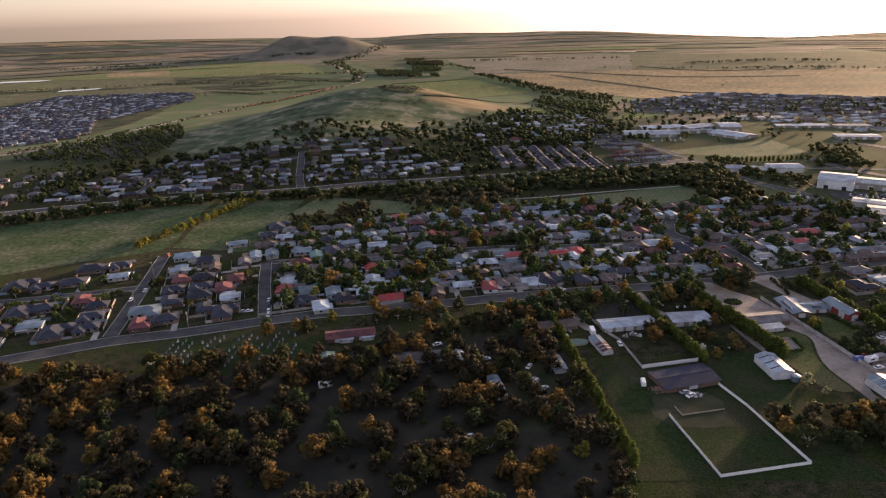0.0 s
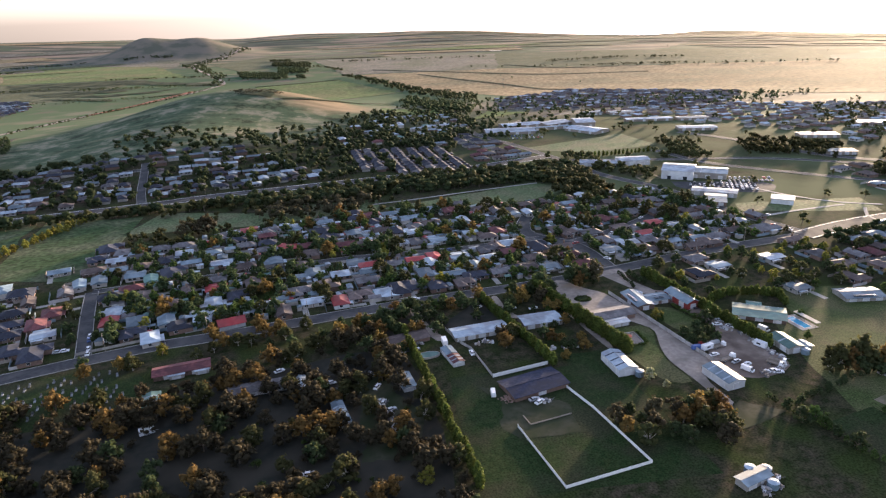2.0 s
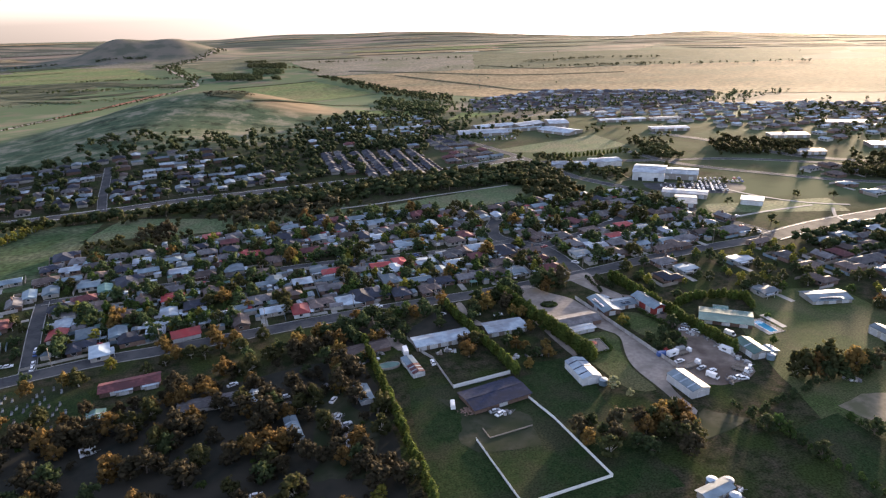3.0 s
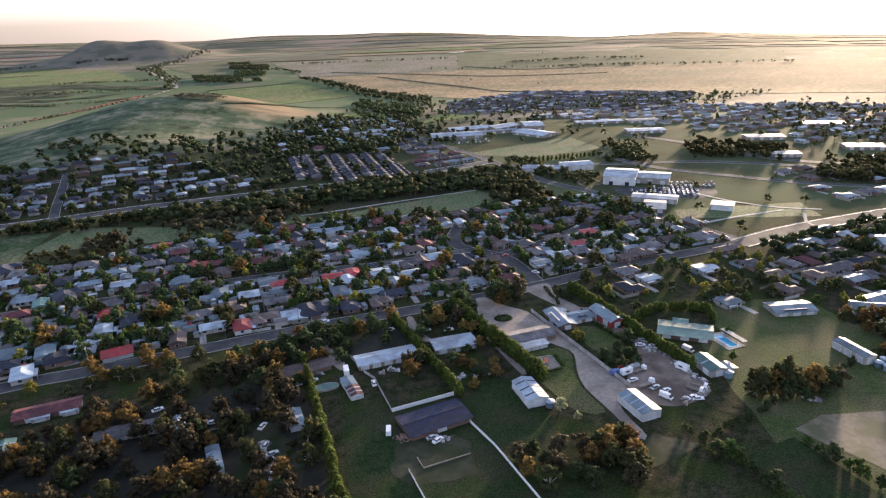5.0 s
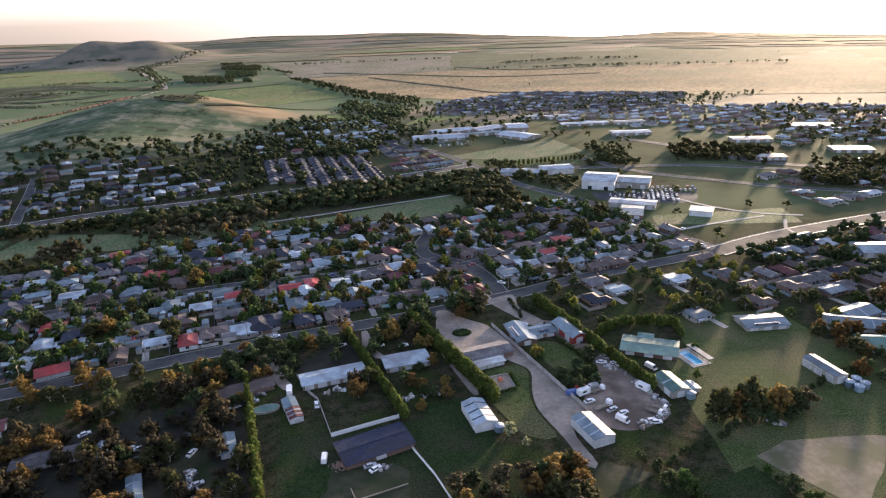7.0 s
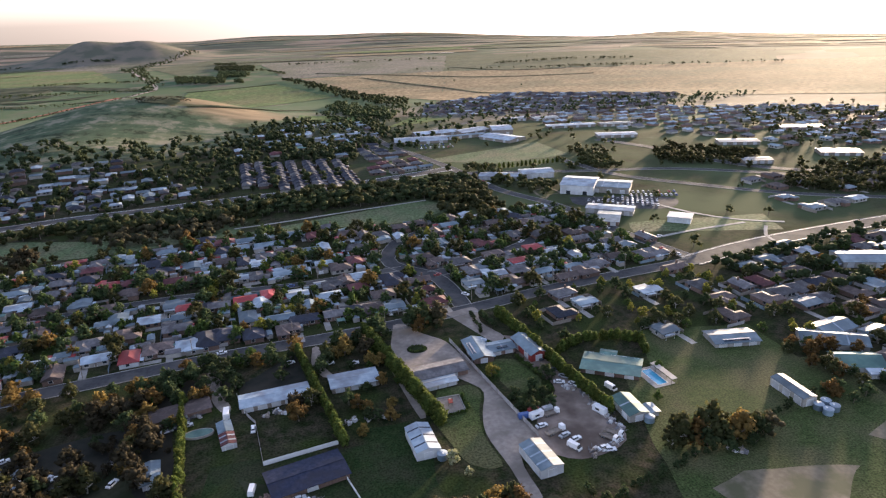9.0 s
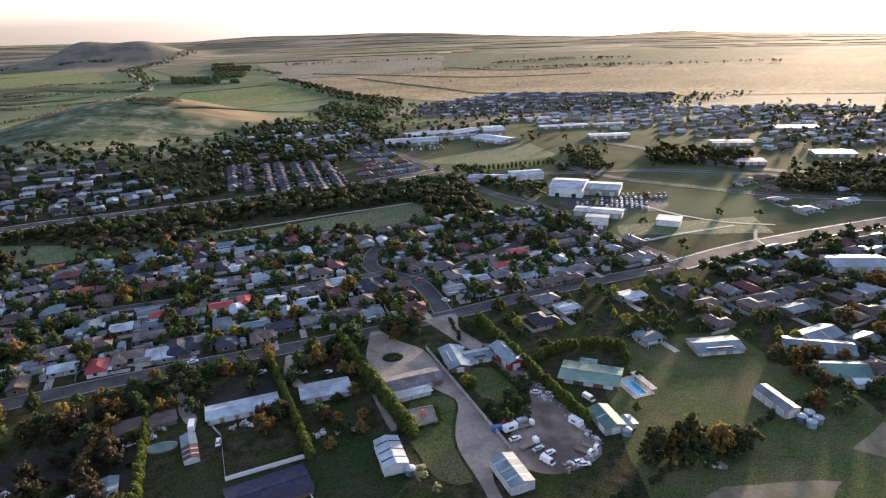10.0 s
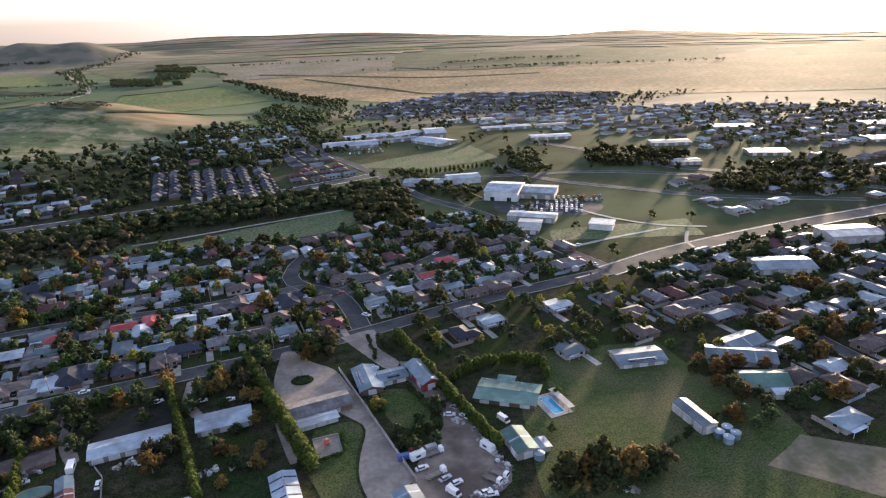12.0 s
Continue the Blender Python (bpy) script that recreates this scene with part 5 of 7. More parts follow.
    return tagged(tree, label, kind if kind in ("shrub", "bush", "cypress") else "tree", {"cypress": "windbreak rows", "shrub": "garden shrubs", "bush": "wood undergrowth"}.get(kind, "town trees"))


TREES = {}


def crowd(name, spots, label):
    """Trees past counting: the same trunks and crowns joined by kind of leaf."""
    root = None
    for kind in sorted({k for k, *_ in spots}):
        TV, TF, CV, CF, nt, nc = [], [], [], [], 0, 0
        for k, x, y, size in spots:
            if k != kind:
                continue
            seed = rnd.randrange(4)
            if (kind, seed) not in TREES:
                put_tree(kind, x, y, 1.0, seed)
                continue
            t = TREES[kind, seed]
            a, s = rnd.uniform(0, 6.283), size
            rot = np.array([[math.cos(a), -math.sin(a), 0], [math.sin(a), math.cos(a), 0], [0, 0, 1]]) * s
            at = np.array([x, y, ground_z(x, y)])
            for me, V, F, n in ((t.data, TV, TF, nt), (t.children[0].data, CV, CF, nc)):
                co = np.empty(len(me.vertices) * 3)
                me.vertices.foreach_get("co", co)
                V.append(co.reshape(-1, 3) @ rot.T + at)
                F += [tuple(n + i for i in p.vertices) for p in me.polygons]
            nt, nc = nt + len(t.data.vertices), nc + len(t.children[0].data.vertices)
            SPOTS.append((x, y, 1.2 * size))
        if not TV:
            continue
        ob = mesh_ob("trunks" if root else name, np.concatenate(TV).tolist(), TF, t.data.materials[0], root)
        mesh_ob("crown", np.concatenate(CV).tolist(), CF, t.children[0].data.materials[0], root or ob)
        if root is None:
            root = tagged(ob, label, "trees", kind="stuff")


def put_tree(kind, x, y, size=1.0, seed=None, wide=1.0):
    seed = rnd.randrange(4) if seed is None else seed
    m = pose(x, y, ground_z(x, y), 0, 0, rnd.uniform(0, 360))
    if (kind, seed) not in TREES:
        TREES[kind, seed] = build_tree(kind, 11 + seed * 7 + len(kind))
        TREES[kind, seed].matrix_basis = m
    else:
        copy_thing(TREES[kind, seed], m @ Matrix.Diagonal((size * wide, size * wide, size * rnd.uniform(0.9, 1.15), 1)))
    SPOTS.append((x, y, 1.2 * size))


def scatter(poly, count, mix, low, high, gap=1.0, road_gap=1.5, joined=""):
    spots = []
    xs, ys = [p[0] for p in poly], [p[1] for p in poly]
    done = tries = 0
    while done < count and tries < 30 * count:
        tries += 1
        x, y = rnd.uniform(min(xs), max(xs)), rnd.uniform(min(ys), max(ys))
        if inside(x, y, poly) and free(x, y, gap) and off_roads(x, y, road_gap):
            if joined:
                spots.append((rnd.choice(mix), x, y, rnd.uniform(low, high)))
                SPOTS.append((x, y, 1.0))
            else:
                put_tree(rnd.choice(mix), x, y, rnd.uniform(low, high))
            done += 1
    if joined:
        crowd("garden_trees", spots, joined)


def tree_row(kind, a, b, step, low, high, wobble=0.4, wide=1.0):
    n = max(1, int(math.hypot(b[0] - a[0], b[1] - a[1]) / step))
    for k in range(n + 1):
        t = k / n
        put_tree(kind, a[0] + (b[0] - a[0]) * t + rnd.uniform(-wobble, wobble), a[1] + (b[1] - a[1]) * t + rnd.uniform(-wobble, wobble), rnd.uniform(low, high), None, wide)


def woods(name, poly, count, label, leaf="leaf_dark", low=6, high=11, quads=46, keep=True):
    """Far trees that nobody could count: trunks and leaf clumps in one mesh."""
    rng = np.random.default_rng(len(poly) * 31 + count)
    xs, ys = [p[0] for p in poly], [p[1] for p in poly]
    b, V, F, n, done, tries = Build(), [], [], 0, 0, 0
    while done < count and tries < 20 * count:
        tries += 1
        x, y = rng.uniform(min(xs), max(xs)), rng.uniform(min(ys), max(ys))
        if not inside(x, y, poly) or (keep and not (free(x, y, 0.5) and off_roads(x, y, 2))):
            continue
        done += 1
        h, z = rng.uniform(low, high), ground_z(x, y)
        k = 6 if quads > 30 else 4
        cs = [(x + rng.uniform(-0.27, 0.27) * h, y + rng.uniform(-0.27, 0.27) * h, z + h * rng.uniform(0.16, 0.68)) for _ in range(k)]
        cs[0] = (x, y, z + h * 0.55)
        rs = [h * rng.uniform(0.18, 0.28) for _ in cs]
        rs[0] = h * 0.28
        for v, f in (leaf_masses(cs, rs, rng, quads > 55), leaf_clumps(cs, rs, int(quads * 1.1), h * 0.055, rng)):
            V.append(v)
            F.append(f + n)
            n += len(v)
        b.tube((x, y, z - 0.5), (x, y, z + h * 0.35), h * 0.03, h * 0.015, 4)
    V, F = np.concatenate(V), np.concatenate(F)
    trunks = b.done(name, M["bark"])
    tagged(trunks, label, "trees", kind="stuff")
    crown = mesh_ob("crown", V.tolist(), F.tolist(), M[leaf], trunks)
    return trunks


WOOD = [(-215, 255), (-120, 262), (-60, 270), (-20, 282), (40, 296), (52, 270), (58, 200), (62, 160), (60, 120), (-120, 110), (-220, 140)]
# trees that stand out one by one
for kind, x, y, size in (("rust", 151, 204, 0.95), ("rust", 158, 202, 0.9), ("gum", 152, 188, 0.9), ("rust", 142, 198, 0.95), ("gum", 147, 194, 1.0), ("rust", 156, 195, 1.0),
                         ("gum", 124, 189, 0.9), ("rust", 120, 198, 0.8), ("gum", 130, 196, 0.8), ("gum", 221, 219, 0.96), ("rust", 226, 215, 1.08), ("gum", 231, 216, 1.14),
                         ("gum", 236, 213, 1.08), ("rust", 242, 214, 1.26), ("gum", 248, 214, 1.08), ("green", 226, 221, 0.7), ("cream", 144.5, 228.5, 0.95), ("cream", 148, 221, 0.6)):
    put_tree(kind, x, y, size)
for kind, x, y, size in (("dark", 190, 170, 0.6), ("dark", 189, 178, 0.6), ("green", 188, 184, 0.6), ("green", 216, 185, 0.6), ("dark", 217, 176, 0.6), ("green", 220, 169, 0.55), ("dark", 222, 162, 0.6),
                         ("dark", 183, 188, 0.5), ("green", 219, 172, 0.6), ("gum", 58, 196, 0.9), ("yellow", 45, 188, 1.0), ("yellow", 174, 277, 1.2), ("green", 176, 276, 0.6),
                         ("dark", 186, 262, 0.75), ("dark", 182, 255, 0.7), ("green", 192, 260, 0.6), ("dark", 188, 256, 0.65), ("dark", 194, 268, 0.55), ("green", 228, 242, 0.75), ("green", 240, 262, 0.7)):
    put_tree(kind, x, y, size)
for kind, x, y, size in (("dark", 158, 330, 1.2), ("rust", 154, 325, 1.05), ("dark", 163, 326, 1.1), ("dark", 151, 331, 1.0), ("dark", 136, 334, 0.9), ("dark", 132, 331, 0.9), ("rust", 118, 316, 0.9), ("rust", 113, 311, 0.8),
                         ("dark", 106, 300, 0.9), ("dark", 123, 281, 0.7), ("rust", 96, 268, 0.7), ("gum", 101, 277, 0.9), ("rust", 118, 252, 0.6), ("dark", 62, 312, 0.9), ("dark", 66, 304, 0.95), ("dark", 72, 298, 0.9),
                         ("dark", 60, 302, 0.9), ("dark", 92, 310, 0.8), ("rust", -36, 312, 0.95), ("rust", -30, 304, 0.9), ("rust", -16, 318, 1.0), ("rust", -12, 308, 1.0), ("gum", -18, 300, 0.9), ("yellow", -58, 302, 0.9)):
    put_tree(kind, x, y, size)
for kind, x, y, size in (("gum", 224, 221, 0.9), ("dark", 229, 219, 0.9), ("gum", 239, 218, 1.0), ("dark", 245, 218, 0.9), ("gum", 217, 215, 0.7), ("dark", 235, 208, 0.8), ("dark", 243, 208, 0.8), ("rust", 149, 199, 1.1), ("gum", 155, 190, 1.0), ("dark", 146, 203, 0.9), ("dark", 135, 192, 0.9), ("dark", 127, 202, 0.7)):
    put_tree(kind, x, y, size)
for kind, x, y, size in (("dull", 142, 203, 1.1), ("dull", 152, 192, 1.2), ("dark", 138, 187, 1.0), ("dull", 150, 184, 1.15), ("dull", 128, 195, 1.0), ("gum", 157, 204, 1.0), ("dull", 119, 205, 0.9), ("dark", 125, 207, 0.8), ("dull", 134, 204, 0.9),
                         ("dark", 177, 251, 0.8), ("dark", 181, 248, 0.8), ("dark", 188, 250, 0.8), ("dark", 177, 258, 0.8), ("dark", 157, 328, 1.6), ("dark", 152, 331, 1.4), ("dull", 163, 327, 1.5), ("dark", 135, 331, 1.35), ("dull", 127, 310, 1.0),
                         # gum leaf here carries sunlit crown tops in its colour
                         ("gum", 223, 216, 1.3), ("gum", 233, 217, 1.4), ("rust", 241, 213, 1.3), ("dark", 247, 210, 1.2), ("dull", 252, 212, 1.1), ("dark", 228, 211, 1.1),
                         ("dark", 44, 310, 1.1), ("dark", 36, 305, 1.1), ("dark", 54, 311, 1.1), ("dark", 68, 291, 1.0), ("dark", 64, 317, 0.9), ("dark", 86, 314, 1.2), ("dark", 136, 323, 1.1), ("dark", 115, 273, 0.9), ("dull", 95, 275, 1.0)):
    put_tree(kind, x, y, size)
tree_row("dark", (184, 197), (300, 232), 3.6, 0.35, 0.55, 1.0)
tree_row("dark", (181.4, 204), (183.2, 192), 3.0, 0.3, 0.4, 0.5)
tree_row("green", (188, 188), (191.2, 165), 3.2, 0.4, 0.55)
tree_row("green", (193, 162.5), (196, 146), 3.4, 0.4, 0.55)
tree_row("green", (216, 186), (222, 158), 3.4, 0.4, 0.55)
LOT = [(36, 300), (58, 322), (100, 326), (126, 327), (124, 302), (66, 297), (40, 262)]
scatter(LOT, 30, ["dark"] * 4 + ["rust"] * 2 + ["gum"], 0.6, 1.0, 0.3, 0.5)
scatter([(36, 300), (60, 324), (128, 329), (128, 322), (60, 314), (40, 290)], 22, ["dark"] * 3 + ["green", "rust"], 0.7, 1.05, 0.1, 0.5)
scatter([(112, 326), (134, 328), (140, 262), (120, 250), (112, 296)], 16, ["dark", "green", "rust"], 0.45, 0.8, 0.3, 0.5)
scatter([(-100, 300), (-60, 308), (36, 318), (40, 296), (-20, 285), (-60, 272), (-90, 275)], 22, ["dark"] * 3 + ["gum", "rust", "rust"], 0.6, 1.05, 0.4, 1.0)
scatter(WOOD, 24, ["gum"] * 4 + ["rust"] * 5 + ["dull"] * 3, 0.75, 1.15, 1.8)
# rust and gum colours stand for sunlit crowns, dull for unlit ones
scatter(WOOD, 520, ["gum"] * 3 + ["rust"] * 4 + ["dull"] * 9 + ["dark"] * 2, 0.7, 1.25, 0.35, joined="close-standing gums and wattles of the dark wood")
scatter(WOOD, 300, ["bush"] * 4 + ["shrub"], 0.6, 1.4, 0.0, joined="dull undergrowth of the dark wood")
tree_row("cypress", (98, 319), (111, 249), 2.3, 0.75, 0.95, 0.4, 1.15)
tree_row("cypress", (129, 327), (146, 251), 2.2, 1.0, 1.2, 0.5, 1.4)
tree_row("cypress", (194, 329), (207, 240), 2.3, 0.85, 1.0, 0.5, 1.25)
for a, b in (((207, 286), (220, 293)), ((220, 293), (235, 291)), ((235, 291), (245, 284)), ((245, 284), (243, 276))):
    tree_row("cypress", a, b, 2.4, 0.7, 0.85, 0.5, 1.25)
tree_row("dark", (182, 335), (181, 314), 3.0, 0.28, 0.4, 0.4)
tree_row("dark", (186, 331), (188, 318), 3.2, 0.4, 0.55, 0.6)
tree_row("shrub", (188.7, 288), (192.9, 269), 2.0, 0.8, 1.1, 0.3)
tree_row("cypress", (53, 290), (62, 182), 3.6, 0.85, 1.1)
scatter([(-110, 318), (60, 338), (175, 350), (320, 372), (310, 400), (100, 390), (-110, 350)], 60, ["dark"] * 6 + ["green"] * 6 + ["gum"] + ["rust"] + ["yellow"], 0.6, 1.05, 0.2)
scatter(MAIN, 660, ["dark"] * 11 + ["green"] * 7 + ["gum"] * 3 + ["rust"] + ["yellow"], 0.45, 1.3, 0.0, joined="garden trees crowding between the houses")
scatter(MAIN, 150, ["shrub"], 0.7, 1.3, 0.0, joined="low shrubs and hedges of the gardens")
scatter([(-330, 255), (-102, 318), (-114, 400), (-330, 335)], 60, ["dark", "green", "gum"], 0.4, 0.8, joined="young garden trees of the newer streets")
scatter([(330, 220), (480, 220), (620, 300), (640, 372), (335, 355)], 240, ["dark", "green", "gum", "rust"], 0.6, 1.1, 0.0, joined="garden trees of the eastern streets")
scatter([(208, 296), (265, 288), (330, 262), (326, 356), (205, 342)], 75, ["dark", "green", "gum", "yellow"], 0.5, 1.0, 0.0, joined="tall dark trees along the edge of the paddock")
scatter([(285, 215), (330, 225), (330, 260), (300, 262)], 26, ["dark", "rust", "gum"], 0.6, 0.95, 0.0, joined="trees round the green-roofed house")
for kind, x, y, size in (("dull", -76, 479, 1.75), ("dull", -62, 488, 1.6), ("dull", -68, 484, 1.5), ("rust", 33, 492, 1.3)):
    put_tree(kind, x, y, size)
tree_row("yellow", (-212, 430), (-160, 542), 5, 0.8, 1.1, 1.5)

woods("tree_belt", [(-560, 440), (-380, 500), (-240, 545), (-128, 556), (-30, 570), (60, 585), (130, 600), (250, 600), (262, 560), (225, 542), (120, 545), (0, 540), (-110, 550), (-230, 535), (-380, 480), (-550, 425)], 430, "dense dark belt of trees along the road", "leaf_dark", 7, 12, 80)
woods("tree_belt", [(-560, 440), (-380, 500), (-240, 545), (-128, 556), (-30, 570), (60, 585), (130, 600), (250, 600), (262, 560), (225, 542), (120, 545), (0, 540), (-110, 550), (-230, 535), (-380, 480), (-550, 425)], 290, "olive-brown gums of the tree belt along the road", "leaf_gum", 7, 12, 80)
woods("park_trees", [(-118, 455), (80, 500), (80, 545), (-110, 548)], 70, "scattered park trees on rough grass", "leaf_gum", 5, 9, 60)
woods("park_trees", [(-28, 497), (64, 512), (70, 536), (-28, 541)], 55, "dull brown trees between the park and the houses", "leaf_dull", 6, 11, 60)
woods("garden_trees", [(-380, 560), (-128, 590), (140, 635), (190, 800), (60, 860), (-150, 770), (-380, 715)], 600, "garden trees between the further houses", "leaf_dark", 6, 12, 60)
woods("garden_trees", [(-640, 470), (-380, 545), (-380, 720), (-640, 680)], 220, "garden trees between the further houses", "leaf_dark", 5, 10, 40)
woods("street_trees", [(330, 372), (1100, 400), (1200, 800), (900, 1000), (240, 900), (262, 640), (300, 500)], 200, "scattered street trees among shops and parks", "leaf_gum", 6, 11, 50)
woods("town_grove", [(472, 657), (540, 587), (507, 537), (440, 591)], 150, "dense grove behind the town parks", "leaf_gum", 7, 12, 50)
woods("town_grove", [(480, 476), (524, 530), (640, 520), (640, 430), (537, 420)], 200, "dense grove beside the main street", "leaf_gum", 7, 12, 50)
woods("town_grove", [(374, 647), (394, 693), (440, 663), (408, 618)], 25, "grove beside the school oval", "leaf_gum", 6, 10, 50)
woods("town_grove", [(600, 600), (1100, 420), (1200, 800), (700, 900)], 420, "trees among the far shops", "leaf_gum", 7, 12, 36)
woods("street_trees", [(347, 309), (390, 294), (477, 378), (400, 371), (330, 355)], 70, "dark trees along the highway's southern side", "leaf_dark", 6, 10, 60)
woods("garden_trees", [(190, 880), (700, 960), (1000, 1150), (300, 1220), (150, 1100)], 420, "trees at the far edge of the town", "leaf_dark", 6, 11, 34)
woods("garden_trees", [(480, 200), (1100, 250), (1100, 370), (640, 372), (620, 300)], 260, "garden trees between the eastern houses", "leaf_gum", 5, 10, 40)
woods("road_copse", [(205, 492), (258, 475), (258, 600), (225, 600), (215, 540)], 150, "dense brown-green trees beside the street", "leaf_gum", 6, 11, 60)
woods("knoll_trees", [(-200, 790), (120, 820), (150, 960), (70, 940), (-50, 850), (-200, 850)], 130, "dark trees along the foot of the knoll", "leaf_dark", 7, 12, 40)
woods("summit_grove", [(-100, 1068), (-34, 1092), (-20, 1060), (-85, 1030)], 200, "low dark scrub on the crown of the knoll", "leaf_dull", 1.6, 3.2, 40)
woods("garden_trees", [(60, 960), (120, 1010), (225, 985), (235, 900), (222, 830), (160, 700), (98, 750)], 300, "garden trees below the knoll", "leaf_dark", 6, 12, 34)
woods("tree_line", [(100, 2114), (186, 1876), (241, 1665), (300, 1480), (340, 1310), (320, 1215), (290, 1215), (240, 1450), (190, 1700), (150, 1890)], 130, "clumps of large trees across the fields", "leaf_dark", 9, 15, 36)
woods("tree_line", [(110, 2070), (165, 1900), (230, 1650), (310, 1310), (330, 1320), (255, 1660), (180, 1920), (125, 2080)], 160, "row of trees across the fields", "leaf_dark", 8, 13, 36)
woods("roadside_wood", [(-509, 773), (-490, 870), (-415, 1060), (-352, 917), (-332, 802), (-340, 740), (-403, 736)], 480, "dense dark wood below the highway", "leaf_dark", 6, 11, 30)
woods("roadside_trees", [(-720, 640), (-530, 800), (-480, 930), (-395, 1440), (-280, 1744), (-228, 1902), (-238, 1905), (-310, 1744), (-412, 1440), (-495, 930), (-560, 830)], 420, "dark scrub along the highway", "leaf_dark", 3, 6.5, 30, keep=False)
woods("roadside_trees", [(-260, 1905), (-225, 1905), (-215, 2120), (-400, 2900), (-340, 3250), (-260, 3700), (-300, 3720), (-400, 3260), (-480, 2900), (-260, 2120)], 260, "dark trees along the highway to the hill", "leaf_dark", 9, 15, 22, keep=False)
woods("field_edge_trees", [(-654, 2061), (-243, 2005), (-250, 1960), (-600, 1990)], 120, "dark scrub band across the plain", "leaf_dark", 5, 9, 22, keep=False)
woods("dense_grove", [(217, 1373), (275, 1080), (265, 968), (191, 1057), (180, 1250)], 200, "dense dark grove beside the sports field", "leaf_dark", 9, 14, 40)
woods("hill_foot_trees", [(-800, 3330), (-590, 3360), (-590, 3330), (-800, 3300)], 60, "dark trees at the foot of the far hill", "leaf_dark", 8, 13, 20, keep=False)
woods("field_edge_trees", [(-1661, 2989), (-985, 3390), (-960, 3330), (-1640, 2950)], 90, "dark trees along a field edge", "leaf_dark", 9, 14, 20, keep=False)
woods("field_edge_trees", [(-1463, 2870), (-1125, 2920), (-1120, 2945), (-1470, 2900)], 90, "dark hedge line on the plain", "leaf_dark", 8, 12, 20, keep=False)
woods("field_edge_trees", [(-620, 2330), (-240, 2260), (-238, 2275), (-625, 2350)], 70, "dark hedge line on the plain", "leaf_dark", 6, 10, 20, keep=False)
woods("field_edge_trees", [(-1500, 2000), (-700, 2080), (-702, 2098), (-1500, 2022)], 90, "dark hedge line on the plain", "leaf_dark", 6, 10, 20, keep=False)
woods("field_edge_trees", [(-900, 1700), (-330, 1700), (-330, 1760), (-880, 1790)], 150, "low dark scrub across the plain", "leaf_dark", 3, 7, 16, keep=False)
woods("field_edge_trees", [(150, 2700), (760, 2560), (765, 2580), (150, 2725)], 60, "thin row of trees across grazing land", "leaf_dark", 7, 12, 20, keep=False)
woods("field_edge_trees", [(500, 2075), (1500, 1690), (1510, 1712), (505, 2100)], 70, "thin row of trees between straw fields", "leaf_dark", 8, 13, 20, keep=False)
woods("far_grove", [(-215, 2340), (-182, 2110), (-45, 2030), (-48, 2230)], 340, "dark grove on the plain", "leaf_dark", 10, 14, 18)
woods("far_grove", [(-90, 2480), (-80, 2270), (15, 2215), (18, 2380)], 220, "dark grove on the plain", "leaf_dark", 10, 14, 18)
woods("far_grove", [(-20, 2120), (5, 2100), (8, 2030), (-16, 2040)], 40, "small dark copse on the plain", "leaf_dark", 9, 13, 18)
woods("far_grove", [(-140, 2990), (-50, 2930), (-48, 2860), (-135, 2900)], 70, "small dark copse on the plain", "leaf_dark", 9, 13, 18)
woods("far_grove", [(-122, 2780), (-110, 2590), (26, 2440), (24, 2720)], 340, "dark grove on the plain", "leaf_dark", 10, 14, 18)
woods("tree_line", [(30, 2500), (120, 2240), (135, 2260), (45, 2520)], 40, "row of trees beyond the groves", "leaf_dark", 8, 12, 20)

tree_row("cypress", (277, 627), (354, 631), 4.5, 0.7, 0.9, 0.4, 1.1)
woods("town_grove", [(348, 598), (396, 660), (406, 619), (400, 574)], 45, "trees beside the sports ground", "leaf_gum", 6, 10, 58)
woods("street_trees", [(228, 640), (262, 620), (262, 560), (300, 520), (318, 540), (285, 640)], 60, "trees round the club house and street", "leaf_gum", 6, 10, 58)
woods("street_trees", [(180, 780), (240, 740), (300, 850), (400, 850), (400, 880), (230, 870)], 60, "trees round the school", "leaf_dark", 6, 11, 58)
woods("field_edge_trees", [(800, 2160), (1060, 2185), (1250, 2080), (1255, 2100), (1062, 2206), (800, 2180)], 75, "broken dark hedge row on the eastern plain", "leaf_dark", 8, 13, 20, keep=False)
woods("field_edge_trees", [(880, 1960), (1150, 1880), (1155, 1896), (884, 1978)], 40, "broken dark hedge row on the eastern plain", "leaf_dark", 7, 11, 20, keep=False)
woods("field_edge_trees", [(500, 1250), (1300, 1000), (2300, 1600), (1200, 3000), (400, 2700)], 9, "single paddock trees dotted over the plain", "leaf_dark", 6, 12, 20, keep=False)

# ---------------------------------------------------------------- yards and drives
def patch(name, outline, material, label, category, lift=0.09):
    """A flat yard with a rounded outline."""
    pts = bend(outline + outline[:1], 4.0)[:-1]
    ob = mesh_ob(name, [(x, y, lift) for x, y in pts], [tuple(range(len(pts)))], material)
    if ob.data.polygons[0].normal.z < 0:
        ob.data.flip_normals()
    return tagged(ob, label, category, kind="structure")


patch("gravel_drive", [(143, 335), (148, 335), (155, 322), (163, 312), (167, 295), (170, 285), (172, 268), (175, 245), (176.4, 234), (169.5, 231), (166.5, 220), (167, 205), (163, 205), (162, 221), (160, 240), (162.6, 253), (167, 266), (164, 274), (150, 292), (139, 294), (138, 311)], M["gravel"], "pale gravel drive sweeping round the long house", "driveway", 0.1)
patch("yard", [(190, 309), (196, 304), (200, 284), (204, 260), (206, 240), (205, 223), (186, 218), (175, 230), (183, 247), (194, 259), (194, 273), (190, 288)], M["dirt_yard"], "bare brown dirt yard crowded with vehicles", "yard", 0.11)
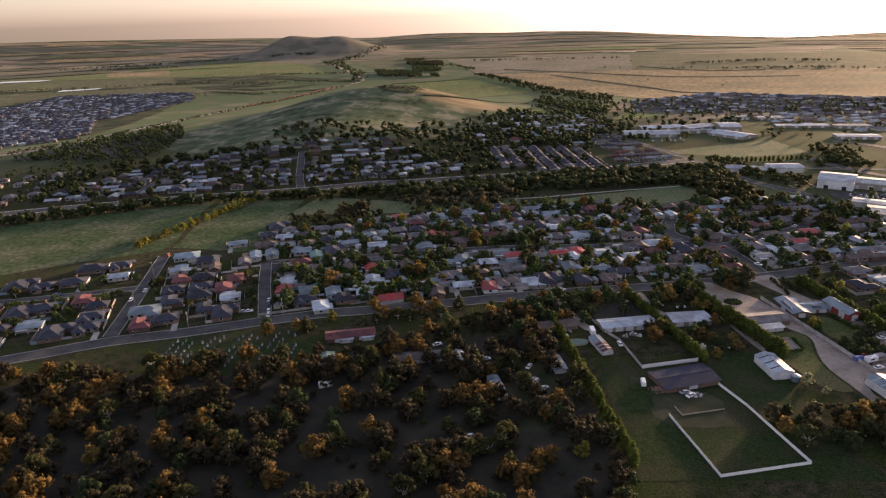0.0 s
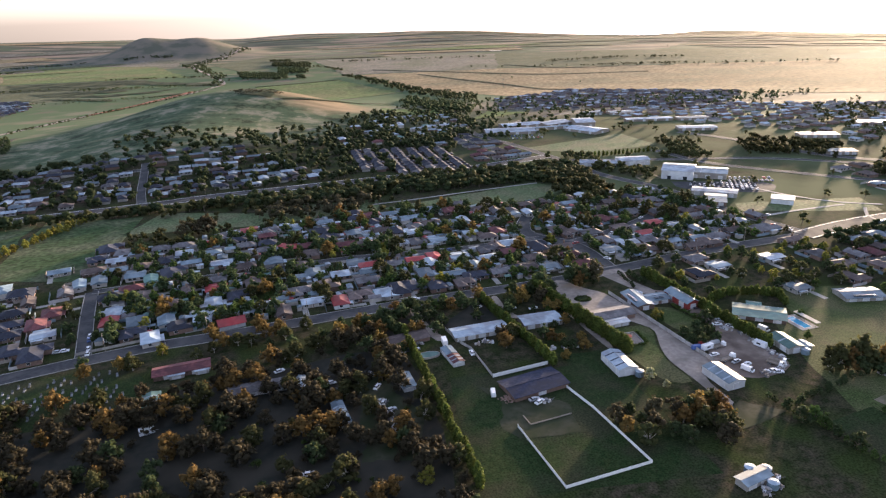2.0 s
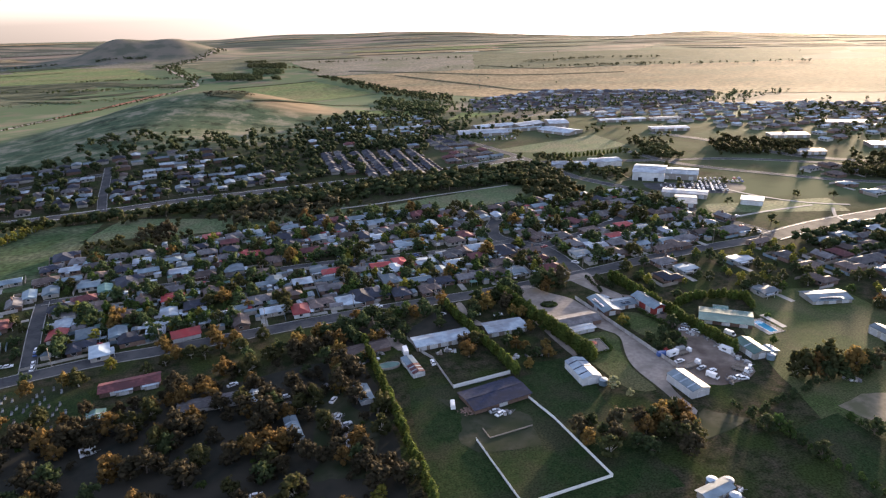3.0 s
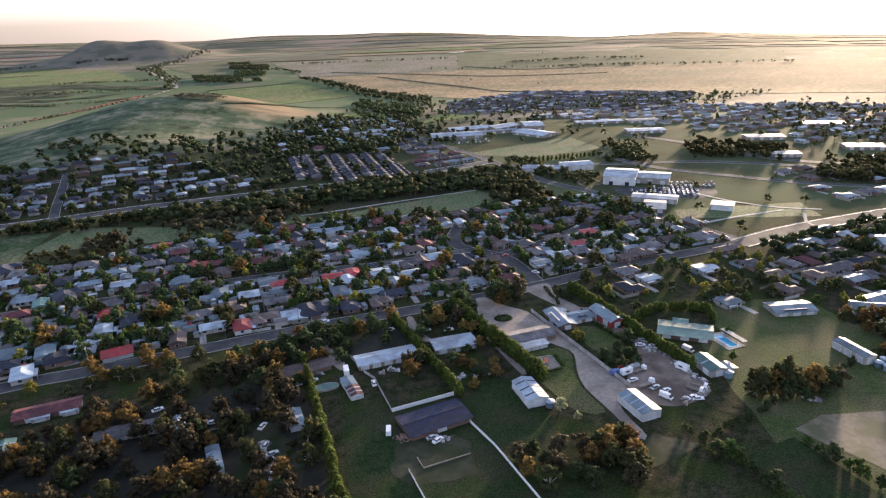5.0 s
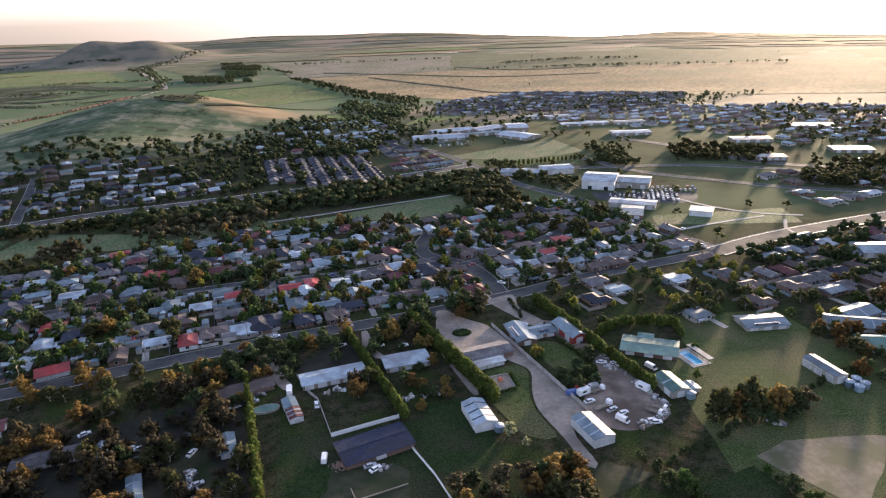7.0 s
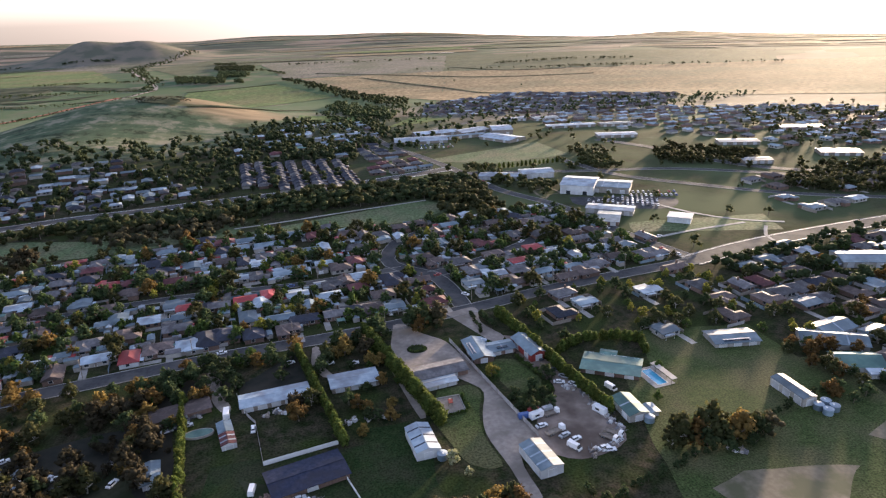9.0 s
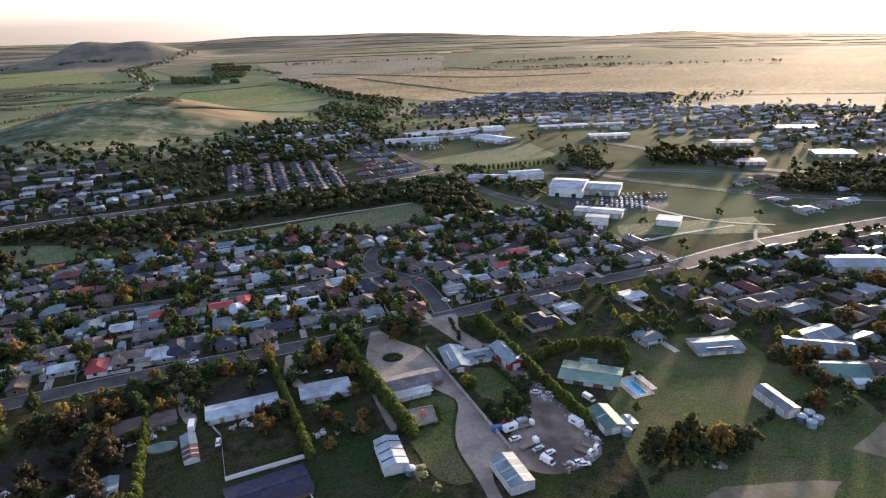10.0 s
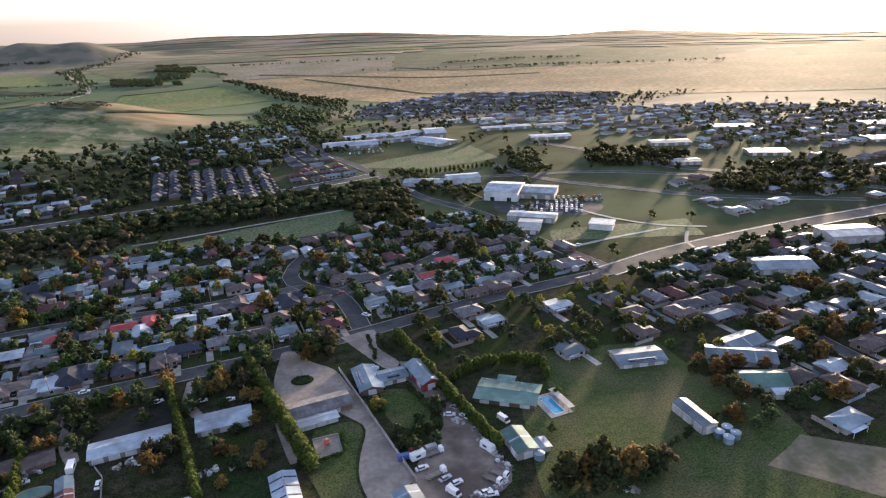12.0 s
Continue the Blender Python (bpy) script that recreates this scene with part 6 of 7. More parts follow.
patch("lawn", [(177, 289), (187, 287), (192, 268), (186, 261), (179, 263), (176, 272)], M["paddock"], "round green garden lawn", "lawn", 0.12)
patch("lawn", [(150, 273), (163, 273), (166, 266), (161.5, 254), (159, 240), (160, 222), (150, 226), (146, 242), (144, 256)], M["paddock"], "green lawn behind the long house", "lawn", 0.12)
field("play_yard", [(148.5, 266.6), (157.0, 266.8), (156.7, 257.1), (148.9, 255.8)], M["gravel"], "small square pale play yard with a planted edge", "yard", 6, 0.16)
patch("driveway", [(59, 324), (63, 325), (66, 300), (71, 284), (67, 283), (61, 300)], M["gravel"], "narrow grey gravel driveway", "driveway", 0.112)
patch("driveway", [(104, 324), (107, 324), (108, 305), (112, 296), (107, 297), (103, 308)], M["gravel"], "curved grey gravel driveway", "driveway", 0.118)
patch("driveway", [(132.6, 331), (134.8, 331), (137, 300), (142.4, 262), (140.2, 256), (138.6, 262), (134.4, 300)], M["gravel"], "long grey gravel track beside a windbreak", "driveway", 0.124)
patch("driveway", [(170, 340), (186, 342), (184, 325), (190, 308), (184, 304), (178, 318)], M["gravel"], "wide gravel forecourt beside the barn", "driveway", 0.13)
field("bare_ground", [(77, 240), (107, 222), (105, 203), (83, 203)], M["mud"], "trampled muddy paddock behind the dark house", "yard", 30, 0.12, ragged=0.14)
field("bare_ground", [(24, 262), (44, 260), (47, 205), (28, 200)], M["mud"], "dark dirt yard strewn with scrap", "yard", 30, 0.12, ragged=0.15)
patch("car_park", [(314, 513), (314, 488), (366, 460), (384, 486)], M["asphalt"], "grey asphalt car park full of cars", "car park", 0.1)
patch("cemetery_ground", [(-136, 289), (-73, 293), (-60, 259), (-116, 252), (-137, 268)], M["lawn"], "rough cemetery grass between graves", "ground", 0.1)


patch("junction", [(171, 384), (184, 383), (191, 398), (174, 408), (160, 418), (150, 409), (160, 400)], M["asphalt"], "wide grey asphalt street junction", "road", 0.1)


# ---------------------------------------------------------------- fences
def fence(label, pts, height, step, material, board=0.0, rails=2):
    """Posts with rails, or with close boards where board is given, as separate pieces."""
    top = empty("fence")
    post = Build().box(-0.07, -0.07, -0.3, 0.07, 0.07, height + 0.1)
    pm = post.done("post", material, top)
    first = True
    for (ax, ay), (bx, by) in zip(pts, pts[1:]):
        d = math.hypot(bx - ax, by - ay)
        n = max(1, round(d / step))
        turn = math.degrees(math.atan2(by - ay, bx - ax))
        for k in range(n):
            x, y = ax + (bx - ax) * k / n, ay + (by - ay) * k / n
            if first:
                pm.matrix_basis = pose(x, y, 0, 0, 0, turn)
                first = False
            else:
                q = new("post", pm.data)
                q.parent, q.matrix_basis = top, pose(x, y, 0, 0, 0, turn)
            b = Build()
            if board:
                b.box(0.06, -0.03, 0.05, d / n - 0.06, 0.03, height)
                name = "panel"
            else:
                for r in range(rails):
                    z = height * (r + 0.75) / rails
                    b.box(0.0, -0.04, z - 0.1, d / n, 0.04, z + 0.08)
                name = "rail"
            o = b.done(name, material, top)
            o.matrix_basis = pose(x, y, 0, 0, 0, turn)
    return tagged(top, label, "fence", "fences")


fence("white panelled fence round a grass arena", [(83, 210), (88, 175), (120.2, 180), (114.2, 214.5), (108.9, 233.7)], 1.3, 3.0, M["trim"], 1.0)
fence("pale panelled fence behind the stable yard", [(83.4, 245.3), (108.9, 249.8)], 1.8, 2.6, M["trim"], 1.0)
fence("grey paling fence beside the stable", [(72.7, 292.5), (76.9, 277.4), (80.3, 270.8), (83.4, 245.3)], 1.5, 3.0, M["fence_grey"], 1.0)
fence("long grey concrete panel fence beside the drive", [(164.7, 311), (176.9, 233.5)], 2.0, 3.0, M["fence_grey"], 1.0)
fence("pale front fence along the street", [(10, 340), (40, 336)], 1.2, 3.0, M["fence_grey"], 1.0)
fence("pale front fence along the street", [(-70, 319), (-98, 312)], 1.4, 3.0, M["wall_cream"], 1.0)
fence("low pale fence on the corner", [(150, 345), (176, 350)], 1.3, 3.0, M["fence_grey"], 1.0)

# ---------------------------------------------------------------- pools, tanks, garden pieces
pool = empty("swimming_pool")
Build().box(-7.4, -4.6, -0.2, 7.4, -2.2, 0.16).box(-7.4, 2.2, -0.2, 7.4, 4.6, 0.16).box(-7.4, -2.2, -0.2, -5.8, 2.2, 0.16).box(5.8, -2.2, -0.2, 7.4, 2.2, 0.16).done("deck", M["concrete"], pool, "pale concrete deck")
Build().box(-5.8, -2.2, -1.2, 5.8, 2.2, 0.06).done("water", M["pool_water"], pool, "clear blue water")
for k, (x0, y0, x1, y1) in enumerate(((-5.9, -2.3, 5.9, -2.15), (-5.9, 2.15, 5.9, 2.3), (-5.9, -2.15, -5.75, 2.15), (5.75, -2.15, 5.9, 2.15))):
    Build().box(x0, y0, 0.0, x1, y1, 0.2).done("coping", M["trim"], pool, "white pool edge")
pool.matrix_basis = pose(235.6, 256.8, 0.0, 0, 0, -85)
tagged(pool, "rectangular blue swimming pool with a pale deck", "pool")
per = empty("pergola")
for k in range(5):
    for s in (-1, 1):
        Build().box(-6.6 + 3.3 * k - 0.06, s * 1.1 - 0.06, -0.1, -6.6 + 3.3 * k + 0.06, s * 1.1 + 0.06, 2.4).done("post", M["timber"], per)
Build().box(-7, -1.3, 2.4, 7, 1.3, 2.55).done("roof", M["wall_cream"], per)
per.matrix_basis = pose(239.4, 256.5, 0, 0, 0, -84)
tagged(per, "long narrow cream-roofed pergola beside the pool", "pergola")

oval = empty("above_ground_pool")
ring = [(5.2 * math.cos(2 * math.pi * k / 28), 2.6 * math.sin(2 * math.pi * k / 28)) for k in range(28)]
for part_name, r0, r1, z0, z1, mat_name in (("rim", 0.96, 1.02, -0.1, 0.95, "wall_cream"),):
    b = Build()
    n = len(ring)
    b.add([(x * r1, y * r1, z0) for x, y in ring] + [(x * r1, y * r1, z1) for x, y in ring] + [(x * r0, y * r0, z1) for x, y in ring] + [(x * r0, y * r0, 0.5) for x, y in ring],
          [(k + q * n, (k + 1) % n + q * n, (k + 1) % n + (q + 1) * n, k + (q + 1) * n) for q in range(3) for k in range(n)])
    b.done(part_name, M[mat_name], oval, "white rim")
Build().add([(x * 0.95, y * 0.95, 0.85) for x, y in ring], [tuple(range(28))]).done("cover", M["roof_T"], oval, "green pool cover")
oval.matrix_basis = pose(60.4, 270, 0, 0, 0, 3)
tagged(oval, "oval above-ground pool with a white rim", "pool")


def build_tank():
    t = empty("water_tank")
    Build().tube((0, 0, -0.1), (0, 0, 2.3), 1.75, 1.75, 20).done("shell", M["roof_L"], t)
    Build().tube((0, 0, 2.3), (0, 0, 2.7), 1.85, 0.35, 20).done("lid", M["roof_W"], t)
    Build().tube((0.7, 0, 2.5), (0.7, 0, 2.8), 0.3, 0.3, 10).done("hatch", M["trim"], t)
    return tagged(t, "round pale water tank beside a shed", "tank", "water tanks")


tank = build_tank()
tank.matrix_basis = pose(279.7, 219.6, 0)
for x, y in ((284.0, 221.0), (280.6, 216.0), (284.4, 217.2), (141.9, 231.8), (218.0, 230.4), (152.6, 166.8), (150.6, 160.4), (178.5, 304.0), (148.0, 168.3)):
    copy_thing(tank, pose(x, y, 0, 0, 0, x * 7))

isl = Build()
n = 26
isl.add([(4.6 * math.cos(2 * math.pi * k / n), 3.4 * math.sin(2 * math.pi * k / n), z) for z in (-0.1, 0.35) for k in range(n)], [(k, (k + 1) % n, n + (k + 1) % n, n + k) for k in range(n)] + [tuple(range(n, 2 * n))])
island = isl.done("planting_bed", [M["lawn"]])
island.matrix_basis = pose(149.2, 308.3, 0, 0, 0, -10)
tagged(island, "oval planted island in the gravel turning circle", "garden bed")
for k in range(16):
    a = 2 * math.pi * k / 16
    put_tree("shrub", 149.2 + 3.6 * math.cos(a), 308.3 + 2.6 * math.sin(a), 0.5)


# ---------------------------------------------------------------- vehicles
CAR_PAINT = {
    "white": surf("white_car_paint", (0.72, 0.73, 0.74), (0.78, 0.78, 0.79), 1.0, 0.3, spec=0.5),
    "silver": surf("silver_car_paint", (0.42, 0.44, 0.46), (0.48, 0.5, 0.52), 1.0, 0.35, metal=0.4),
    "dark": surf("dark_car_paint", (0.03, 0.035, 0.045), (0.05, 0.055, 0.065), 1.0, 0.3, spec=0.5),
    "red": surf("red_car_paint", (0.3, 0.03, 0.03), (0.36, 0.05, 0.04), 1.0, 0.35, spec=0.5),
    "blue": surf("blue_car_paint", (0.04, 0.09, 0.26), (0.06, 0.12, 0.32), 1.0, 0.35, spec=0.5),
}
CARS = {}


def wheels(parent, xs, y, r):
    first = None
    for x in xs:
        for s in (-1, 1):
            if first is None:
                first = Build().tube((0, -0.11, 0), (0, 0.11, 0), r, r, 10).done("wheel", M["rubber"], parent)
                hub = Build().tube((0, -0.125, 0), (0, 0.125, 0), r * 0.55, r * 0.55, 6).done("rim", M["steel"], first)
                w = first
            else:
                w = new("wheel", first.data)
                w.parent = parent
                q = new("rim", hub.data)
                q.parent = w
            w.matrix_basis = pose(x, s * y, r)


def build_car(kind, paint):
    car = empty("car" if kind == "sedan" else kind)
    p = CAR_PAINT[paint]
    if kind == "sedan":
        Build().box(-2.25, -0.88, 0.28, 2.25, 0.88, 0.86, top=0.06).done("body", p, car)
        Build().box(-1.5, -0.78, 0.84, 1.0, 0.78, 1.36, top=0.3).done("glasshouse", M["glass"], car)
        Build().box(-1.18, -0.55, 1.34, 0.68, 0.55, 1.45, top=0.08).done("roof", p, car)
        wheels(car, (-1.4, 1.4), 0.78, 0.32)
        label = paint + " sedan car parked in the town"
    elif kind == "van":
        Build().box(-2.6, -0.95, 0.35, 2.6, 0.95, 1.1, top=0.04).box(-2.6, -0.92, 1.08, 1.6, 0.92, 2.15, top=0.12).done("body", p, car)
        Build().box(1.2, -0.86, 1.08, 2.3, 0.86, 1.9, top=0.32).done("glasshouse", M["glass"], car)
        wheels(car, (-1.6, 1.7), 0.85, 0.36)
        label = paint + " delivery van parked on bare ground"
    elif kind == "truck":
        Build().box(2.0, -1.1, 0.6, 3.7, 1.1, 2.5, top=0.12).done("cab", CAR_PAINT["white"], car, "white cab")
        Build().box(3.3, -1.0, 1.5, 3.74, 1.0, 2.3, top=0.1).done("windscreen", M["glass"], car)
        Build().box(-3.8, -0.5, 0.6, 2.0, 0.5, 0.85).done("chassis", M["steel"], car)
        Build().box(-3.8, -1.2, 0.86, 1.9, 1.2, 1.0).box(-3.8, -1.2, 1.0, 1.9, -1.12, 1.5).box(-3.8, 1.12, 1.0, 1.9, 1.2, 1.5).box(-3.8, -1.12, 1.0, -3.72, 1.12, 1.5).done("tray", M["timber"], car, "grey drop-side tray")
        wheels(car, (-2.6, -1.6, 2.8), 1.0, 0.45)
        label = "white-cabbed tray truck parked in the dirt yard"
    else:  # box trailer, caravan or container
        Build().box(-2.7, -1.15, 0.45, 2.7, 1.15, 2.7, top=0.08).done("body", p, car)
        Build().box(-1.2, -1.19, 1.4, 0.6, -1.14, 2.1).done("window", M["glass"], car)
        Build().tube((2.7, 0, 0.55), (4.0, 0, 0.5), 0.06, 0.05).done("drawbar", M["steel"], car)
        wheels(car, (-0.3, 0.6), 1.05, 0.33)
        label = "white box caravan on its wheels"
    return tagged(car, label, {"sedan": "car"}.get(kind, kind), "parked vehicles")


def put_car(kind, paint, x, y, turn):
    m = pose(x, y, ground_z(x, y) + 0.11, 0, 0, turn)
    if (kind, paint) not in CARS:
        CARS[kind, paint] = build_car(kind, paint)
        CARS[kind, paint].matrix_basis = m
    else:
        copy_thing(CARS[kind, paint], m @ Matrix.Diagonal((0.86, 0.9, 0.9, 1)) if kind == "truck" else m)


for row in (
    ("sedan", "white", 180.1, 238.6, 10), ("truck", "white", 183.4, 233.9, 15), ("sedan", "silver", 185.7, 231.2, 20), ("sedan", "white", 188.3, 228.1, 15),
    ("van", "white", 186.1, 224.1, -60), ("truck", "white", 199.6, 225.4, -55), ("truck", "white", 202.4, 227.1, -50), ("sedan", "white", 195.4, 221.0, 10),
    ("sedan", "white", 196.8, 219.6, -10), ("caravan", "white", 203.7, 240.6, -65), ("sedan", "white", 204.8, 244.0, 0), ("caravan", "white", 180.3, 244.2, 15),
    ("van", "red", 180.9, 247.6, 10), ("van", "blue", 176.4, 245.4, 0), ("truck", "white", 186.2, 244.5, 10), ("sedan", "dark", 197.4, 283.9, -80),
    ("sedan", "dark", 199.0, 273.4, 0), ("sedan", "silver", 201.3, 267.2, -50),
):
    put_car(*row)
for row in (
    ("sedan", "white", 197.8, 263.9, -20), ("sedan", "white", 202.6, 260.7, -70), ("van", "white", 215.0, 253.9, -70), ("van", "silver", 186.2, 247.1, 10),
    ("sedan", "white", 120.6, 303.9, 5), ("sedan", "silver", 171.5, 290.2, 0), ("sedan", "white", 79.6, 267.1, 90), ("sedan", "white", 93.8, 312.5, 20),
    ("sedan", "white", 64.5, 331.2, 10), ("sedan", "white", 110.3, 307.1, 5), ("sedan", "silver", 94.4, 225.0, 10), ("sedan", "white", 95.9, 222.9, 30),
    ("van", "white", 80.0, 233.0, 80), ("sedan", "white", 17.4, 257.5, 5), ("sedan", "silver", 13.8, 257.9, 60), ("sedan", "dark", 17.5, 251.5, 20),
    ("sedan", "white", -4.3, 272.8, 25), ("sedan", "silver", 36.7, 237.3, 70),
):
    put_car(*row)
for row in (
    ("sedan", "white", 35.5, 249.6, 60), ("sedan", "silver", 39.1, 231.9, 20), ("sedan", "dark", 37.8, 229.2, 70), ("caravan", "white", 69.6, 279.1, 90),
    ("sedan", "white", 48.8, 275.1, 15), ("sedan", "dark", 52.2, 276.3, 15), ("sedan", "silver", 55.6, 276.6, 15), ("sedan", "white", -96.9, 331.2, 95),
    ("sedan", "white", -92.5, 312.1, 95), ("van", "white", -89.4, 322.1, 20), ("sedan", "silver", -107.1, 317.3, 10), ("sedan", "white", -104.3, 317.6, 10),
    ("caravan", "white", -51.2, 239.3, 20), ("sedan", "white", 7.7, 201.1, 0), ("sedan", "white", 185.7, 358.5, -50), ("sedan", "white", 162.1, 387.6, 0),
    ("sedan", "white", 155.8, 382.8, 40), ("sedan", "silver", 171.0, 387.8, 30), ("sedan", "white", 144.4, 347.9, 80),
):
    put_car(*row)

# cars in the car park and along the streets
crng = random.Random(8)
for row in range(4):
    for k in range(15):
        u, v = 4 + k * 3.6, 3 + row * 6.5
        x, y = 316 + u * 0.87 + v * 0.45, 492 - u * 0.49 + v * 0.87
        if inside(x, y, [(314, 513), (314, 488), (366, 460), (384, 486)]) and crng.random() < 0.8:
            put_car("sedan", crng.choice(("white", "silver", "white", "dark", "silver")), x, y, 62 + crng.uniform(-2, 2))
for (ax, ay), (bx, by), w in list(ROADS):
    if w < 4.5 and ay < 480 and -230 < ax < 330 and crng.random() < 0.32:
        t, s = crng.random(), crng.choice((-1, 1))
        d = math.hypot(bx - ax, by - ay)
        nx, ny = (ay - by) / d, (bx - ax) / d
        x, y = ax + (bx - ax) * t + nx * s * (w - 1.2), ay + (by - ay) * t + ny * s * (w - 1.2)
        put_car("sedan", crng.choice(("white", "silver", "white", "dark", "red", "blue")), x, y, math.degrees(math.atan2(by - ay, bx - ax)))

for ax, ay, bx, by, n, turn in ((360, 499, 396, 487, 10, 70), (366, 507, 400, 496, 9, 70), (238, 768, 286, 760, 12, 80), (237, 752, 286, 746, 10, 80), (262, 600, 268, 570, 6, 20)):
    for k in range(n):
        if crng.random() < 0.8:
            put_car("sedan", crng.choice(("white", "silver", "white", "dark", "blue", "red")), ax + (bx - ax) * k / n, ay + (by - ay) * k / n, turn + crng.uniform(-3, 3))

# ---------------------------------------------------------------- cemetery
grave = Build().box(-1.0, -0.45, -0.1, 1.0, 0.45, 0.28, top=0.05).done("grave", M["stone"])
Build().box(0.85, -0.4, 0.2, 1.0, 0.4, 1.05, top=0.02).done("headstone", M["stone"], grave)
tagged(grave, "grey stone grave with an upright headstone", "grave", "cemetery graves")
grave.matrix_basis = pose(-120, 270, 0.1, 0, 0, 100)
CEM = [(-133, 288), (-74, 291), (-63, 260), (-116, 256), (-134, 270)]
for i in range(16):
    for j in range(11):
        x, y = -135 + i * 4.4 + j * 0.5 + crng.uniform(-0.4, 0.4), 253 + j * 3.6 + i * 0.45
        if inside(x, y, CEM) and crng.random() < 0.75 and free(x, y, 0.4):
            copy_thing(grave, pose(x, y, 0.1, 0, 0, 100 + crng.uniform(-3, 3)))

# ---------------------------------------------------------------- back-yard sheds
def build_lock_up(width, length, roof):
    s = empty("garden_shed")
    w, d = length / 2, width / 2
    Build().box(-w, -d, -0.2, w, d, 2.2).done("wall", M["wall_cream"], s)
    Build().hip(-w - 0.2, -d - 0.2, w + 0.2, d + 0.2, 2.3, 11, 0.0, 0.12).done("roof", M[roof], s)
    opening("door", s, -w * 0.3, -d, 0.0, min(2.4, w), 1.95, (0, -1), [M["trim"], M["wall_white"]])
    return tagged(s, "small iron garden shed in a back yard", "shed", "back-yard sheds")


SHEDS = [build_lock_up(3.0, 4.0, "roof_W"), build_lock_up(4.0, 6.0, "roof_W"), build_lock_up(6.0, 7.0, "roof_L"), build_lock_up(3.0, 6.0, "roof_L"), build_lock_up(5.5, 6.5, "roof_G")]
used, tries = 0, 0
while used < 115 and tries < 4000:
    tries += 1
    x, y = crng.uniform(-110, 310), crng.uniform(320, 490)
    if inside(x, y, MAIN) and off_roads(x, y, 4) and all((x - a) ** 2 + (y - b) ** 2 > (r - 0.2) ** 2 for a, b, r in SPOTS):
        m = pose(x, y, 0, 0, 0, 6 + crng.choice((0, 90, 180)))
        if used < len(SHEDS):
            SHEDS[used].matrix_basis = m
        else:
            copy_thing(crng.choice(SHEDS), m)
        SPOTS.append((x, y, 4))
        used += 1

# carports, lean-tos and cubby sheds crowded into the back yards
clutter, placed, tries = Build(), 0, 0
while placed < 420 and tries < 9000:
    tries += 1
    x, y = crng.uniform(-112, 316), crng.uniform(322, 492)
    if inside(x, y, MAIN) and off_roads(x, y, 3) and all((x - a) ** 2 + (y - b) ** 2 > (r - 1.6) ** 2 for a, b, r in SPOTS):
        n, w, d, h = len(clutter.v), crng.uniform(1.2, 2.6), crng.uniform(1.0, 1.9), crng.uniform(1.9, 2.5)
        if crng.random() < 0.4:  # open carport on four posts
            for px, py in ((-w, -d), (w, -d), (-w, d), (w, d)):
                clutter.box(px * 0.94 - 0.05, py * 0.94 - 0.05, -0.1, px * 0.94 + 0.05, py * 0.94 + 0.05, h, 4)
            clutter.box(-w, -d, h, w, d, h + 0.1, crng.choice((0, 0, 1, 2)))
        else:
            clutter.box(-w, -d, -0.1, w, d, h, 3)
            clutter.hip(-w - 0.12, -d - 0.12, w + 0.12, d + 0.12, h + 0.08, 12, 0.0, 0.08, crng.choice((0, 0, 1, 1, 2, 5)))
        m = pose(x, y, 0, 0, 0, 6 + crng.choice((0, 90)) + crng.uniform(-3, 3))
        clutter.v[n:] = [tuple(m @ Vector(p)) for p in clutter.v[n:]]
        SPOTS.append((x, y, 1.6))
        placed += 1
tagged(clutter.done("yard_sheds", [M["roof_W"], M["roof_L"], M["roof_T"], M["wall_cream"], M["steel"], M["roof_R"]]), "small carports, lean-tos and cubby sheds in back yards", "sheds", kind="stuff")

# ---------------------------------------------------------------- lot fences, driveways and poles
pales, drives = Build(), Build()
for x, y, turn in LOTS:
    if not (-340 < x < 520 and 200 < y < 520):
        continue
    m = pose(x, y, 0, 0, 0, turn)
    for ax, ay, bx, by in ((-7.4, 8.2, 7.4, 8.2), (-7.6, -2, -7.6, 8.2), (7.6, -3, 7.6, 8.2)):
        if crng.random() < 0.62:
            a, b = m @ Vector((ax, ay, 0)), m @ Vector((bx, by, 0))
            if off_roads((a.x + b.x) / 2, (a.y + b.y) / 2, 2.5) and off_roads(b.x, b.y, 1.5) and off_roads(a.x, a.y, 1.5):
                n = len(pales.v)
                pales.box(0, -0.04, -0.2, (b - a).length, 0.04, crng.uniform(1.5, 1.9), crng.randrange(3))
                q = pose(a.x, a.y, 0, 0, 0, math.degrees(math.atan2(b.y - a.y, b.x - a.x)))
                pales.v[n:] = [tuple(q @ Vector(v)) for v in pales.v[n:]]
    if crng.random() < 0.55:
        n = len(drives.v)
        u = crng.choice((-5.0, 4.8))
        drives.box(u - 1.5, -13, -0.05, u + 1.5, -3.5, 0.085)
        drives.v[n:] = [tuple(m @ Vector(v)) for v in drives.v[n:]]
tagged(pales.done("lot_fences", [M["timber"], M["fence_grey"], M["roof_L"]]), "grey paling and steel fences between the gardens", "fences", kind="stuff")
tagged(drives.done("driveways", [M["concrete"]]), "short pale concrete driveways beside the houses", "driveway", kind="stuff")


def build_pole():
    p = Build().tube((0, 0, -0.3), (0, 0, 9.5), 0.17, 0.11, 8).done("power_pole", M["timber"])
    Build().box(-1.2, -0.07, 8.7, 1.2, 0.07, 8.85).done("crossarm", M["timber"], p)
    for x in (-1.05, -0.4, 0.4, 1.05):
        Build().tube((x, 0, 8.85), (x, 0, 9.05), 0.05, 0.04, 6).done("insulator", M["trim"], p)
    return tagged(p, "timber power pole with one crossarm", "power pole", "street poles")


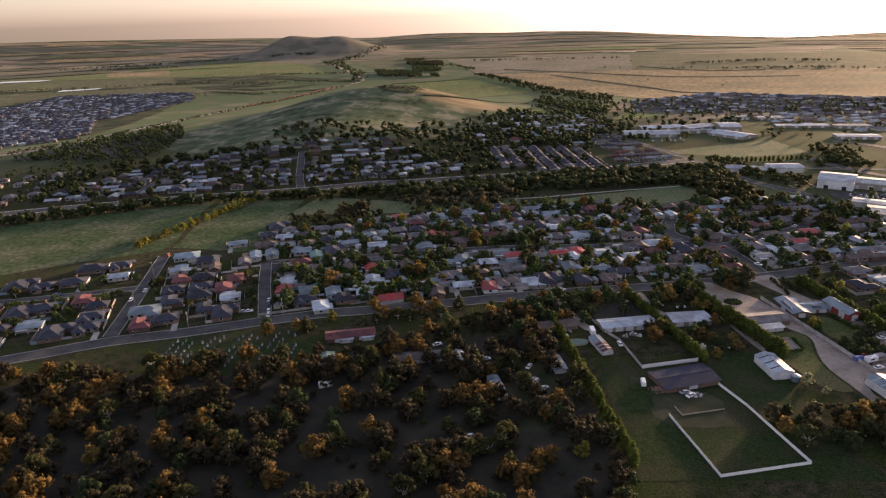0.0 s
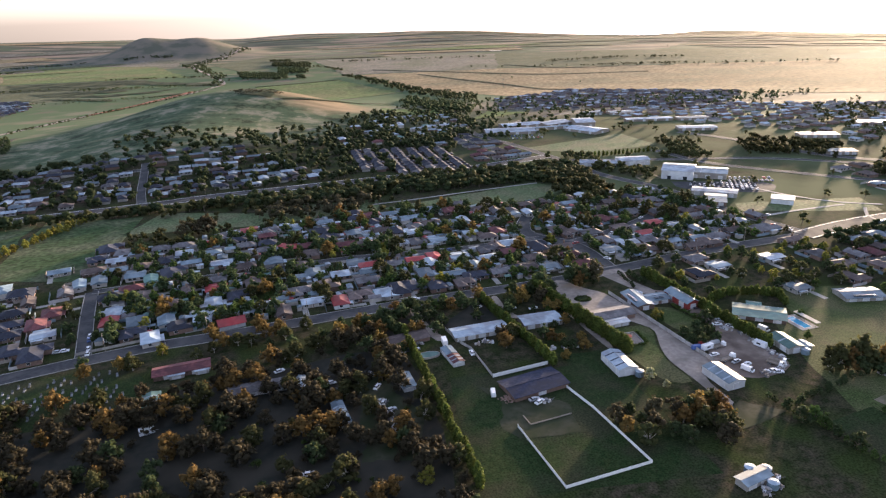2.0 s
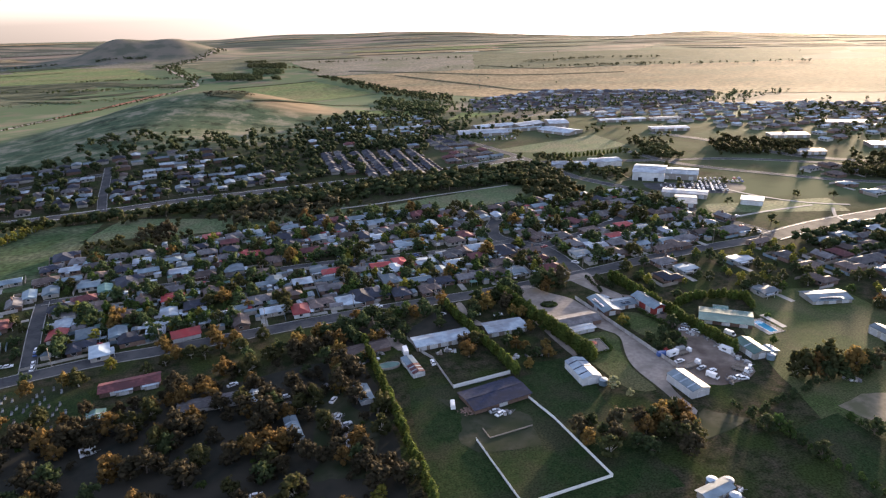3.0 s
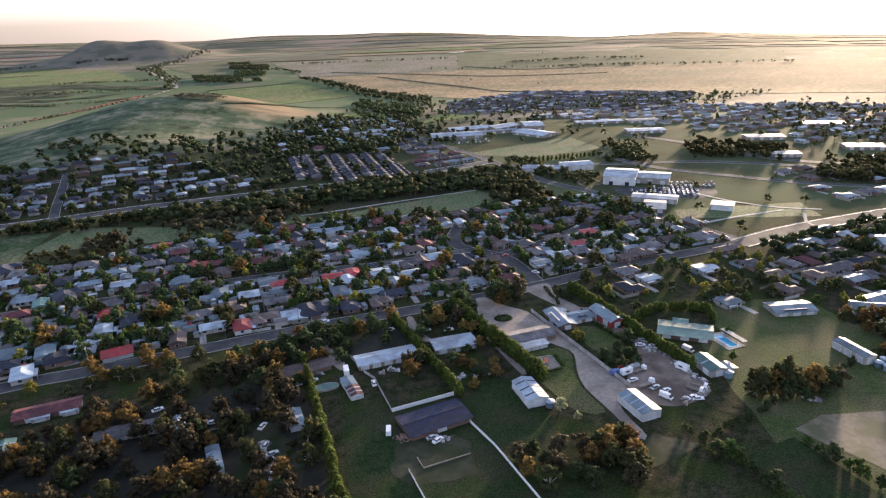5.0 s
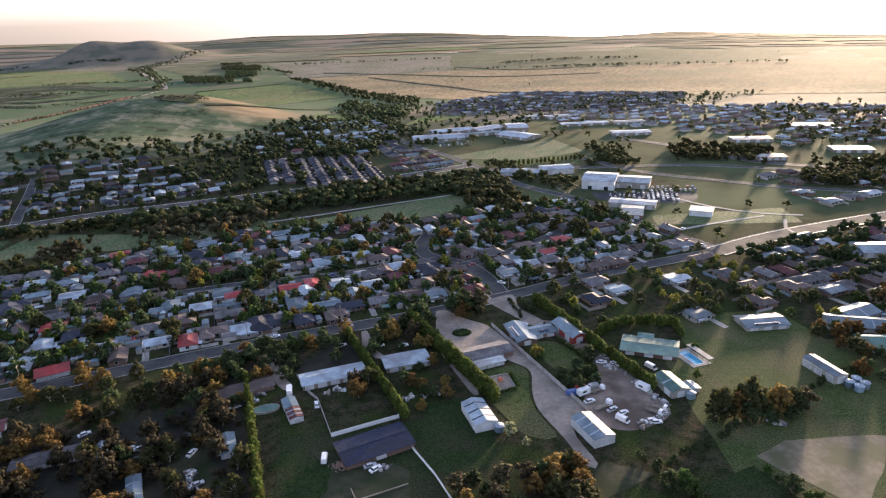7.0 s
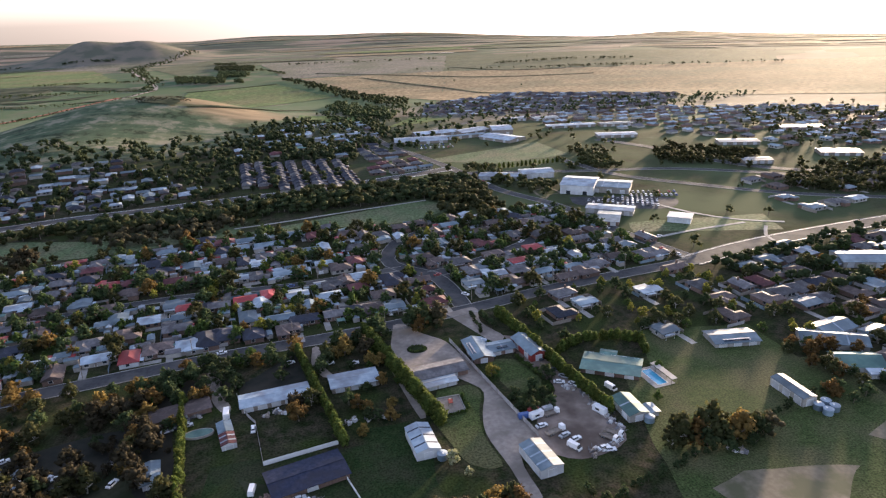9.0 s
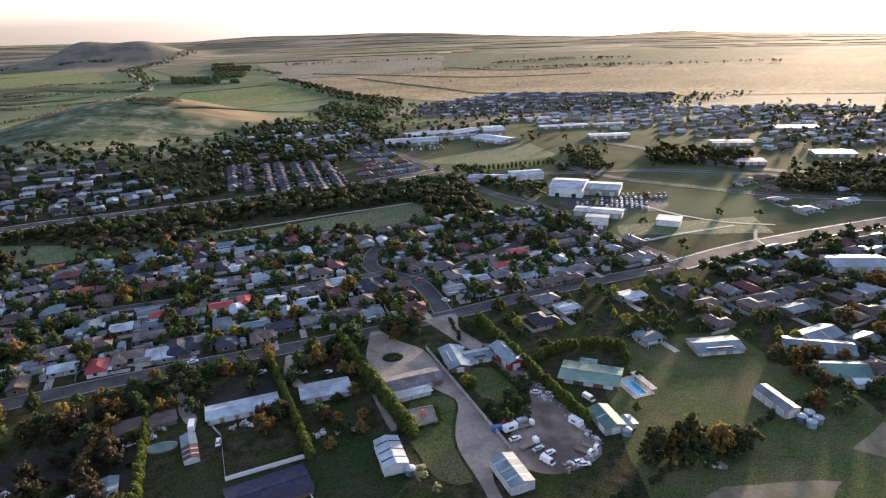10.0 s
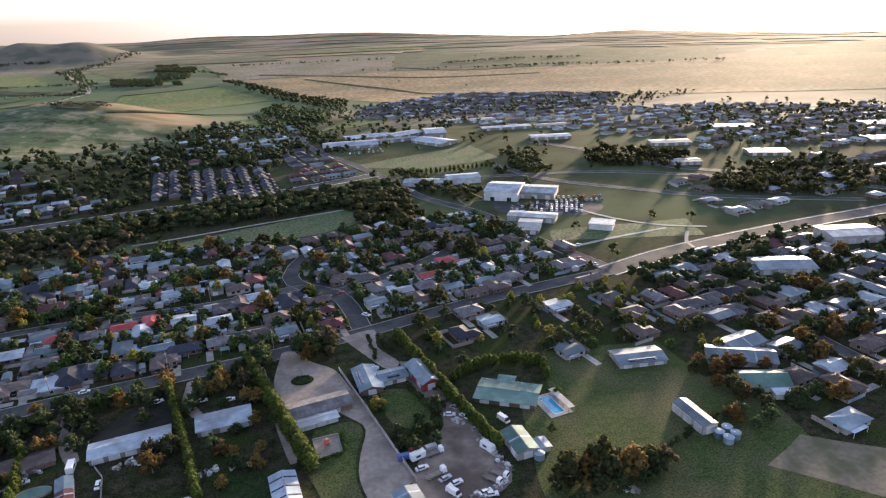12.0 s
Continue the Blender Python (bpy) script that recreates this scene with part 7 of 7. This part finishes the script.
pole = None
for x, y, turn in ((-130, 300, 105), (-85, 313, 105), (-40, 320, 97), (8, 327, 97), (52, 333, 97), (96, 337, 94), (140, 341, 98), (187, 351, 100), (235, 359, 100), (281, 364, 97), (183, 398, 40), (150, 418, 10), (112, 407, 92), (60, 409, 92), (-170, 330, 10), (-178, 375, 10)):
    if pole is None:
        pole = build_pole()
        pole.matrix_basis = pose(x, y, 0, 0, 0, turn)
    else:
        copy_thing(pole, pose(x, y, 0, 0, 0, turn))

play = empty("play_frame")
for x, y in ((-1.3, -0.8), (1.3, -0.8), (-1.3, 0.8), (1.3, 0.8)):
    Build().box(x - 0.08, y - 0.08, -0.1, x + 0.08, y + 0.08, 2.2).done("post", M["timber"], play)
Build().box(-1.45, -0.95, 1.2, 1.45, 0.95, 1.32).done("platform", M["wall_red"], play, "dull red deck")
Build().add([(1.4, -0.4, 1.3), (1.4, 0.4, 1.3), (3.6, 0.4, 0.1), (3.6, -0.4, 0.1), (1.4, -0.4, 1.2), (1.4, 0.4, 1.2), (3.6, 0.4, 0.0), (3.6, -0.4, 0.0)], [(3, 2, 1, 0), (4, 5, 6, 7), (0, 1, 5, 4), (1, 2, 6, 5), (2, 3, 7, 6), (3, 0, 4, 7)]).done("slide", M["wall_cream"], play, "pale slide")
play.matrix_basis = pose(152.6, 262.2, 0.16, 0, 0, 80)
tagged(play, "small timber play frame with a slide", "play frame")
for x0, y0, x1, y1 in ((148.3, 267, 157.2, 267.2), (157.2, 267.2, 157, 256.8), (157, 256.8, 148.6, 255.6), (148.6, 255.6, 148.3, 267)):
    e = Build().box(0, -0.15, -0.1, math.hypot(x1 - x0, y1 - y0), 0.15, 0.4).done("retaining_edge", M["concrete"])
    e.matrix_basis = pose(x0, y0, 0.12, 0, 0, math.degrees(math.atan2(y1 - y0, x1 - x0)))
    tagged(e, "low pale edge round the play yard", "retaining edge")

# timber edge across the muddy paddock, planted border of the play yard
for x0, y0, x1, y1 in ((88, 210, 105, 213), (88, 210, 87, 216)):
    e = Build().box(0, -0.12, -0.1, math.hypot(x1 - x0, y1 - y0), 0.12, 0.45).done("retaining_edge", M["timber"])
    e.matrix_basis = pose(x0, y0, 0.1, 0, 0, math.degrees(math.atan2(y1 - y0, x1 - x0)))
    tagged(e, "low timber retaining edge across a muddy paddock", "retaining edge")
for k in range(7):
    put_tree("shrub", 158.2, 257 + 1.5 * k, 0.7)
for k in range(6):
    put_tree("shrub", 149.5 + 1.5 * k, 254.6 + 0.15 * k, 0.6)
rub = Build()
for _ in range(110):
    x, y, a = 84.6 + crng.gauss(0, 1.5), 228.4 + crng.gauss(0, 1.3), crng.uniform(0.1, 0.32)
    z = max(0.0, 0.9 - 0.28 * math.hypot(x - 84.6, y - 228.4))
    rub.box(x - a, y - a * 0.7, z - 0.5, x + a, y + a * 0.7, z + a * 0.7, top=a * 0.2)
tagged(rub.done("rubble", M["rubble"]), "heap of broken pinkish brick rubble", "rubble", kind="stuff")

# scrap and stores in the yards
def add_scrap(s, at, r):
    n = len(s.v)
    for _ in range(7):
        x, y, a, b = r.uniform(-1.2, 1.2), r.uniform(-0.9, 0.9), r.uniform(0.3, 0.9), r.uniform(0.2, 0.6)
        s.box(x - a, y - b, -0.05, x + a, y + b, r.uniform(0.3, 1.1), r.randrange(4), top=0.08)
    for _ in range(5):
        x, y, t = r.uniform(-1.5, 1.5), r.uniform(-1, 1), r.uniform(0, 6.28)
        s.tube((x, y, 0.3), (x + 1.6 * math.cos(t), y + 1.6 * math.sin(t), 0.7), 0.08, 0.08, 6, 2)
    s.v[n:] = [tuple(at @ Vector(p)) for p in s.v[n:]]


scrap = Build()
for ax, ay, bx, by, n in ((205, 250, 206, 226, 16), (205, 226, 190, 219, 10), (200, 262, 204, 252, 5), (37, 240, 40, 215, 12), (34, 262, 40, 258, 4), (46, 279, 62, 284, 9), (147, 160, 156, 163, 7), (236, 208, 240, 206, 4), (95, 224, 100, 222, 3), (86, 276, 92, 276, 4), (110, 262, 128, 262, 6)):
    for i in range(n):
        t = (i + crng.uniform(-0.3, 0.3)) / n
        m = pose(ax + (bx - ax) * t + crng.uniform(-1.5, 1.5), ay + (by - ay) * t + crng.uniform(-1.5, 1.5), 0.1, 0, 0, crng.uniform(0, 360))
        add_scrap(scrap, m, crng)
tagged(scrap.done("scrap", [M["timber"], M["fence_grey"], M["roof_G"], M["wall_white"]]), "boards, crates and scrap metal strewn about the yards", "scrap", kind="stuff")
